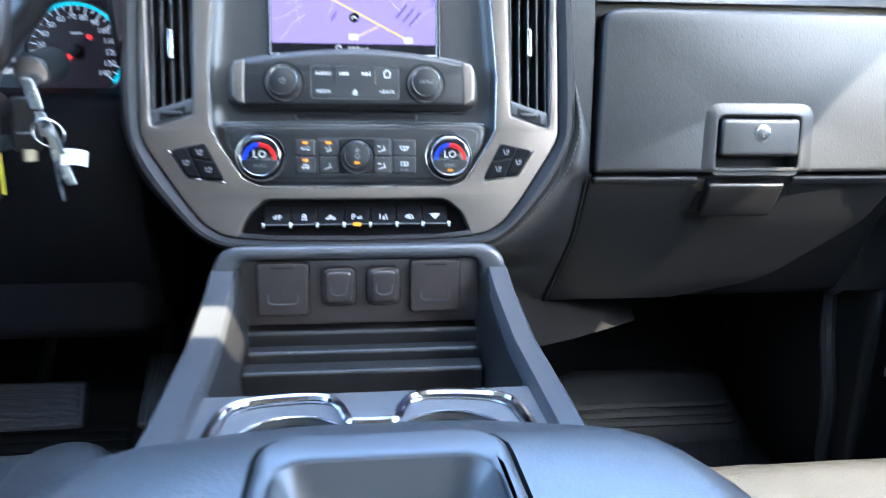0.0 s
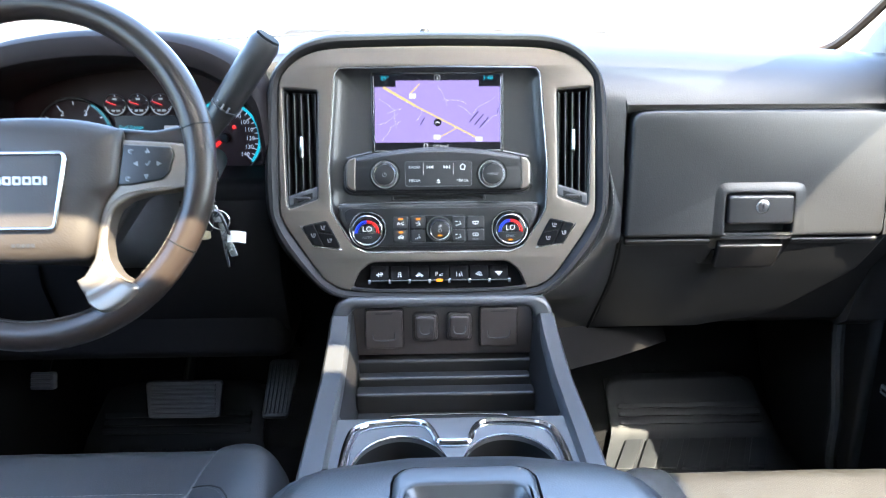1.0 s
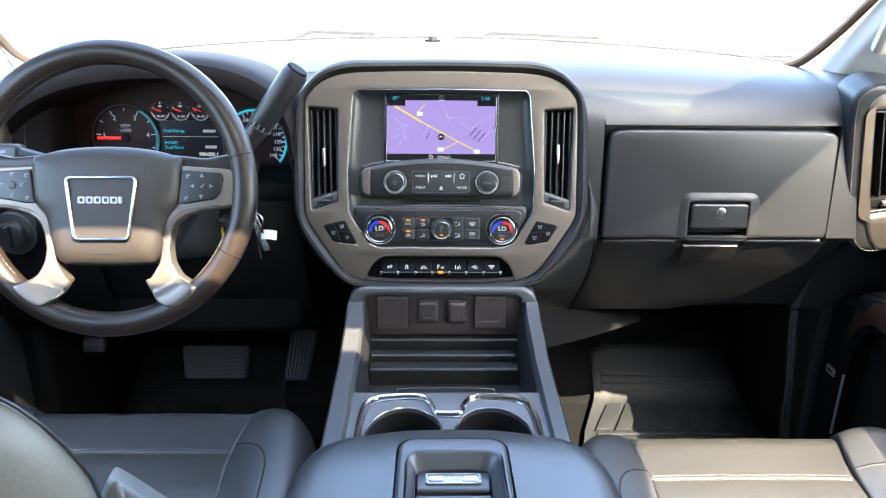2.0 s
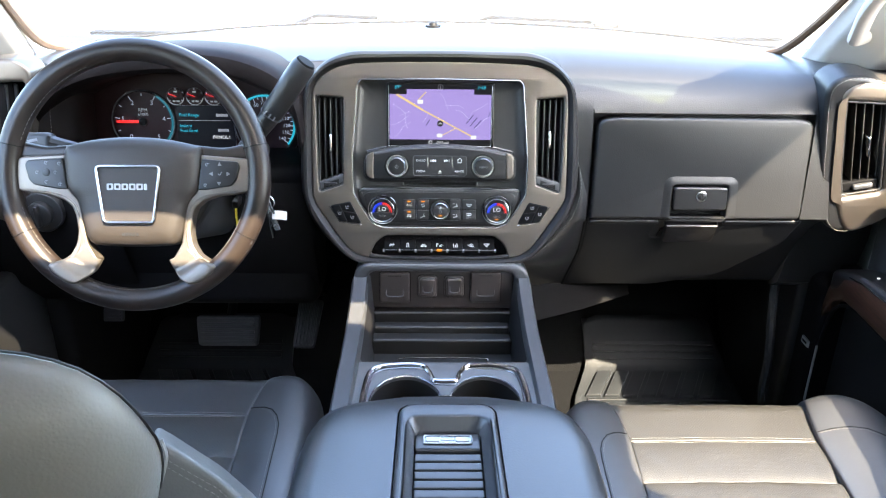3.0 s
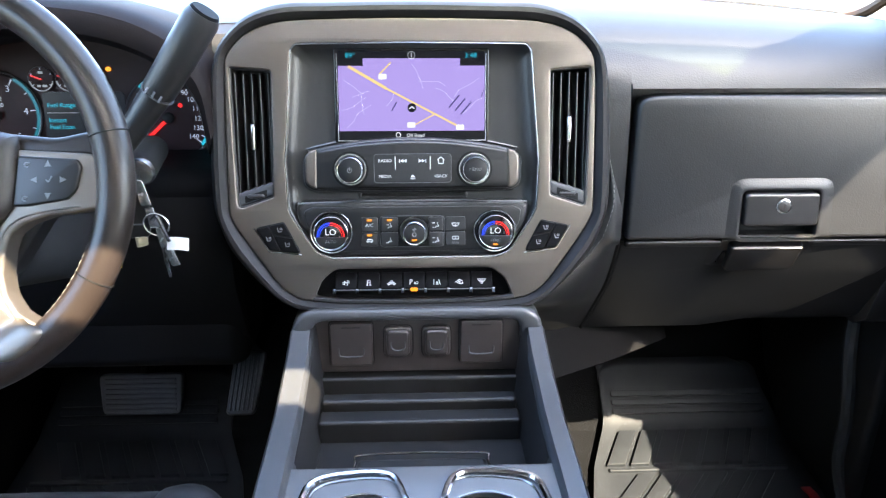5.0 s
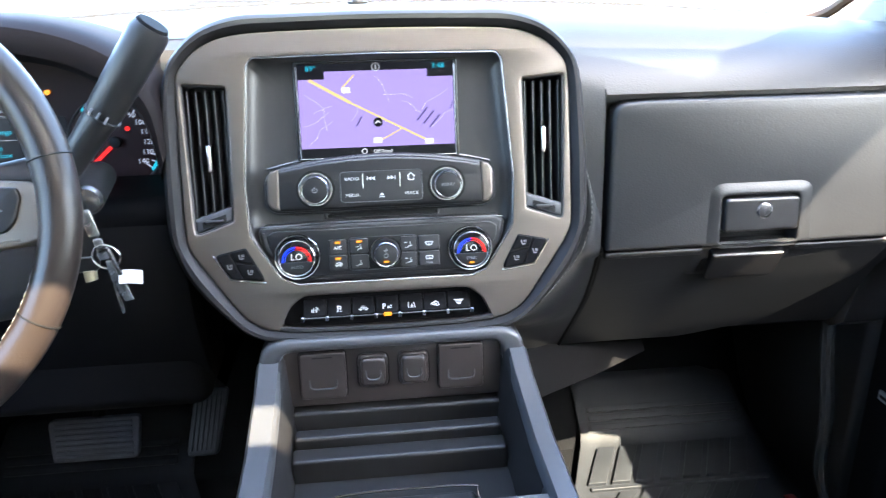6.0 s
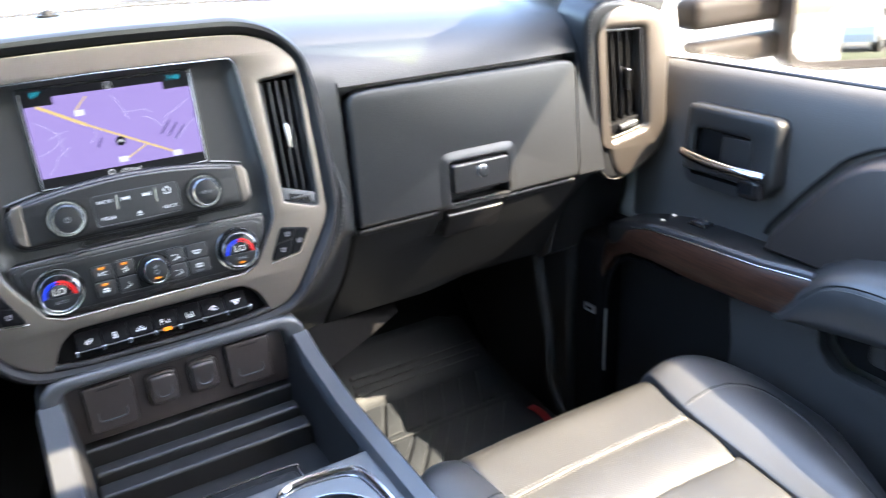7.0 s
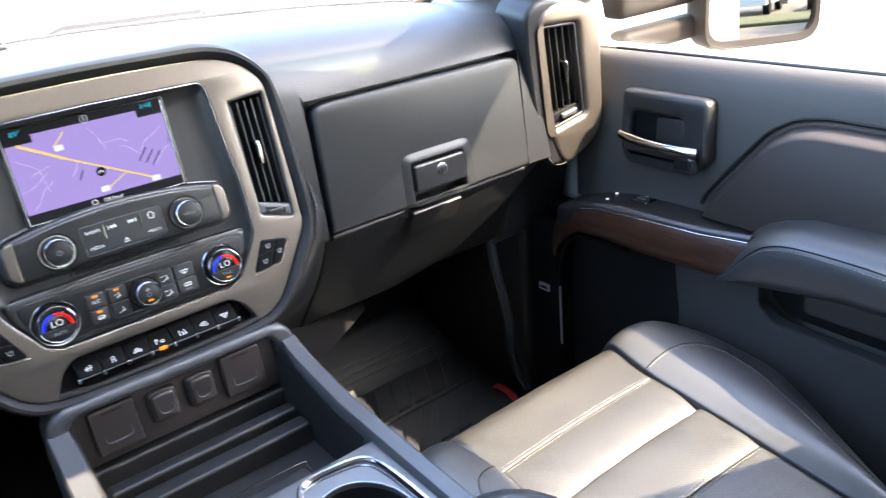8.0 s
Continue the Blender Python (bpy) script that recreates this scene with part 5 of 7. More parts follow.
def rail(sign):
    """One side rail: a broad bevelled bar from the dash to the armrest."""
    xo, xi = (0.158, 0.136) if sign > 0 else (-0.150, -0.124)
    rings = []
    for y, z, grow in ((0.50, 0.598, 0.0), (0.62, 0.600, 0.0), (0.80, 0.604, 0.0), (0.90, 0.620, 0.0), (0.938, 0.632, 0.0)):
        a, b = xo + sign * grow, xi + sign * grow
        rings.append([(a + sign * 0.004, y, 0.40), (a + sign * 0.002, y, z - 0.012), (a, y, z - 0.003), (a - sign * 0.003, y, z), (b + sign * 0.002, y, z), (b - sign * 0.0005, y, z - 0.003), (b - sign * 0.003, y, z - 0.012), (b - sign * 0.003, y, 0.50), (b, y, 0.40)])
    return loft(rings, caps=True)


for s in (-1, 1):
    part("side_rail", rail(s), SATIN, con, "satin dark grey rail")
    xw = 0.1315 if s > 0 else -0.1195
    part("bin_wall", loft([[(xw + s * 0.006, y, z + 0.006), (xw + s * 0.003, y, z + 0.003), (xw, y, z - 0.004), (xw - s * 0.009, y, 0.524), (xw - s * 0.011, y, 0.50)] for y, z in ((0.74, 0.589), (0.80, 0.591), (0.90, 0.609), (0.948, 0.632))], closed=False), BINPLASTIC, con, angle=60)
# bar across the front with the sockets under it
UP = frame_of((0.002, 0.945, 0.605), (1, 0, 0), (0, 0.10, 1))
HOOP = rpoly([(-0.1535, -0.10), (-0.1505, 0.050), (0.1545, 0.050), (0.1575, -0.10), (0.1340, -0.10), (0.1275, 0.0350), (-0.1255, 0.0350), (-0.1310, -0.10)], [0.002, 0.034, 0.034, 0.002, 0.002, 0.016, 0.016, 0.002], 7)
part("socket_frame", plate(HOOP, -0.03, 0.012, UP, 0.007), SATIN, con, "satin dark grey frame round the sockets")
part("socket_panel", plate(rpoly([(-0.130, -0.036), (0.131, -0.036), (0.126, 0.034), (-0.126, 0.034)], [0.004, 0.004, 0.012, 0.012], 4), -0.03, 0.0, UP, 0.002), SOCKET, con)
for u, w_, h, v in ((-0.0795, 0.052, 0.056, 0.0035), (-0.0222, 0.034, 0.040, 0.0055), (0.0247, 0.034, 0.040, 0.0055), (0.0795, 0.052, 0.056, 0.0050)):
    big = w_ > 0.04
    rc = 0.005 if big else 0.008
    c = part("socket_cover", plate(rrect(u, v, w_, h, rc, 5), -0.002, 0.0075 if big else 0.0060, UP, 0.0022), SOCKET, con, "dark hinged socket cover")
    part("shadow_gap", plate(rrect(u, v, w_ + 0.0036, h + 0.0036, rc + 0.002, 5), -0.004, 0.0008, UP), SEAL, c)
    k, vb, top = (w_ * 0.29, v - h * 0.27, 0.0077) if big else (w_ * 0.24, v - h * 0.20, 0.0118)
    if big:
        part("hinge_slot", bar(u - 0.0115, v + h / 2 - 0.0052, u + 0.0115, v + h / 2 - 0.0052, 0.0016, 0.0076, UP), SEAL, c)
    else:
        part("raised_cap", plate(rrect(u, v + 0.0005, w_ - 0.006, h - 0.006, 0.007, 5), 0.004, 0.0116, UP, 0.0036), SOCKET, c)
    part("grip", tube(smooth_line([(u - k, vb + 0.011, top - 0.0008), (u - k, vb + 0.004, top), (u - k + 0.004, vb, top + 0.0004), (u + k - 0.004, vb, top + 0.0004), (u + k, vb + 0.004, top), (u + k, vb + 0.011, top - 0.0008)], 3), 0.0011, 6, m=UP), SATIN, c)
# bin: a flat floor and three steps towards the sockets
part("bin_floor", loft([[(x, y, z) for y, z in ((0.728, 0.545), (0.740, 0.532), (0.755, 0.5265), (0.842, 0.5250), (0.96, 0.5250))] for x in (-0.126, 0.0, 0.138)], closed=False), BINPLASTIC, con)
for x0, x1, y0, y1, z1 in ((-0.120, 0.130, 0.934, 0.968, 0.5640), (-0.111, 0.121, 0.889, 0.909, 0.5600), (-0.113, 0.123, 0.858, 0.884, 0.5520)):
    part("bin_step", rbox((x0, y0, 0.50), (x1, y1, z1), 0.0045, 3), BINPLASTIC, con)
part("bin_shelf", rbox((-0.120, 0.905, 0.50), (0.130, 0.945, 0.5415), 0.003, 2), BINPLASTIC, con)
part("tray_lip", rbox((-0.064, 0.726, 0.518), (0.076, 0.7855, 0.5590), 0.008, 3), BINPLASTIC, con)
part("tray_edge", tube(smooth_line([(-0.066, 0.730, 0.556), (-0.064, 0.774, 0.560), (-0.053, 0.787, 0.561), (0.065, 0.787, 0.561), (0.076, 0.774, 0.560), (0.078, 0.730, 0.556)], 5), 0.0012, 8), CHROME, con, "thin chrome tray edge")
# cup holders
CU = frame_of((0.007, -0.018, 0.592), (1, 0, 0), (0, 1, 0))
cup_out = [(-0.134, 0.44), (0.134, 0.44), (0.134, 0.745), (-0.134, 0.745)]
RC = 0.050
two = []
for i in range(41):
    a = radians(205 - 240 * i / 40)
    two.append((0.056 + RC * math.cos(a), 0.640 + RC * math.sin(a) * (1.30 if math.sin(a) > 0 else 1.0)))
left_c = [(-x, y) for x, y in reversed(two)]
hole = two + [(0.03, 0.600), (-0.03, 0.600)] + left_c + [(-0.010, 0.655), (0.010, 0.655)]
part("cup_panel", plate(rpoly(cup_out, 0.006, 3), -0.006, 0.0, CU, 0.0015, [hole]), SILVER2, con, "pewter cup holder plate")
part("panel_front", plate([(-0.134, -0.060), (0.134, -0.060), (0.134, -0.003), (-0.134, -0.003)], -0.004, 0.0, frame_of((0.007, 0.723, 0.592), (-1, 0, 0), (0, 0, 1))), SILVER2, con)
part("cup_well", loft([[CU @ Vector((x * k, 0.64 + (y - 0.64) * k, w)) for x, y in hole] for k, w in ((1.01, -0.004), (0.985, -0.03), (0.95, -0.10), (0.90, -0.14), (0.05, -0.142))]), SEAL, con, "deep black double cup well")
part("cup_edge", tube([(x, y, 0.0006) for x, y in hole], 0.0012, 6, closed=True, m=CU), DULLCHROME, con)
for s in (-1, 1):
    part("gripper", rbox((0.007 + s * 0.056 - 0.011, 0.664, 0.545), (0.007 + s * 0.056 + 0.011, 0.679, 0.565), 0.006, 2), BUTTON, con)
trim = smooth_line([(-0.116, 0.46, 0), (-0.116, 0.62, 0), (-0.113, 0.695, 0), (-0.101, 0.724, 0), (-0.06, 0.733, 0), (-0.034, 0.730, 0), (-0.024, 0.716, 0), (-0.018, 0.696, 0), (-0.012, 0.690, 0), (0.012, 0.690, 0), (0.018, 0.696, 0), (0.024, 0.716, 0), (0.034, 0.730, 0), (0.06, 0.733, 0), (0.101, 0.724, 0), (0.113, 0.695, 0), (0.116, 0.62, 0), (0.116, 0.46, 0)], 5)
part("chrome_trim", tube([(p.x + 0.007, p.y - 0.018, 0.594) for p in trim], 0.0038, 8), CHROME, con, "polished chrome surround")
part("trim_groove", tube([((p.x * 0.955) + 0.007, p.y - 0.024, 0.5925) for p in trim], 0.0012, 6), DULLCHROME, con)

# armrest lid
lid = thing("armrest", (0.004, 0.3, 0.60), "padded black leather armrest lid with a sliding tray door", "armrest")
LIDM = frame_of((0.006, 0.0, 0.684), (1, 0, 0), (0, 1, 0))


def lid_ring(inset, z):
    out = rpoly([(-0.172, -0.12), (0.172, -0.12), (0.170, 0.44), (0.150, 0.515), (0.05, 0.54), (-0.05, 0.54), (-0.150, 0.515), (-0.170, 0.44)], [0.03, 0.03, 0.10, 0.08, 0.1, 0.1, 0.08, 0.10], 6)
    return [(0.006 + x, y, z - 0.012 * max(0.0, (y - 0.42) / 0.12) ** 2 - 0.10 * x * x) for x, y in resample_xy(offset(resample_xy(out, 96), inset), 96)]


HOLE = rpoly([(-0.0612, 0.10), (0.0612, 0.10), (0.0572, 0.476), (0.0457, 0.4872), (-0.0457, 0.4872), (-0.0572, 0.476)], [0.02, 0.02, 0.03, 0.02, 0.02, 0.03], 5)
hole96 = resample_xy(HOLE, 96)
rings = [lid_ring(0.006, 0.60), lid_ring(0.0, 0.625), lid_ring(0.002, 0.655), lid_ring(0.010, 0.674), lid_ring(0.022, 0.682), lid_ring(0.035, 0.685)]


def start_match(ring, ref):
    c = Vector((0.006, 0.29))
    a0 = math.atan2(ref[0][1] - c.y, ref[0][0] - c.x)
    best = min(range(len(ring)), key=lambda i: abs(math.remainder(math.atan2(ring[i][1] - c.y, ring[i][0] - c.x) - a0, 2 * math.pi)))
    return ring[best:] + ring[:best]


h3 = start_match([(0.006 + x, y) for x, y in hole96], rings[-1])
rings.append([(x, y, 0.685) for x, y in h3])
rings.append([(x, y, 0.672) for x, y in h3])
rings.append([(0.006 + (x - 0.006) * 0.9, 0.29 + (y - 0.29) * 0.97, 0.670) for x, y in h3])
part("pad", loft(rings), LEATHER, lid, "padded black leather")
bez = rpoly([(-0.0595, 0.102), (0.0595, 0.102), (0.0555, 0.474), (0.044, 0.485), (-0.044, 0.485), (-0.0555, 0.474)], [0.02, 0.02, 0.03, 0.02, 0.02, 0.03], 5)
well = rpoly([(-0.038, 0.115), (0.038, 0.115), (0.037, 0.448), (-0.037, 0.448)], 0.004, 3)
rim96 = resample_xy(offset(well, -0.0085), 96)
part("tray_frame", plate(bez, -0.03, 0.005, LIDM, 0.0060, [rim96]), SATIN, lid, "satin dark grey frame")
part("tray_slope", loft([[LIDM @ Vector((x * kx, 0.2815 + (y - 0.2815) * ky, w)) for x, y in rim96] for kx, ky, w in ((1.0, 1.0, 0.0050), (0.985, 0.997, 0.0040), (0.84, 0.962, -0.0090), (0.825, 0.956, -0.0110), (0.825, 0.956, -0.024))]), SATIN, lid, "sloping inner edge of the frame")
part("tray_bed", plate(offset(well, -0.002), -0.03, -0.021, LIDM), SEAL, lid)
for i in range(20):
    v = 0.408 - 0.0142 * i
    part("slat", rbox((-0.0365, v - 0.0062, -0.022), (0.0365, v + 0.0058, -0.0125), 0.0016, 1, LIDM), SATIN, lid)
part("tray_pull", rbox((-0.0365, 0.418, -0.022), (0.0365, 0.446, -0.010), 0.003, 2, LIDM), SATIN, lid)
part("emblem_plate", plate(rrect(0, 0.4335, 0.054, 0.014, 0.003, 4), -0.0105, -0.0085, LIDM, 0.001), DULLCHROME, lid, "small shiny metal plate")
part("plate_edge", tube([(x, y, -0.0084) for x, y in rrect(0, 0.4335, 0.0535, 0.0135, 0.003, 4)], 0.0009, 5, closed=True, m=LIDM), EMBLEM, lid)
for u in (-0.0165, 0.0165):
    part("plate_lobe", plate(rrect(u, 0.4335, 0.0165, 0.0080, 0.0035, 5), -0.0088, -0.0076, LIDM, 0.0006), EMBLEM, lid)
part("plate_bar", plate(rrect(0, 0.4335, 0.0150, 0.0042, 0.0012, 3), -0.0088, -0.0080, LIDM, 0.0004), EMBLEM, lid)
part("box", rbox((-0.155, -0.10, 0.10), (0.167, 0.47, 0.615), 0.02, 2), PLASTIC, lid)


# ---- seats ----
def seat(name, cx, zt, side, label, back_y, back_z, recline, back_h, back_mat):
    """A front seat: cushion panels between two bolsters, a backrest and a headrest.
    zt: height of the cushion's front; side: on which side of it the door is."""
    s = thing(name, (cx, 0.4, 0.14), label, "seat", "front seats")
    YF, YR = 0.818, 0.24

    def half(y):
        """Half the width between the bolsters: it widens at the front."""
        return 0.146 + 0.018 * max(0.0, min(1.0, (y - 0.69) / 0.11)) ** 1.5

    def base(y):
        return zt - 0.075 * max(0.0, (YF - y) / (YF - YR)) ** 1.25

    def roll(d, r):
        """How far a rounded edge has dropped at d from it."""
        return 0.0 if d >= r else r - math.sqrt(max(0.0, r * r - (r - d) ** 2))

    def panel(ya, yb, puff, ra, rb, fall=0.0):
        def fn(a, b):
            y = ya + (yb - ya) * b
            w = half(y)
            da = min(a, 1 - a) * 2 * w
            z = base(y) - 0.006 * (1 - (2 * a - 1) ** 2) + puff * (1 - (2 * b - 1) ** 4)
            z -= fall * max(0.0, 1 - b / 0.7) ** 2
            z += 0.0007 * math.sin(31 * a + 5 * b + 9 * y) * math.sin(4 * b + 13 * a * a + 40 * ya)
            z -= roll(da, 0.002) + roll(b * (yb - ya), ra)
            z -= roll((1 - b) * (yb - ya), rb) * (1.1 if yb >= YF else 1.0)
            return (cx + w * (2 * a - 1), y + 0.010 * (1 - (2 * a - 1) ** 2), z)
        return fn

    def bolster(sd):
        out = 0.318 if sd == side else 0.262

        def fn(a, b):
            y = YR - 0.02 + (YF - YR + 0.02) * b
            w = half(y)
            wide = out - (0.060 if sd == side else 0.022) * max(0.0, (b - 0.70) / 0.30) ** 3
            if sd == side:
                d = max(0.0, 0.66 - b)
                wide = max(w + 0.012, wide - 0.34 * d * d / (d + 0.07))
            x = w + (wide - w) * a
            z = base(y) + (0.007 + 0.017 * math.sin(math.pi * min(1.0, a * 1.1)) if sd == side else 0.003 + 0.008 * math.sin(math.pi * min(1.0, a * 1.1)))
            z -= roll(a * 0.12, 0.0025) + roll((1 - a) * (wide - w), 0.040) + 1.15 * roll((1 - b) * 0.60, 0.042)
            return (cx + sd * x, y - 0.030 * a * a * b ** 5, z)
        return fn

    def on(fn, pts, up=0.0009):
        return [Vector(fn(a, b)) + Vector((0, 0, up)) for a, b in pts]

    part("cushion_base", rbox((cx - 0.225, 0.22, 0.24), (cx + 0.225, 0.78, zt - 0.115), 0.05, 4), PLASTIC, s)
    part("pedestal", rbox((cx - 0.20, 0.22, 0.117), (cx + 0.20, 0.70, 0.27), 0.02, 2), PLASTIC, s)
    seams = (YR, 0.527, 0.620, 0.703, YF)
    front = (LEATHER, "smooth leather front panel") if side < 0 else (PERF, "perforated leather front panel")
    kinds = ((PERF, "perforated leather panel"), (PERF, "perforated leather panel"), (PERF, "perforated leather panel"), front)
    folds = ((0.002, 0.004, 0.0012), (0.003, 0.0012, 0.003), (0.002, 0.0015, 0.0012, 0.005), (0.0, 0.0012, 0.045))
    fns = [panel(seams[k], seams[k + 1], *folds[k]) for k in range(4)]
    for k in range(4):
        part("seat_panel", patch(fns[k], 24, 18, zt - 0.15), kinds[k][0], s, kinds[k][1], angle=70)
    for k, b in ((3, 0.045), (2, 0.94), (1, 0.05), (0, 0.985)):
        part("stitching", stitches(on(fns[k], [(0.015 + 0.97 * i / 24, b) for i in range(25)])), STITCH, s)
    for sd in (-1, 1):
        fb = bolster(sd)
        part("bolster", patch(fb, 20, 40, zt - 0.17), LEATHER, s, "smooth leather side bolster", angle=70)
        a0 = 0.62 if sd == side else 0.44
        run = [(a0 - (0.30 * (1 - i / 30) ** 1.3 if sd == side else 0.0), 0.02 + 0.70 * i / 30) for i in range(31)] + [(a0 * 0.97, 0.755), (a0 * 0.86, 0.785), (a0 * 0.66, 0.807), (a0 * 0.42, 0.818), (a0 * 0.2, 0.822), (0.01, 0.823)]
        part("stitching", stitches(on(fb, run)), STITCH, s)
        part("seam_groove", tube([p - Vector((0, 0, 0.0010)) for p in on(fb, [(a + 0.03 * min(1.0, a * 4), b + 0.006) for a, b in run])], 0.0011, 5), SEAL, s)
    # backrest
    h = back_h
    bm_ = frame_of((cx, back_y, back_z), (-1, 0, 0), (0, -math.sin(radians(recline)), math.cos(radians(recline))))

    def wback(fx, fy, fz):
        g = fy
        edge = abs(2 * fx - 1)
        narrow = 0.045 * max(0, (g - 0.72) / 0.28) ** 2
        x = -(2 * fx - 1) * narrow
        y = -0.075 * edge ** 3 * max(0, (g - 0.80) / 0.2) ** 1.5
        return (x, y, (0.018 * edge ** 2 if fz > 0.5 else 0.022 * edge ** 3))
    if side > 0:
        part("backrest", rbox((-0.235, 0.0, -0.10), (0.235, h, 0.03), 0.060, 12, bm_, wback), back_mat, s, angle=80)
    else:
        shape = resample_xy(smooth_line([(-0.190, 0.0), (-0.200, 0.20), (-0.222, 0.38), (-0.247, 0.455), (-0.2600, 0.505), (-0.2560, 0.538), (-0.2440, 0.568), (-0.2230, 0.588), (-0.185, 0.5975), (-0.10, 0.602), (0.0, 0.603), (0.10, 0.602), (0.185, 0.5975), (0.2230, 0.588), (0.2440, 0.568), (0.2560, 0.538), (0.2600, 0.505), (0.247, 0.455), (0.222, 0.38), (0.200, 0.20), (0.190, 0.0)], 4, True), 150)
        mid_v = 0.33

        def shell_ring(k, w):
            return [bm_ @ Vector((x * k, mid_v + (y - mid_v) * k, w)) for x, y in shape]
        rear = [(1 - 0.75 * (1 - math.cos(radians(q))), -0.040 - 0.072 * math.sin(radians(q)) ** 0.8) for q in (5, 10, 15, 20, 25, 30, 36, 42, 48, 54, 60, 66, 72, 78, 84, 90)]
        ahead = [(0.40, 0.045), (0.58, 0.030), (0.72, 0.012), (0.84, -0.008), (0.92, -0.022), (0.965, -0.031), (0.99, -0.0365), (1.0, -0.040)]
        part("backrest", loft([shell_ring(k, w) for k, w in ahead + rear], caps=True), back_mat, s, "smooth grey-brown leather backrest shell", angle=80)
        part("piping", tube([bm_ @ Vector((x * 1.002, y + 0.0008, -0.039)) for x, y in shape if y > 0.46], 0.0009, 6), PLASTIC, s)
        part("stitching", stitches([bm_ @ Vector((x * 0.996, y - 0.0010, -0.0465)) for x, y in shape if y > 0.47]), STITCH, s)
    for sd in ((-1, 1) if side > 0 else (1,)):
        def wwing(fx, fy, fz, sd=sd):
            return (-sd * 0.03 * max(0, (fy - 0.6) / 0.4) ** 2, -0.06 * fy * (fx if sd > 0 else 1 - fx), (0.02 * math.sin(math.pi * fy) if fz > 0.5 else 0))
        part("side_bolster", rbox((0.150 if sd > 0 else -0.275, 0.02, -0.04), (0.275 if sd > 0 else -0.150, h * 0.70, 0.080), 0.025, 6, bm_, wwing), LEATHER, s)
    part("headrest", rbox((-0.13, h + 0.045, -0.07), (0.13, h + 0.21, 0.035), 0.04, 5, bm_), LEATHER, s)
    for sd in (-0.06, 0.06):
        part("headrest_post", tube([(sd, h - 0.03, -0.02), (sd, h + 0.08, -0.02)], 0.006, 8, m=bm_), CHROME, s)
    return s


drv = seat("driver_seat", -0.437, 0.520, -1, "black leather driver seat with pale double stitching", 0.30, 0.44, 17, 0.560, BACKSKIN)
# stitched side wing of the driver backrest
wing_m = frame_of((-0.263, 0.25, 0.822), (1, 0.25, 0), (-0.05, 0.33, 1))
wing_o = rpoly([(0.022, -0.006), (0.034, -0.0155), (0.0725, -0.050), (0.105, -0.088), (0.128, -0.20), (-0.03, -0.20), (0.000, -0.055)], [0.004, 0.06, 0.12, 0.06, 0.02, 0.02, 0.06], 8)
wg = part("side_wing", plate(wing_o, -0.030, 0.0, wing_m, 0.006), WINGSKIN, drv, "stitched vinyl side wing")
for d in (0.0075, 0.0125):
    part("stitching", stitches([wing_m @ Vector((x - 0.4 * d, y - d, 0.0008)) for x, y in ((0.030, -0.0155), (0.0725, -0.0500), (0.1000, -0.083))]), STITCH, wg)
part("piping", tube(smooth_line([wing_m @ Vector(p) for p in ((0.0275, -0.0095, -0.002), (0.0310, -0.0235, 0.001), (0.0262, -0.0417, 0.001), (0.0188, -0.0609, 0.001), (0.006, -0.110, 0.0))], 4), 0.0020, 6), PIPING, wg, "pale piping")
seat("passenger_seat", 0.443, 0.474, 1, "black perforated leather passenger seat in patchy sunlight", 0.16, 0.40, 32, 0.58, LEATHER)

# ---- steering wheel ----
tilt = 20.0
WC = Vector((-0.42, 0.7415, 0.8785))
WM = frame_of(WC, (1, 0, 0), (0, math.sin(radians(tilt)), math.cos(radians(tilt))))
wheel = thing("steering_wheel", tuple(WC), "black leather steering wheel with pewter spokes and buttons", "steering wheel")
R = 0.1705


closed = [(R * math.cos(2 * math.pi * i / 96), R * math.sin(2 * math.pi * i / 96), 0) for i in range(96)]
part("rim", tube(closed, 0.0158, 16, closed=True, m=WM), RIMSKIN, wheel, "black leather rim")
for a in (-152, -28, 14, 166):
    c, n_ = Vector((R * math.cos(radians(a)), R * math.sin(radians(a)), 0)), Vector((math.cos(radians(a)), math.sin(radians(a)), 0))
    part("rim_seam", tube([c + (n_ * math.cos(b) + Vector((0, 0, 1)) * math.sin(b)) * 0.0161 for b in [2 * math.pi * j / 16 for j in range(16)]], 0.0007, 5, closed=True, m=WM), SEAL, wheel)
for a0, a1 in ((112, 164), (196, 224), (246, 294), (-44, -16)):
    pts = [WM @ Vector(((R - 0.0145) * math.cos(radians(a0 + (a1 - a0) * i / 60)), (R - 0.0145) * math.sin(radians(a0 + (a1 - a0) * i / 60)), 0.007)) for i in range(61)]
    part("stitching", stitches(pts, 0.005, 0.002, 0.00042), STITCH, wheel)
# airbag cover in the middle
h0 = resample_xy(smooth_line(mirror_half([(0, 0.0522), (0.0455, 0.0495), (0.083, 0.0415), (0.0925, 0.0335), (0.0900, -0.010), (0.0860, -0.0225), (0.0765, -0.0340), (0.0700, -0.060), (0.0660, -0.077), (0.0590, -0.0915), (0.046, -0.0955), (0, -0.0972)]), 4, True), 96)
hr = [[WM @ Vector((x, y, w)) for x, y in [(x0 * (1 - ins / 0.090), (y0 + 0.022) * (1 - ins / 0.074) - 0.022) for x0, y0 in h0]] for ins, w in ((0.0, -0.045), (0.0, 0.0), (0.0015, 0.007), (0.005, 0.012), (0.011, 0.0160))]
hr += [[WM @ Vector((x * k, (y + 0.018) * k - 0.018, w)) for x, y in h0] for k, w in ((0.74, 0.0188), (0.5, 0.0205))]
hub = loft(hr)
hub.faces.new([v for v in list(hub.verts)[-96:]])
part("airbag_cover", hub, HUBSKIN, wheel)
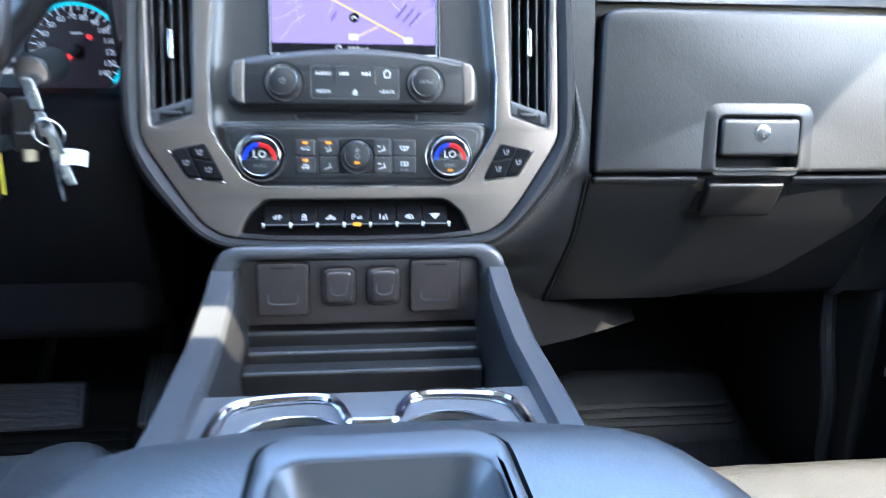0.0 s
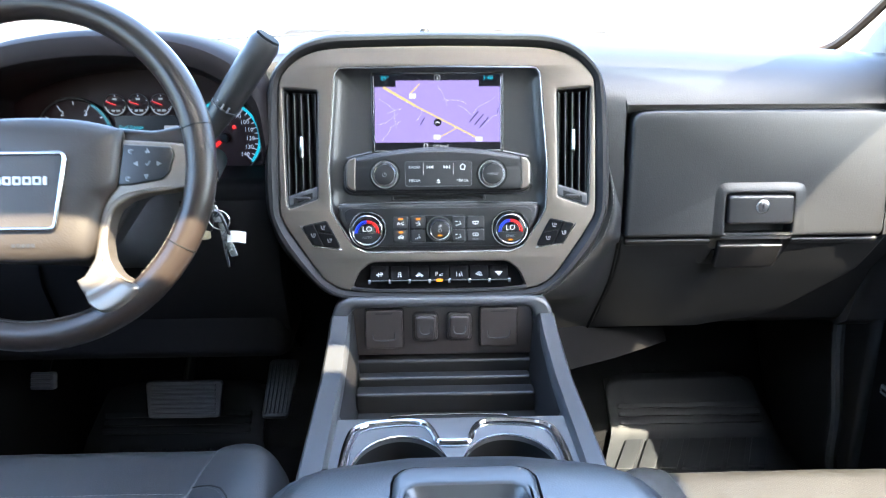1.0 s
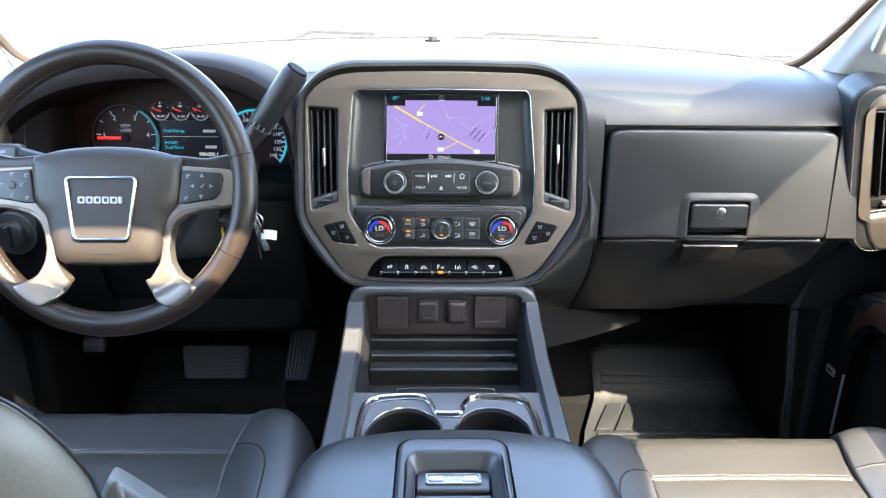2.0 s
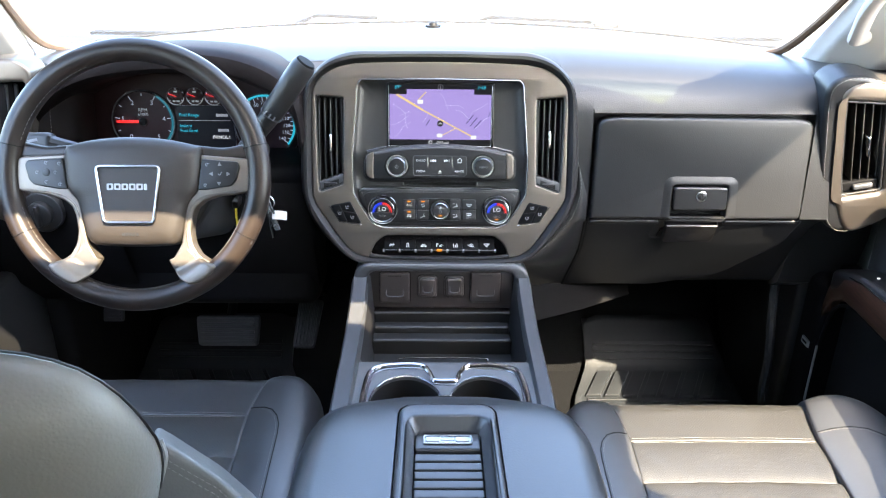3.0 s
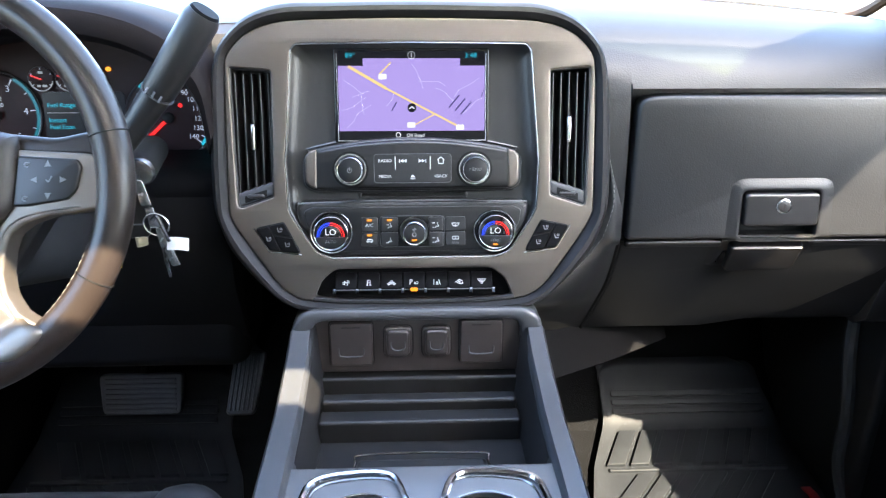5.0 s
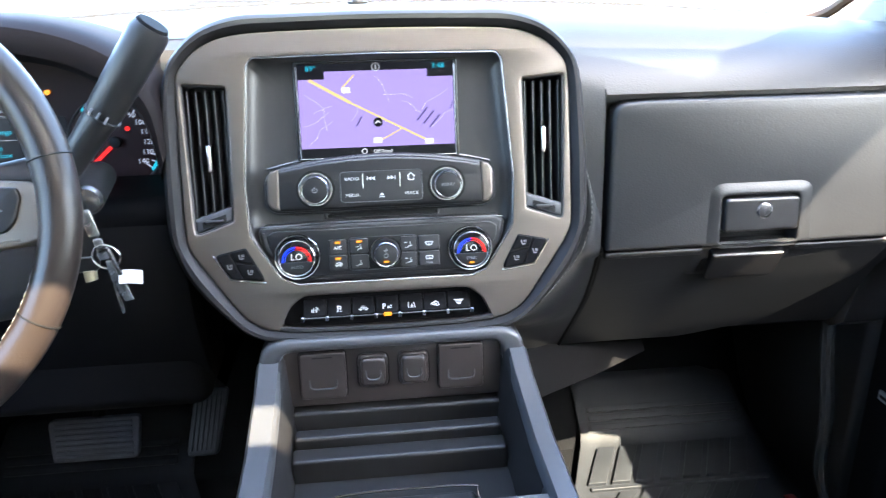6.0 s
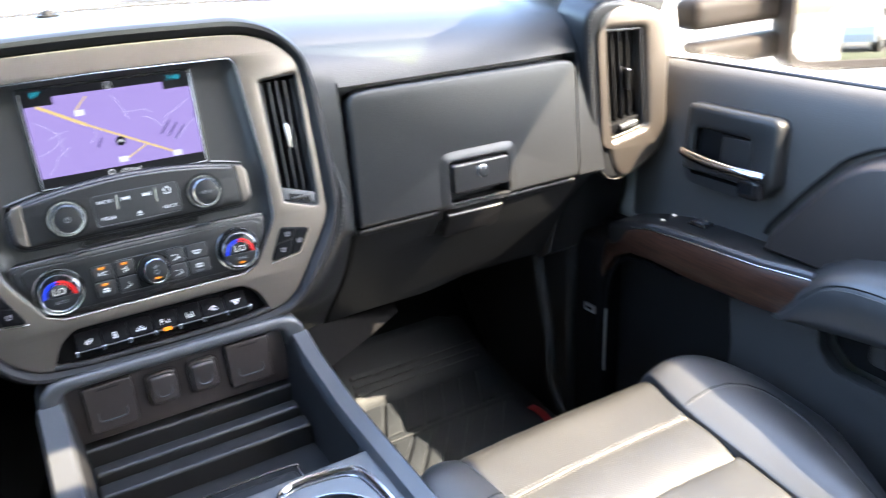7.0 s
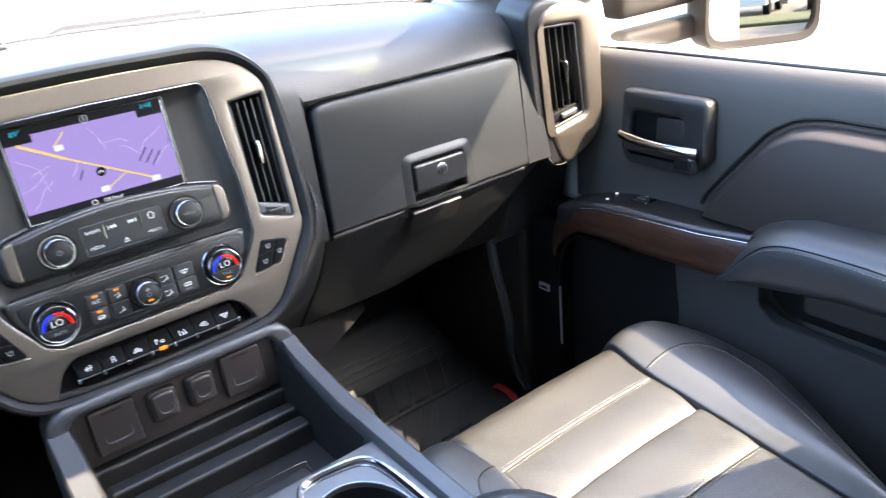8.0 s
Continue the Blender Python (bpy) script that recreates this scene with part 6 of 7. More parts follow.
embm = [(-0.0435, 0.0125), (0.0435, 0.0125), (0.0335, -0.0640), (-0.0335, -0.0640)]
emb = rpoly(embm, 0.007, 5)
part("emblem_frame", plate(offset(emb, -0.0015), 0.012, 0.0250, WM, 0.0016, [offset(emb, 0.0026)]), CHROME, wheel, "chrome emblem frame")
part("emblem_face", plate(emb, 0.012, 0.0216, WM), HUBSKIN, wheel)
for i in range(6):
    u, wd = -0.0245 + 0.0099 * i, 0.0084 if i < 5 else 0.0040
    if i == 5:
        u -= 0.0022
    part("emblem_bar", plate(rrect(u, -0.0155, wd, 0.0086, 0.0014, 2), 0.0214, 0.0230, WM, 0.0003, [rrect(u, -0.0155, wd - 0.0044, 0.0042, 0.0005, 2)] if i < 5 else []), EMBLEM, wheel, "small chrome block")
part("airbag_mark", join(*[bar(-0.0115 + 0.0048 * i, -0.0795, -0.0080 + 0.0048 * i, -0.0795, 0.0042, 0.0180, WM) for i in range(5)]), PLASTIC, wheel)
# spokes: a band from the rim round the thumb buttons and down beside the cover to a broad foot
SPOKE = [(0.0900, 0.0285), (0.1500, 0.0248), (0.1640, 0.0185), (0.1690, 0.0054), (0.1675, -0.0100), (0.1590, -0.0205), (0.1400, -0.0242), (0.1150, -0.0270), (0.0955, -0.0335), (0.0840, -0.0425), (0.0790, -0.0560), (0.0765, -0.0755), (0.0790, -0.0930), (0.0875, -0.1080), (0.0980, -0.1150), (0.1070, -0.1185), (0.1050, -0.1250), (0.0920, -0.1340), (0.0775, -0.1370), (0.0660, -0.1300), (0.0580, -0.1210), (0.0500, -0.1160), (0.0565, -0.1060), (0.0640, -0.0925), (0.0665, -0.0735), (0.0685, -0.0520), (0.0720, -0.0380), (0.0800, -0.0270), (0.0880, -0.0180), (0.0905, 0.0050)]
for s in (-1, 1):
    flip = (lambda q: q) if s > 0 else (lambda q: [(-x, y) for x, y in reversed(q)])
    sp = resample_xy(rpoly(SPOKE, [0.002, 0.008, 0.010, 0.012, 0.012, 0.010, 0.02, 0.02, 0.012, 0.012, 0.02, 0.02, 0.02, 0.012, 0.012, 0.004, 0.005, 0.010, 0.012, 0.012, 0.012, 0.003, 0.012, 0.02, 0.03, 0.03, 0.02, 0.02, 0.01, 0.01], 4), 150)
    bm = plate(flip(sp), -0.018, 0.0045, WORLD, 0.0032)
    bm.transform(WM)
    part("spoke", bm, SPOKEMETAL, wheel, "pewter spoke")

    def foot(a, b, s=s):
        """The foot's pad, round the wheel by a and outwards by b, lapping over the rim."""
        r = 0.1240 + (0.0480 - 0.0060 * abs(2 * a - 1) ** 3) * b
        lo_, hi_ = -68.5 + 6.0 * b ** 2, -53.0 + 6.5 * b ** 1.5
        ang = radians(lo_ + (hi_ - lo_) * a)
        f = max(0.0, min(1.0, (r - 0.134) / 0.020))
        rim_h = 0.0172 * math.sqrt(max(0.0, 1 - ((r - 0.1705) / 0.030) ** 2))
        w = 0.0048 + (rim_h + 0.0020 - 0.0048) * f * f * (3 - 2 * f)
        d = min(a, 1 - a) / 0.10
        w -= 0.0060 * (1 - math.sqrt(1 - (1 - d) ** 2)) if d < 1 else 0.0
        e = (1 - b) / 0.14
        w -= 0.0060 * (1 - math.sqrt(1 - (1 - e) ** 2)) if e < 1 else 0.0
        return WM @ Vector((s * r * math.cos(ang), r * math.sin(ang), w))
    part("spoke_foot", patch(foot if s > 0 else (lambda a, b: foot(1 - a, b)), 24, 24), SPOKEMETAL, wheel, "pewter foot lapping over the rim", angle=75)
    part("spoke_crease", tube([(s * x, y, 0.0040) for x, y in smooth_line_xy([(0.1420, -0.0195), (0.1150, -0.0228), (0.0920, -0.0290), (0.0795, -0.0400), (0.0740, -0.0560), (0.0715, -0.0755), (0.0740, -0.0960), (0.0840, -0.1140), (0.0960, -0.1240)])], 0.0011, 6, m=WM), SPOKEMETAL, wheel)
    pad_o = rpoly(flip([(0.0880, -0.0190), (0.1000, -0.0190), (0.1330, -0.0135), (0.1400, -0.0060), (0.1450, 0.0130), (0.1420, 0.0200), (0.0935, 0.0232)]), [0.002, 0.02, 0.008, 0.01, 0.008, 0.004, 0.002], 4)
    pad = part("button_pad", plate(pad_o, -0.002, 0.0078, WM, 0.002), BUTTON, wheel, "black thumb buttons")
    if s > 0:
        spots = [(0.118, 0.0165, "u"), (0.106, 0.0030, "l"), (0.118, 0.0030, "c"), (0.130, 0.0030, "r"), (0.117, -0.0105, "d"), (0.1010, 0.0155, "b"), (0.0985, -0.0125, "b")]
    else:
        spots = [(-0.116, 0.0165, "b"), (-0.1285, 0.0035, "b"), (-0.1035, 0.0035, "b"), (-0.116, -0.0095, "b"), (-0.0985, 0.0155, "b"), (-0.0975, -0.0125, "b")]
        part("set_button", knob(-0.116, 0.0035, 0.0070, 0.0090, 0.0052, WM, 0.001, 20), PLASTIC, pad)
    for u, v, kind in spots:
        q = 0.0026
        shapes = {"u": [(u - q, v - q), (u + q, v - q), (u, v + q)], "d": [(u - q, v + q), (u, v - q), (u + q, v + q)], "l": [(u + q, v - q), (u + q, v + q), (u - q, v)], "r": [(u - q, v - q), (u + q, v), (u - q, v + q)]}
        if kind in shapes:
            part("icon", plate(shapes[kind], 0.0078, 0.0082, WM), ICON, pad)
        elif kind == "c":
            part("icon", join(bar(u - 0.002, v, u, v - 0.002, 0.001, 0.0079, WM), bar(u, v - 0.002, u + 0.003, v + 0.0028, 0.001, 0.00796, WM)), ICON, pad)
        else:
            part("icon", join(annulus(u, v, 0.0014, 0.0024, 0.0078, 0.0082, WM, 20, 300, 14), bar(u, v, u + 0.0026, v + 0.0018, 0.0009, 0.0083, WM)), ICON, pad)
    part("spoke_shoulder", plate(rpoly([(s * 0.075, 0.043), (s * 0.120, 0.0385), (s * 0.158, 0.046), (s * 0.166, 0.020), (s * 0.080, 0.024)], [0.004, 0.05, 0.004, 0.004, 0.004], 5), -0.03, 0.0, WM, 0.006), RIMSKIN, wheel, "leather shoulder of the spoke")
part("spoke_backing", plate(rpoly([(-0.155, 0.010), (0.155, 0.010), (0.10, -0.030), (0.068, -0.08), (-0.068, -0.08), (-0.10, -0.030)], 0.02, 4), -0.045, -0.019, WM, 0.006), PLASTIC, wheel)
# column behind the wheel
colm = thing("steering_column", tuple(WM @ Vector((0, -0.03, -0.10))), "dark plastic steering column shroud with stalk", "steering column")
part("shroud", rbox((-0.062, -0.095, -0.40), (0.062, 0.035, -0.04), 0.03, 4, WM), PLASTIC, colm)
part("turn_stalk", tube([(-0.05, 0.010, -0.085), (-0.10, 0.036, -0.085), (-0.150, 0.049, -0.080)], [0.010, 0.010, 0.011], 10, m=WM), PLASTIC, colm)
part("stalk_end", rbox((-0.196, 0.037, -0.093), (-0.146, 0.064, -0.070), 0.008, 2, WM), PLASTIC, colm)
part("stalk_mark", join(bar(-0.128, 0.043, -0.120, 0.041, 0.003, -0.0735, WM), bar(-0.180, 0.050, -0.166, 0.053, 0.004, -0.0696, WM)), ICON, colm)

# round light switch left of the column
HS = frame_of((-0.683, 0.980, 0.732), (1, 0, 0), (0, -0.03, 1))
hsw = thing("headlight_switch", (-0.683, 0.985, 0.732), "round black headlight switch with a thin satin ring", "switch")
part("bezel", knob(0, 0, -0.012, 0.006, 0.036, HS, 0.003, 40), PLASTIC, hsw)
part("ring", tube([(0.0345 * math.cos(2 * math.pi * i / 48), 0.0345 * math.sin(2 * math.pi * i / 48), 0.0052) for i in range(48)], 0.0013, 6, closed=True, m=HS), SATIN, hsw, "thin satin ring")
part("dial", knob(0, 0, 0.004, 0.018, 0.022, HS, 0.004, 32), PLASTIC, hsw)
part("dial_grip", rbox((-0.004, -0.019, 0.014), (0.004, 0.019, 0.026), 0.003, 3, HS), PLASTIC, hsw)

# gear lever on the column
lev = thing("gear_lever", (-0.33, 0.93, 0.83), "dark column gear lever with a fat ribbed grip", "gear lever")
a, b, c2 = Vector((-0.338, 0.945, 0.832)), Vector((-0.268, 0.935, 0.917)), Vector((-0.208, 0.928, 0.999))
part("stem", tube([a, a.lerp(b, 0.6), b], [0.012, 0.0145, 0.0165], 14), PLASTIC, lev)
part("grip", tube([b, b.lerp(c2, 0.05), b.lerp(c2, 0.5), b.lerp(c2, 0.93), b.lerp(c2, 1.0)], [0.0165, 0.0178, 0.0188, 0.0192, 0.0165], 20), PLASTIC, lev)
part("end_cap", tube([c2, c2 + (c2 - b).normalized() * 0.003], [0.0160, 0.0145], 20), DARK, lev)
way = (c2 - b).normalized()
across_ = way.cross(Vector((0, 1, 0))).normalized()
part("lever_marks", join(*[rbox((-0.0012, -0.0040, 0.0), (0.0012, 0.0040, 0.0008), 0.0003, 1, frame_of(b.lerp(c2, 0.02) + across_ * q - Vector((0, 0.0188, 0)), across_, way)) for q in (-0.008, 0.0, 0.008)]), ICON, lev)
part("collar", tube([b.lerp(c2, -0.02), b.lerp(c2, 0.0)], [0.0180, 0.0186], 20), SATIN, lev)

# ignition keys with a fob and a paper tag
keys = thing("key_ring", (-0.29, 0.935, 0.73), "steel keys, black fob and white paper tag in the ignition", "keys")
part("ignition_lock", tube([(-0.312, 1.03, 0.832), (-0.305, 0.955, 0.826)], 0.017, 18), PLASTIC, keys)
part("lock_face", tube([(-0.305, 0.956, 0.826), (-0.3045, 0.950, 0.8255)], [0.0165, 0.0140], 18), DULLCHROME, keys)
KEYM = frame_of((-0.300, 0.935, 0.806), (1, 0.25, 0.0), (-0.22, 0.05, 1))
part("key_head", plate(rpoly([(-0.0055, -0.014), (0.0065, -0.014), (0.0055, 0.016), (-0.0050, 0.016)], 0.003, 3), -0.003, 0.003, KEYM, 0.001, back=True), METAL, keys)
part("key_shank", plate(rpoly([(-0.004, -0.040), (0.0075, -0.040), (0.0065, -0.016), (-0.003, -0.016)], 0.002, 3), -0.002, 0.002, KEYM, 0.0008, back=True), DULLCHROME, keys)
part("ring", tube([KEYM @ Vector((0.004 + 0.013 * math.cos(2 * math.pi * i / 24), -0.036 + 0.013 * math.sin(2 * math.pi * i / 24), 0.004)) for i in range(24)], 0.0012, 6, closed=True), METAL, keys)
for u, v, w_, l, turn in ((0.006, -0.0520, 0.0105, 0.024, -4), (0.0085, -0.0760, 0.0100, 0.022, 6)):
    KK = KEYM @ Matrix.Translation((u, v, 0.004)) @ Matrix.Rotation(radians(turn), 4, "Z")
    part("key", plate(rpoly([(-w_ / 2, -l / 2), (w_ / 2, -l / 2), (w_ / 2, l / 2), (-w_ / 2, l / 2)], 0.002, 3), -0.0014, 0.0014, KK, 0.0006, back=True), METAL, keys)
part("key_blade", tube([(-0.2835, 0.932, 0.752), (-0.2825, 0.932, 0.730), (-0.2805, 0.933, 0.706)], [0.0032, 0.0030, 0.0020], 6, flat=0.5), DULLCHROME, keys)
part("tag_wire", tube(smooth_line([(-0.292, 0.931, 0.776), (-0.284, 0.927, 0.782), (-0.279, 0.926, 0.768), (-0.275, 0.928, 0.752)], 5), 0.0022, 6), DULLCHROME, keys)
fob = part("key_fob", rbox((-0.0125, -0.026, -0.006), (0.0125, 0.026, 0.006), 0.005, 3, frame_of((-0.3095, 0.940, 0.779), (1, 0.2, 0.0), (0.06, 0.05, 1))), BUTTON, keys, "black remote fob")
part("fob_mark", rbox((-0.3170, 0.9315, 0.770), (-0.3030, 0.9335, 0.7715), 0.0004, 1), ICON, fob)
part("brass_tag", tube([(-0.308, 0.936, 0.7555), (-0.308, 0.936, 0.744)], [0.0075, 0.0068], 14, flat=0.5), BRASS, keys, "pale brass disc")
TAGM = frame_of((-0.2665, 0.930, 0.7475), (1, 0.1, -0.10), (0.1, 0.1, 1))
tag_bm = loft([[TAGM @ Vector((-0.012 + 0.024 * i / 8, y + 0.0016 * math.sin(i / 8 * 3.0), 0.0025 * math.sin(i / 8 * 2.6))) for i in range(9)] for y in (-0.0075, 0.0, 0.0075)], closed=False)
part("paper_tag", tag_bm, WHITE, keys, "white paper tag")
# yellow pull strap under the column
strap = thing("column_strap", (-0.345, 0.96, 0.70), "short yellow plastic strip under the steering column", "strap")
part("strip", rbox((-0.3470, 0.955, 0.708), (-0.3430, 0.957, 0.752), 0.0008, 2), YELLOW, strap)
part("clip", rbox((-0.3500, 0.953, 0.750), (-0.3400, 0.985, 0.764), 0.003, 2), PLASTIC, strap)

# light sensor on the dash top
sens = thing("light_sensor", (-0.013, 1.415, 0.988), "small black domed light sensor on the dash", "sensor")
part("dome", knob(-0.013, 1.415, 0.984, 0.999, 0.011, WORLD, 0.005, 20, 0.009), SEAL, sens)
part("collar", annulus(-0.013, 1.415, 0.009, 0.016, 0.984, 0.992, WORLD), SEAL, sens)

# ---- gauges ----
GM = frame_of((0, 1.15, 0.84), (1, 0, 0), (0, 0.12, 1))
clus = thing("instrument_cluster", (-0.46, 1.16, 0.78), "lit instrument cluster with red needles and cyan rings", "instrument cluster")
part("cluster_face", plate(rpoly([(-0.66, -0.05), (-0.268, -0.05), (-0.262, 0.06), (-0.34, 0.13), (-0.58, 0.13), (-0.66, 0.09)], 0.03, 4), -0.02, -0.006, GM), CLUSTER, clus)


def gauge(cx, cy, r, a0, a1, nums, needle, start_ring, ring_mat, far=0.66, size=0.26):
    g = part("gauge", plate(circle(cx, cy, r, 40), -0.006, -0.002, GM, 0.001), CLUSTER, clus, "round dial with lit figures")
    part("ring", annulus(cx, cy, r * 0.950, r * 1.02, -0.002, 0.0, GM, start_ring[0], start_ring[1], 40), ring_mat, g)
    part("bezel", tube([(cx + r * 1.05 * math.cos(2 * math.pi * i / 48), cy + r * 1.05 * math.sin(2 * math.pi * i / 48), -0.001) for i in range(48)], r * 0.025, 6, closed=True, m=GM), SATIN, g)
    ticks, k = [], len(nums) - 1
    for i in range(k * 2 + 1):
        a = radians(a0 + (a1 - a0) * i / (k * 2))
        q = 0.80 if i % 2 == 0 else 0.86
        ticks.append(bar(cx + r * q * math.cos(a), cy + r * q * math.sin(a), cx + r * 0.95 * math.cos(a), cy + r * 0.95 * math.sin(a), 0.0013, -0.002, GM))
    tagged(part("ticks", join(*ticks), G_FIGURE, g), kind="stuff")
    for i, n in enumerate(nums):
        if n:
            a = radians(a0 + (a1 - a0) * i / k)
            part("lettering", word(n, cx + r * far * math.cos(a), cy + r * far * math.sin(a), r * size, -0.0018, GM), G_FIGURE, g)
    a = radians(needle)
    part("needle", bar(cx - r * 0.1 * math.cos(a), cy - r * 0.1 * math.sin(a), cx + r * 0.9 * math.cos(a), cy + r * 0.9 * math.sin(a), r * 0.09, 0.0, GM, 0.001), G_RED, g)
    return g


g1 = gauge(-0.553, 0.0075, 0.055, 228, -48, ["0", "1", "2", "3", "4", "5"], 180, (-60, 60), G_RING, 0.70, 0.22)
part("lettering", word("RPM", -0.553, 0.0285, 0.009, -0.0018, GM), G_DIM, g1)
part("lettering", word("x1000", -0.553, 0.0205, 0.008, -0.0018, GM), G_DIM, g1)
g2 = gauge(-0.3265, 0.003, 0.055, 228, -40, [str(10 * i) for i in range(15)], 222, (-42, 132), G_CYAN, 0.72, 0.17)
part("hub", knob(-0.3265, 0.003, -0.001, 0.006, 0.0075, GM, 0.002, 20), SEAL, g2)
part("warning_lamp", plate(circle(-0.311, 0.0195, 0.0030, 14), -0.0018, -0.0012, GM), G_RED, g2)
part("unit_bar", bar(-0.332, 0.0235, -0.319, 0.0235, 0.0026, -0.0016, GM), G_DIM, g2)
part("hub", knob(-0.553, 0.0075, -0.001, 0.006, 0.0075, GM, 0.002, 20), SEAL, g1)
for u in (-0.4895, -0.4545, -0.4200):
    sg = gauge(u, 0.0545, 0.0155, 215, -35, ["", "", ""], 160, (190, 350), G_DIM)
    part("scale_bar", join(bar(u - 0.006, 0.0455, u - 0.001, 0.0455, 0.0032, -0.0012, GM), bar(u + 0.001, 0.0455, u + 0.007, 0.0455, 0.0032, -0.0012, GM), bar(u - 0.003, 0.0630, u + 0.003, 0.0630, 0.0030, -0.0012, GM)), G_DIM, sg)
part("warning_lamp", plate(circle(-0.4015, 0.067, 0.0030, 12), -0.006, -0.0012, GM), G_ORANGE, clus)
info = part("info_display", plate(rrect(-0.438, -0.005, 0.108, 0.085, 0.006, 4), -0.006, -0.0035, GM), G_SCREEN, clus)
part("lettering", word("Fuel Range", -0.487, 0.020, 0.0085, -0.003, GM, "LEFT"), G_CYAN, info)
part("lettering", word("Instant", -0.487, 0.000, 0.0085, -0.003, GM, "LEFT"), G_CYAN, info)
part("lettering", word("Fuel Econ", -0.487, -0.009, 0.0085, -0.003, GM, "LEFT"), G_CYAN, info)
for u, v in ((-0.418, 0.020), (-0.416, -0.008)):
    part("value_bar", bar(u, v, -0.396, v, 0.005, -0.003, GM), G_DIM, info)
part("rule", bar(-0.488, 0.010, -0.392, 0.010, 0.0008, -0.003, GM), G_DIM, info)
part("lettering", word("PRNDL1", -0.410, -0.0215, 0.0095, -0.003, GM), G_WHITE, info)

# ---- pedals and mats ----
bk = thing("brake_pedal", (-0.48, 1.32, 0.2), "black ribbed rubber brake pedal", "pedal", "pedals")
BM = frame_of((-0.485, 1.296, 0.315), (1, 0, 0), (0, 0.35, 0.94))
part("pad", plate(rpoly([(-0.068, -0.035), (0.068, -0.035), (0.074, 0.036), (-0.074, 0.036)], 0.010, 4), -0.015, 0.0, BM, 0.004), PEDAL, bk)
for i in range(7):
    part("rib", rbox((-0.062, -0.0275 + 0.009 * i - 0.0028, -0.002), (0.062, -0.0275 + 0.009 * i + 0.0028, 0.004), 0.0015, 1, BM), PEDAL, bk)
part("arm", tube([BM @ Vector((0.0, 0.01, -0.012)), (-0.47, 1.38, 0.42), (-0.47, 1.50, 0.56), (-0.47, 1.72, 0.60)], 0.011, 8), SEAL, bk)
gs = thing("accelerator_pedal", (-0.31, 1.38, 0.12), "black ribbed rubber accelerator pedal", "pedal", "pedals")
AM = frame_of((-0.300, 1.285, 0.335), (1, 0.0, 0.0), (0.12, 0.55, 0.85))
part("pad", plate(rpoly([(-0.026, -0.050), (0.024, -0.050), (0.030, 0.062), (-0.026, 0.062)], 0.010, 4), -0.012, 0.0, AM, 0.004), PLASTIC, gs)
for i in range(6):
    u = -0.019 + 0.0076 * i
    part("rib", rbox((u - 0.0018, -0.042, -0.002), (u + 0.0018, 0.054, 0.003), 0.0012, 1, AM), PLASTIC, gs)
part("arm", tube([AM @ Vector((0, 0.05, -0.01)), (-0.30, 1.45, 0.44), (-0.30, 1.72, 0.5)], 0.010, 8), SEAL, gs)


pk = thing("parking_brake_pedal", (-0.79, 1.25, 0.38), "small black ribbed parking brake pedal", "pedal", "pedals")
PKM = frame_of((-0.725, 1.25, 0.383), (1, 0, 0), (0, 0.35, 0.94))
part("pad", plate(rrect(0, 0, 0.050, 0.032, 0.006, 4), -0.012, 0.0, PKM, 0.003), PEDAL, pk)
for i in range(4):
    part("rib", rbox((-0.020, -0.0105 + 0.007 * i - 0.002, -0.002), (0.020, -0.0105 + 0.007 * i + 0.002, 0.003), 0.001, 1, PKM), PEDAL, pk)
part("arm", tube([PKM @ Vector((0, 0, -0.010)), (-0.725, 1.34, 0.46), (-0.725, 1.66, 0.56)], 0.009, 8), SEAL, pk)

MAT_PATH = [(0.82, 0.123), (1.15, 0.128), (1.28, 0.137), (1.385, 0.147), (1.405, 0.158), (1.487, 0.234), (1.495, 0.240), (1.507, 0.243)]


def mat_z(y):
    for (y0, z0), (y1, z1) in zip(MAT_PATH, MAT_PATH[1:]):
        if y <= y1:
            return z0 + (z1 - z0) * (y - y0) / (y1 - y0)
    return MAT_PATH[-1][1]


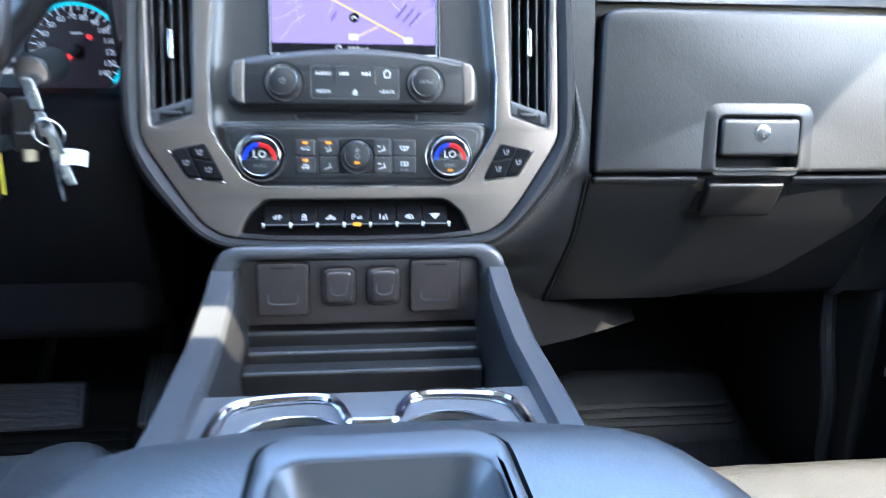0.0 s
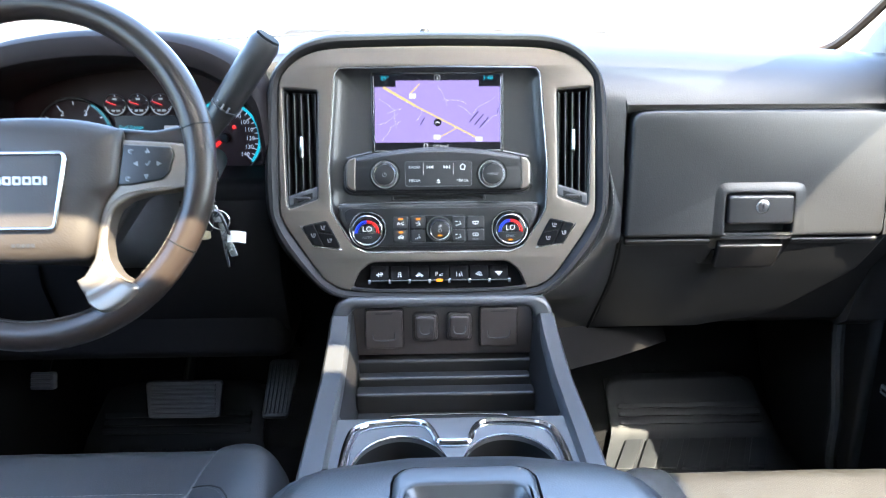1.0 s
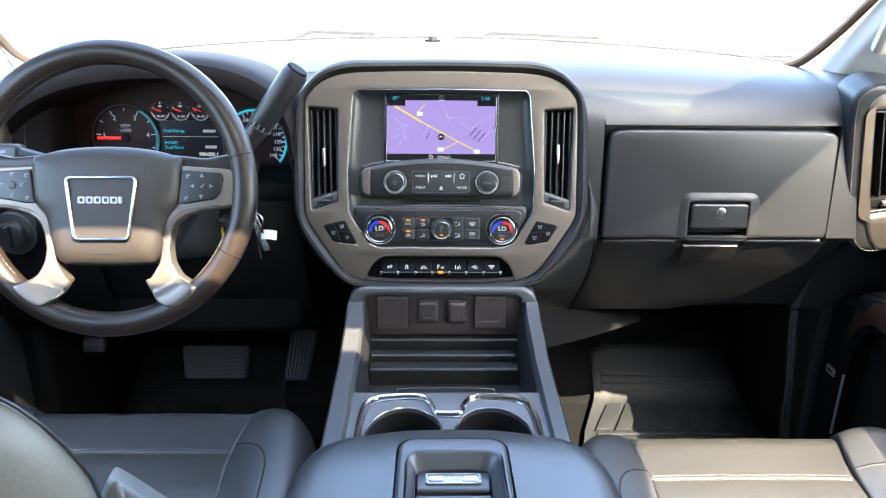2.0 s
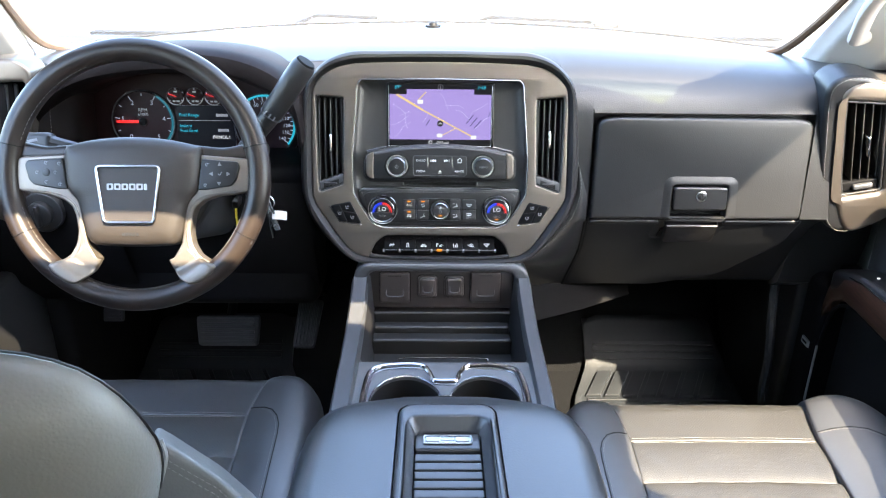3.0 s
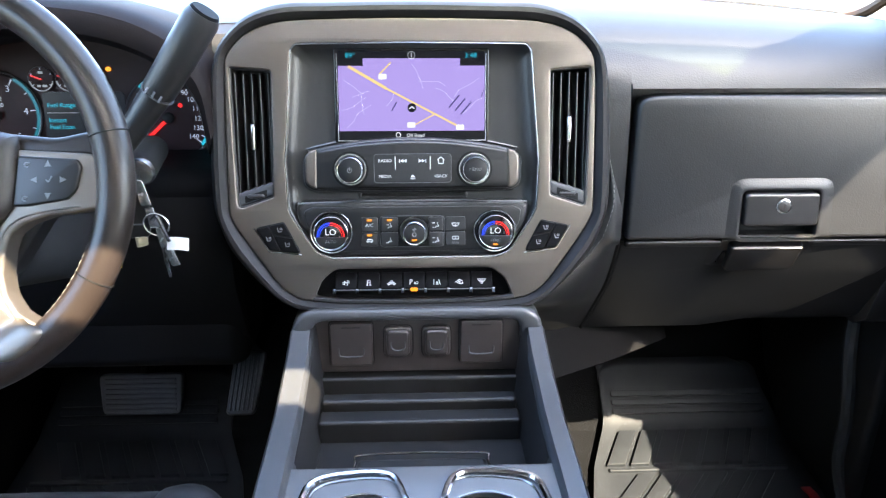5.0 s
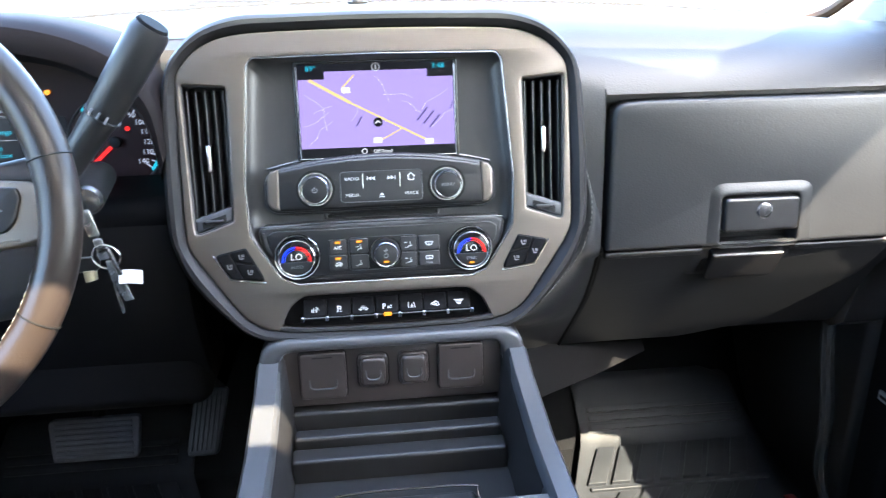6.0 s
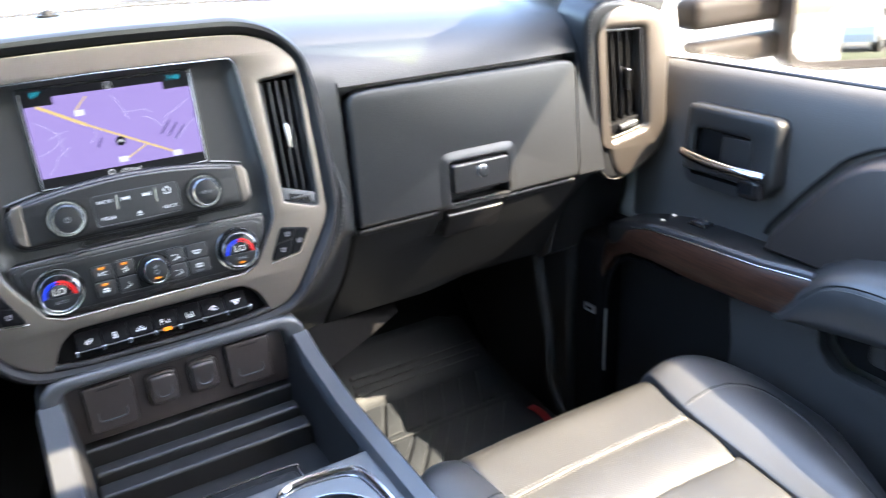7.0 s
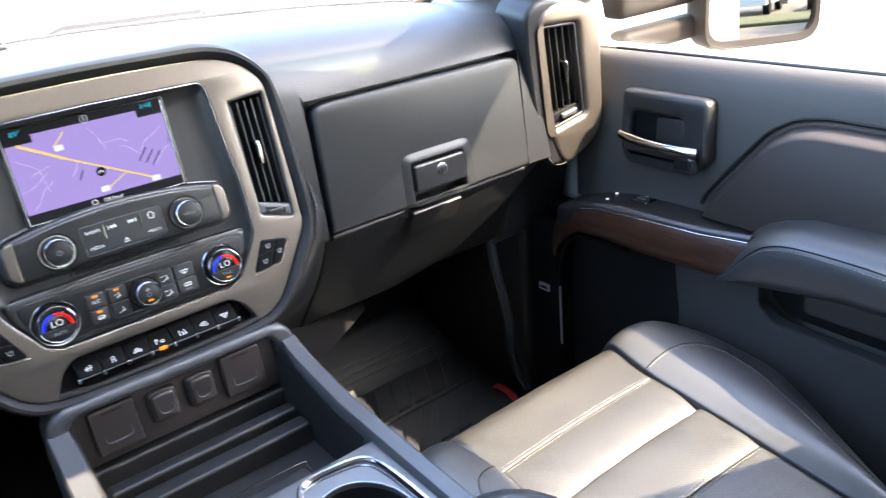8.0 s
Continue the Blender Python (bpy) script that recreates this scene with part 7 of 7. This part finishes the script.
def floor_mat(sgn, inner, outer, label):
    """A moulded mat that narrows towards the toe board. sgn: its side of the tunnel."""
    mt = thing("floor_mat", (sgn * (inner + outer) / 2, 1.0, 0.123), label, "floor mat", "floor mats")

    def near(y):
        return inner + 0.075 * max(0.0, min(1.0, (y - 1.20) / 0.20))

    def far(y):
        return outer - 0.03 * max(0.0, (y - 1.44) / 0.06) ** 2

    top = []
    for f, e in ((0.0, 0.008), (0.02, 0.006), (0.045, 0.0), (0.12, 0.0), (0.5, 0.0), (0.88, 0.0), (0.955, 0.0), (0.98, 0.006), (1.0, 0.008)):
        cut = 0.030 * max(0.0, (abs(2 * f - 1) - 0.80) / 0.2) ** 2
        top.append([(sgn * (near(y) + (far(y) - near(y)) * f), y - (cut * 0.4 if z > 0.22 else 0), z + 0.005 + e - (cut if z > 0.22 else 0)) for y, z in MAT_PATH])
    bot = [[(sgn * (near(y) + (far(y) - near(y)) * f), y, z - 0.003) for y, z in MAT_PATH] for f in (1, 0)]
    rows = top + bot + [top[0]]
    part("mat_sheet", loft(rows if sgn > 0 else rows[::-1], closed=False), RUBBER, mt)
    mid = sgn * (near(1.45) + outer) / 2
    TM = frame_of((mid, 1.405, 0.163), (1, 0, 0), (0, 0.082, 0.076))
    for v in (0.018, 0.036, 0.054):
        part("heel_rib", plate(rrect(0, v, 0.31, 0.011, 0.002, 3), -0.003, 0.0055, TM, 0.0010), RUBBER, mt)
    for ya, yb, q in ((1.285, 1.378, 0.045), (1.155, 1.260, 0.085), (1.01, 1.13, 0.095)):
        GMT = frame_of((0, ya, mat_z(ya) + 0.005), (1, 0, 0), (0, yb - ya, mat_z(yb) - mat_z(ya)))
        lg = math.hypot(yb - ya, mat_z(yb) - mat_z(ya))
        xx = near(ya) + 0.024
        while xx + 0.034 + q < outer - 0.02:
            o = [(xx, 0), (xx + 0.034, 0), (xx + 0.034 + q, lg), (xx + q, lg)]
            part("groove_rib", plate(o if sgn > 0 else [(-x, y) for x, y in reversed(o)], -0.002, 0.0075, GMT, 0.0015), RUBBER, mt)
            xx += 0.045
    for yc in (1.273, 1.143):
        part("cross_rib", rbox((min(sgn * (near(yc) + 0.03), sgn * (outer - 0.03)), yc - 0.004, mat_z(yc) + 0.002), (max(sgn * (near(yc) + 0.03), sgn * (outer - 0.03)), yc + 0.004, mat_z(yc) + 0.0105), 0.002, 2), RUBBER, mt)
    return mt


floor_mat(1, 0.305, 0.732, "grey-black ribbed rubber floor mat partly in sun")
floor_mat(-1, 0.29, 0.732, "grey-black ribbed rubber driver floor mat")
# side panel of the tunnel under the dash
solid("tunnel_side_panel", loft([[(0.180, 1.075, 0.548), (0.188, 1.060, 0.515), (0.190, 1.05, 0.483), (0.178, 1.06, 0.476)], [(0.236, 1.125, 0.53), (0.242, 1.10, 0.505), (0.2435, 1.085, 0.478), (0.23, 1.10, 0.471)], [(0.29, 1.155, 0.52), (0.296, 1.135, 0.498), (0.2975, 1.12, 0.473), (0.285, 1.14, 0.466)], [(0.40, 1.225, 0.500), (0.408, 1.218, 0.487), (0.41, 1.20, 0.466), (0.40, 1.22, 0.460)]], closed=False), DARK, "dark curved trim panel under the dash", "trim panel", kind="structure", angle=60)

# ---- passenger door ----
door = thing("door_1", (0.80, 0.5, 0.2), "dark passenger door panel with wood trim and leather armrest", "door", kind="structure")
part("sill_seal", rbox((0.858, 0.13, 0.862), (0.866, 1.0, 0.8715), 0.003, 2), PLASTIC, door)
roll_top = [(0.870, 0.60), (0.870, 0.862), (0.860, 0.868), (0.850, 0.866), (0.841, 0.858), (0.833, 0.842), (0.826, 0.815), (0.821, 0.78), (0.818, 0.73), (0.816, 0.68), (0.816, 0.60)]
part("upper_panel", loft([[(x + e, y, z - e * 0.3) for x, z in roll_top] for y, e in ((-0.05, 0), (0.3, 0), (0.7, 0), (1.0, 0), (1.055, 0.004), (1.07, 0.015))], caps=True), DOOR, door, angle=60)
DMX = frame_of((0.812, 0.850, 0.758), (0, -1, 0), (0.08, 0, 1))
hb = rpoly([(-0.089, 0.060), (0.078, 0.060), (0.083, -0.034), (0.066, -0.056), (-0.066, -0.056), (-0.087, -0.040)], [0.012, 0.018, 0.02, 0.012, 0.02, 0.012], 5)
hole_h = rpoly([(-0.068, 0.024), (0.031, 0.025), (0.036, -0.012), (0.030, -0.053), (-0.066, -0.050)], 0.010, 4)
part("handle_bezel", plate(hb, -0.01, 0.016, DMX, 0.010, [hole_h]), DASH, door, "satin dark handle surround")
part("handle_cup", plate(offset(hole_h, -0.004), -0.02, 0.0, DMX), DARK, door)
part("cup_step", plate(rpoly([(-0.022, 0.020), (0.030, 0.021), (0.033, -0.03), (-0.022, -0.03)], 0.004, 3), -0.01, 0.005, DMX, 0.002), DASH, door)
part("door_handle", tube([DMX @ Vector(p) for p in smooth_line([(-0.084, -0.016, 0.014), (-0.05, -0.018, 0.024), (0.0, -0.020, 0.031), (0.045, -0.020, 0.032), (0.072, -0.020, 0.025)], 5)], 0.0085, 12), CHROME, door, "bright chrome door handle")
part("handle_base", rbox((0.030, -0.058, 0.0), (0.070, -0.024, 0.030), 0.010, 3, DMX), GLOSS, door)
part("handle_back", rbox((-0.074, -0.040, 0.004), (0.04, -0.022, 0.022), 0.006, 2, DMX), PLASTIC, door)
# leather insert with its curved front edge
insert = rpoly([(0.045, -0.150), (0.060, -0.103), (0.106, -0.043), (0.156, 0.016), (0.196, 0.040), (0.238, 0.046), (0.32, 0.045), (0.86, 0.040), (0.86, -0.150)], [0.02, 0.05, 0.1, 0.05, 0.06, 0.1, 0.1, 0.01, 0.01], 6)
IM = frame_of((0.817, 0.838, 0.765), (0, -1, 0), (0.06, 0, 1))
part("leather_insert", mound(insert, -0.010, 0.024, 0.024, IM, 10), INSERT, door, "smooth dark leather insert", angle=70)
front_edge = [q for q in resample_xy(insert, 120) if q[1] > -0.12 and q[0] < 0.80 and not (q[0] < 0.05)]
front_edge.sort(key=lambda q: q[0])
part("seam_groove", tube([IM @ Vector((x - 0.001, y + 0.001, 0.0)) for x, y in front_edge], 0.0028, 6), SEAL, door)
# switch shelf, wood band, armrest
part("switch_shelf", rbox((0.748, 0.66, 0.590), (0.83, 1.05, 0.634), 0.012, 6, warp=lambda fx, fy, fz: (0, 0, -0.035 * max(0.0, (fy - 0.55) / 0.45) ** 2)), PLASTIC, door)
sw = part("window_switch", rbox((0.786, 0.872, 0.627), (0.812, 0.906, 0.6368), 0.003, 2), GLOSS, door)
part("switch_paddle", rbox((0.790, 0.878, 0.634), (0.804, 0.898, 0.6395), 0.002, 2), SATIN, sw)
part("switch_mark", rbox((0.806, 0.886, 0.6365), (0.809, 0.890, 0.6373), 0.0003, 1), G_WHITE, sw)
for x, y in ((0.809, 0.955), (0.778, 0.950)):
    part("lock_dot", rbox((x - 0.0022, y - 0.0018, 0.622), (x + 0.0022, y + 0.0018, 0.6286), 0.0006, 1), G_WHITE, door)
wood = []
for y, zt, zb, x in ((0.66, 0.638, 0.575, 0.742), (0.74, 0.630, 0.569, 0.740), (0.85, 0.626, 0.567, 0.739), (0.94, 0.620, 0.568, 0.741), (1.0, 0.606, 0.560, 0.748), (1.04, 0.585, 0.535, 0.755), (1.062, 0.560, 0.500, 0.758), (1.075, 0.52, 0.45, 0.762)):
    wood.append([(x + 0.02, y, zb - 0.002), (x + 0.004, y, zb), (x, y, zb + 0.006), (x - 0.003, y, (zt + zb) / 2), (x, y, zt - 0.006), (x + 0.004, y, zt), (x + 0.02, y, zt + 0.002)])
part("wood_trim", loft(wood, caps=True), WOOD, door, "dark brown wood grain band")
part("trim_edge", tube([(r_[5][0] - 0.001, r_[5][1], r_[5][2] + 0.001) for r_ in wood[:5]], 0.0014, 6), DULLCHROME, door, "thin bright edge")
part("shelf_rail", tube([(r_[5][0] + 0.010, r_[5][1], r_[5][2] + 0.002) for r_ in wood[:5]], 0.007, 10), SATIN, door)


ARM = []
for y, st, cr, k in ((0.700, 0.574, 0.590, 0.014), (0.690, 0.577, 0.614, 0.008), (0.674, 0.590, 0.640, 0.003), (0.660, 0.607, 0.655, 0.001), (0.645, 0.624, 0.664, 0.0), (0.621, 0.643, 0.674, 0.0), (0.581, 0.653, 0.684, 0.0), (0.50, 0.656, 0.686, -0.004), (0.40, 0.656, 0.686, -0.014), (0.25, 0.656, 0.686, -0.022), (-0.02, 0.656, 0.686, -0.026)):
    lo = 0.568 + 0.033 * max(0.0, min(1.0, (0.69 - y) / 0.21))
    d = max(0.002, st - lo)
    k = 0.012 + max(k, -0.012)
    ARM.append([(x + k * (1 if x < 0.8 else 0), y + 0.006, z - 0.002) for x, z in ((0.83, lo - 0.002), (0.735, lo), (0.7215, lo + min(0.006, d * 0.2)), (0.7165, lo + d * 0.35), (0.7165, lo + d * 0.7), (0.7195, st), (0.726, st + (cr - st) * 0.38), (0.738, st + (cr - st) * 0.62), (0.757, st + (cr - st) * 0.80), (0.785, cr), (0.83, cr + 0.004))])
arm = part("armrest", loft(ARM, caps=True), LEATHER, door, "padded leather door armrest", angle=60)
run = [Vector(r_[5]) + Vector((-0.001, 0, 0.0006)) for r_ in ARM]
run = smooth_line(run, 8)
part("stitching", stitches(run), STITCH, arm)
part("seam_groove", tube([p + Vector((0.004, 0, 0.0045)) for p in run], 0.0012, 5), SEAL, arm)
# lower panel with the pull pocket and the map pocket
lm = frame_of((0.785, 0.0, 0.0), (0, -1, 0), (0, 0, 1))
lower = [(-0.80, 0.14), (-0.80, 0.46), (-0.815, 0.575), (-0.60, 0.598), (0.05, 0.61), (0.05, 0.10)]
pocket = rpoly([(-0.660, 0.572), (-0.657, 0.526), (-0.630, 0.502), (-0.56, 0.500), (0.0, 0.490), (0.0, 0.580)], [0.012, 0.025, 0.03, 0.05, 0.01, 0.01], 5)
part("lower_panel", plate(rpoly(lower, [0.02, 0.05, 0.02, 0.02, 0.01, 0.01], 4), -0.02, 0.004, lm, 0.006, [pocket]), DOORLOW, door)
part("pull_pocket", plate(offset(pocket, -0.004), -0.055, -0.04, lm), SEAL, door)
part("pocket_step", rbox((0.797, -0.02, 0.523), (0.835, 0.600, 0.585), 0.012, 3), DOOR, door)
part("pocket_rim", tube([lm @ Vector((p[0], p[1], 0.002)) for p in offset(pocket, -0.002)], 0.0040, 6, closed=True), DOORLOW, door)
part("map_pocket_back", rbox((0.80, 0.78, 0.10), (0.84, 1.12, 0.58), 0.01, 2), SEAL, door)
part("pocket_edge", tube(smooth_line([(0.772, 0.90, 0.545), (0.770, 0.99, 0.545), (0.768, 1.04, 0.52), (0.766, 1.058, 0.46), (0.766, 1.062, 0.36), (0.770, 1.058, 0.28)], 6), 0.0035, 8), DARK, door)
part("pocket_strip", rbox((0.753, 1.048, 0.30), (0.757, 1.0515, 0.43), 0.001, 2), EMBLEM, door, "thin pale reflective strip")
part("speaker_panel", rbox((0.755, 1.06, 0.14), (0.84, 1.20, 0.56), 0.02, 3), DARK, door)
bd = part("speaker_badge", rbox((0.7515, 1.078, 0.407), (0.757, 1.106, 0.423), 0.002, 1), EMBLEM, door, "small metal badge")
part("badge_bar", rbox((0.7508, 1.083, 0.4125), (0.7518, 1.101, 0.4175), 0.0003, 1), SEAL, bd)
# door seal strip and kick panel
solid("kick_panel", rbox((0.742, 1.13, 0.085), (0.835, 1.66, 0.56), 0.02, 3), BINPLASTIC, "dark plastic kick panel beside the footwell", "kick panel", kind="structure")
solid("kick_panel", rbox((-0.835, 1.10, 0.085), (-0.742, 1.66, 0.56), 0.02, 3), DARK, "dark plastic kick panel beside the pedals", "kick panel", kind="structure")
solid("door_seal", tube(smooth_line([(0.738, 1.235, 0.56), (0.736, 1.222, 0.44), (0.736, 1.19, 0.32), (0.737, 1.185, 0.225), (0.745, 1.15, 0.15)], 6), 0.012, 10), DOORLOW, "dull grey rubber door seal", "door seal", kind="structure")
solid("seat_tag", rbox((-0.009, -0.034, 0.0), (0.009, 0.034, 0.004), 0.002, 3, frame_of((0.712, 1.185, 0.1345), (1, 0.05, 0), (-0.05, 1, 0.08)) @ Matrix.Identity(4), lambda fx, fy, fz: (0, 0, 0.008 * math.sin(3 * fy))), RED, "small red webbing strap end on the floor mat", "strap")

# driver door, dark
dd = thing("door_2", (-0.80, 0.5, 0.2), "dark driver door panel with armrest", "door", kind="structure")
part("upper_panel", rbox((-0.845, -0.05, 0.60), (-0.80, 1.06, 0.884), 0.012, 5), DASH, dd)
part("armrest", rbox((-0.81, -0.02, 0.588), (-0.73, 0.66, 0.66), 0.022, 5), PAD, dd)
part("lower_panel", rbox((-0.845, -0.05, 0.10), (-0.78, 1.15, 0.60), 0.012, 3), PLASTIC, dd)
dv = thing("side_vent", (-0.745, 1.03, 0.72), "pewter framed side air vent beside the driver door", "air vent", "dashboard air vents")
DV = frame_of((-0.735, 0.985, 0.85), (math.cos(radians(4)), math.sin(radians(4)), 0), (-0.03, 0.03, 1))
part("frame", plate([(-x, y) for x, y in pv_out], -0.05, 0.014, DV, 0.007, [[(-x, y) for x, y in pv_hole]]), SILVER, dv, "pewter surround")
part("vent_box", plate([(-x, y) for x, y in offset(pv_hole, -0.003)], -0.06, -0.045, DV), SEAL, dv)
for i in range(4):
    u = 0.040 - 0.0165 * i
    part("slat", tube([(u + 0.006, 0.098, -0.006), (u - 0.004, 0.03, -0.008), (u - 0.016, -0.036, -0.006)], 0.0022, 6, m=DV, flat=4.0), PLASTIC, dv)

# ---- outside mirror ----
mir = thing("side_mirror", (1.0, 1.0, 0.80), "dark towing side mirror on two arms outside the window", "side mirror")
MM = frame_of((1.18, 0.928, 0.965), (0.2, -0.113, 0), (0.027, 0.054, 1))
mo = rpoly([(-0.115, -0.140), (0.110, -0.140), (0.115, 0.20), (-0.110, 0.20)], 0.035, 6)
m96 = resample_xy(mo, 64)
part("housing", loft([[MM @ Vector((x * k, y * k + 0.03 * (1 - k), w)) for x, y in m96] for k, w in ((0.60, -0.13), (0.85, -0.11), (1.0, -0.06), (1.02, 0.0), (1.0, 0.008), (0.93, 0.006), (0.92, -0.004))]), MIRRORSHELL, mir)
part("mirror_glass", plate(offset(mo, 0.010), -0.01, -0.002, MM), MIRROR, mir, "mirror glass reflecting the lot")
part("arm", rbox((0.90, 1.02, 0.905), (1.14, 1.08, 0.955), 0.018, 3), MIRRORSHELL, mir)
part("arm", rbox((0.90, 1.01, 0.842), (1.14, 1.06, 0.885), 0.015, 3), MIRRORSHELL, mir)


# ---- far things seen in the mirror ----
def parked_car(x, y, turn, mat, label):
    c = thing("parked_car", (x, y, -0.55), label, "car", "parked cars")
    m = pose(x, y, -0.55, 0, 0, turn)
    prof = [(-2.2, 0.35), (-2.2, 0.75), (-1.9, 0.90), (-1.3, 0.98), (-0.7, 1.42), (0.6, 1.46), (1.3, 1.0), (2.1, 0.85), (2.25, 0.6), (2.2, 0.35)]
    part("body", loft([[m @ Vector((w * (0.82 if z > 1.1 else 1), yy, z)) for yy, z in prof] for w in (-0.88, -0.80, 0.80, 0.88)], caps=True), mat, c)
    part("window_band", loft([[m @ Vector((w, yy, z)) for yy, z in ((-1.1, 1.02), (-0.68, 1.36), (0.55, 1.39), (1.1, 1.02))] for w in (-0.84, 0.84)], caps=True), CARGLASS, c)
    for yy in (-1.4, 1.4):
        for w in (-0.80, 0.80):
            part("wheel", tube([m @ Vector((w - 0.1, yy, 0.32)), m @ Vector((w + 0.1, yy, 0.32))], 0.32, 18), SEAL, c)
    return c


for i, (x, y, mat, lb) in enumerate(((0.6, -29, PAINT, "white parked sedan in the lot"), (3.6, -29.5, CARPAINT, "grey parked sedan in the lot"), (6.6, -29, CARGLASS, "black parked sedan in the lot"), (9.6, -29.3, CARPAINT, "grey parked sedan at the end of a row"))):
    parked_car(x, y, 8, mat, lb)
solid("grass_strip", rbox((-30, -25.5, -0.56), (40, -21.5, -0.45), 0.05, 2), GRASS, "dry green grass strip beyond the lot", "grass", kind="stuff")


def tree(x, y, h, seed):
    t = thing("tree", (x, y, -0.5), "leafy green street tree beyond the lot", "tree", "street trees")
    r = random.Random(seed)
    part("trunk", tube([(x, y, -0.5), (x + 0.05, y, h * 0.25), (x - 0.05, y + 0.1, h * 0.5), (x, y, h * 0.8)], [0.2, 0.16, 0.11, 0.04], 8), BARK, t)
    verts, faces = [], []
    for i in range(1500):
        d = Vector((r.gauss(0, 1), r.gauss(0, 1), r.gauss(0, 0.8)))
        d = d.normalized() * (r.random() ** 0.4)
        p = Vector((x, y, h * 0.72)) + Vector((d.x * h * 0.36, d.y * h * 0.36, d.z * h * 0.30))
        a = Vector((r.uniform(-1, 1), r.uniform(-1, 1), r.uniform(-1, 1))).normalized() * 0.16
        b = a.orthogonal().normalized() * 0.1
        k = len(verts)
        verts += [p - a, p + b, p + a, p - b]
        faces.append((k, k + 1, k + 2, k + 3))
    bm = bmesh.new()
    vs = [bm.verts.new(v) for v in verts]
    for f in faces:
        bm.faces.new([vs[i] for i in f])
    part("crown", bm, LEAF, t)


for i, (x, y, h) in enumerate(((1.8, -34, 6), (5.6, -23.6, 6), (8.4, -35, 6.5), (-3.0, -35, 7), (12.0, -34, 6))):
    tree(x, y, h, 10 + i)
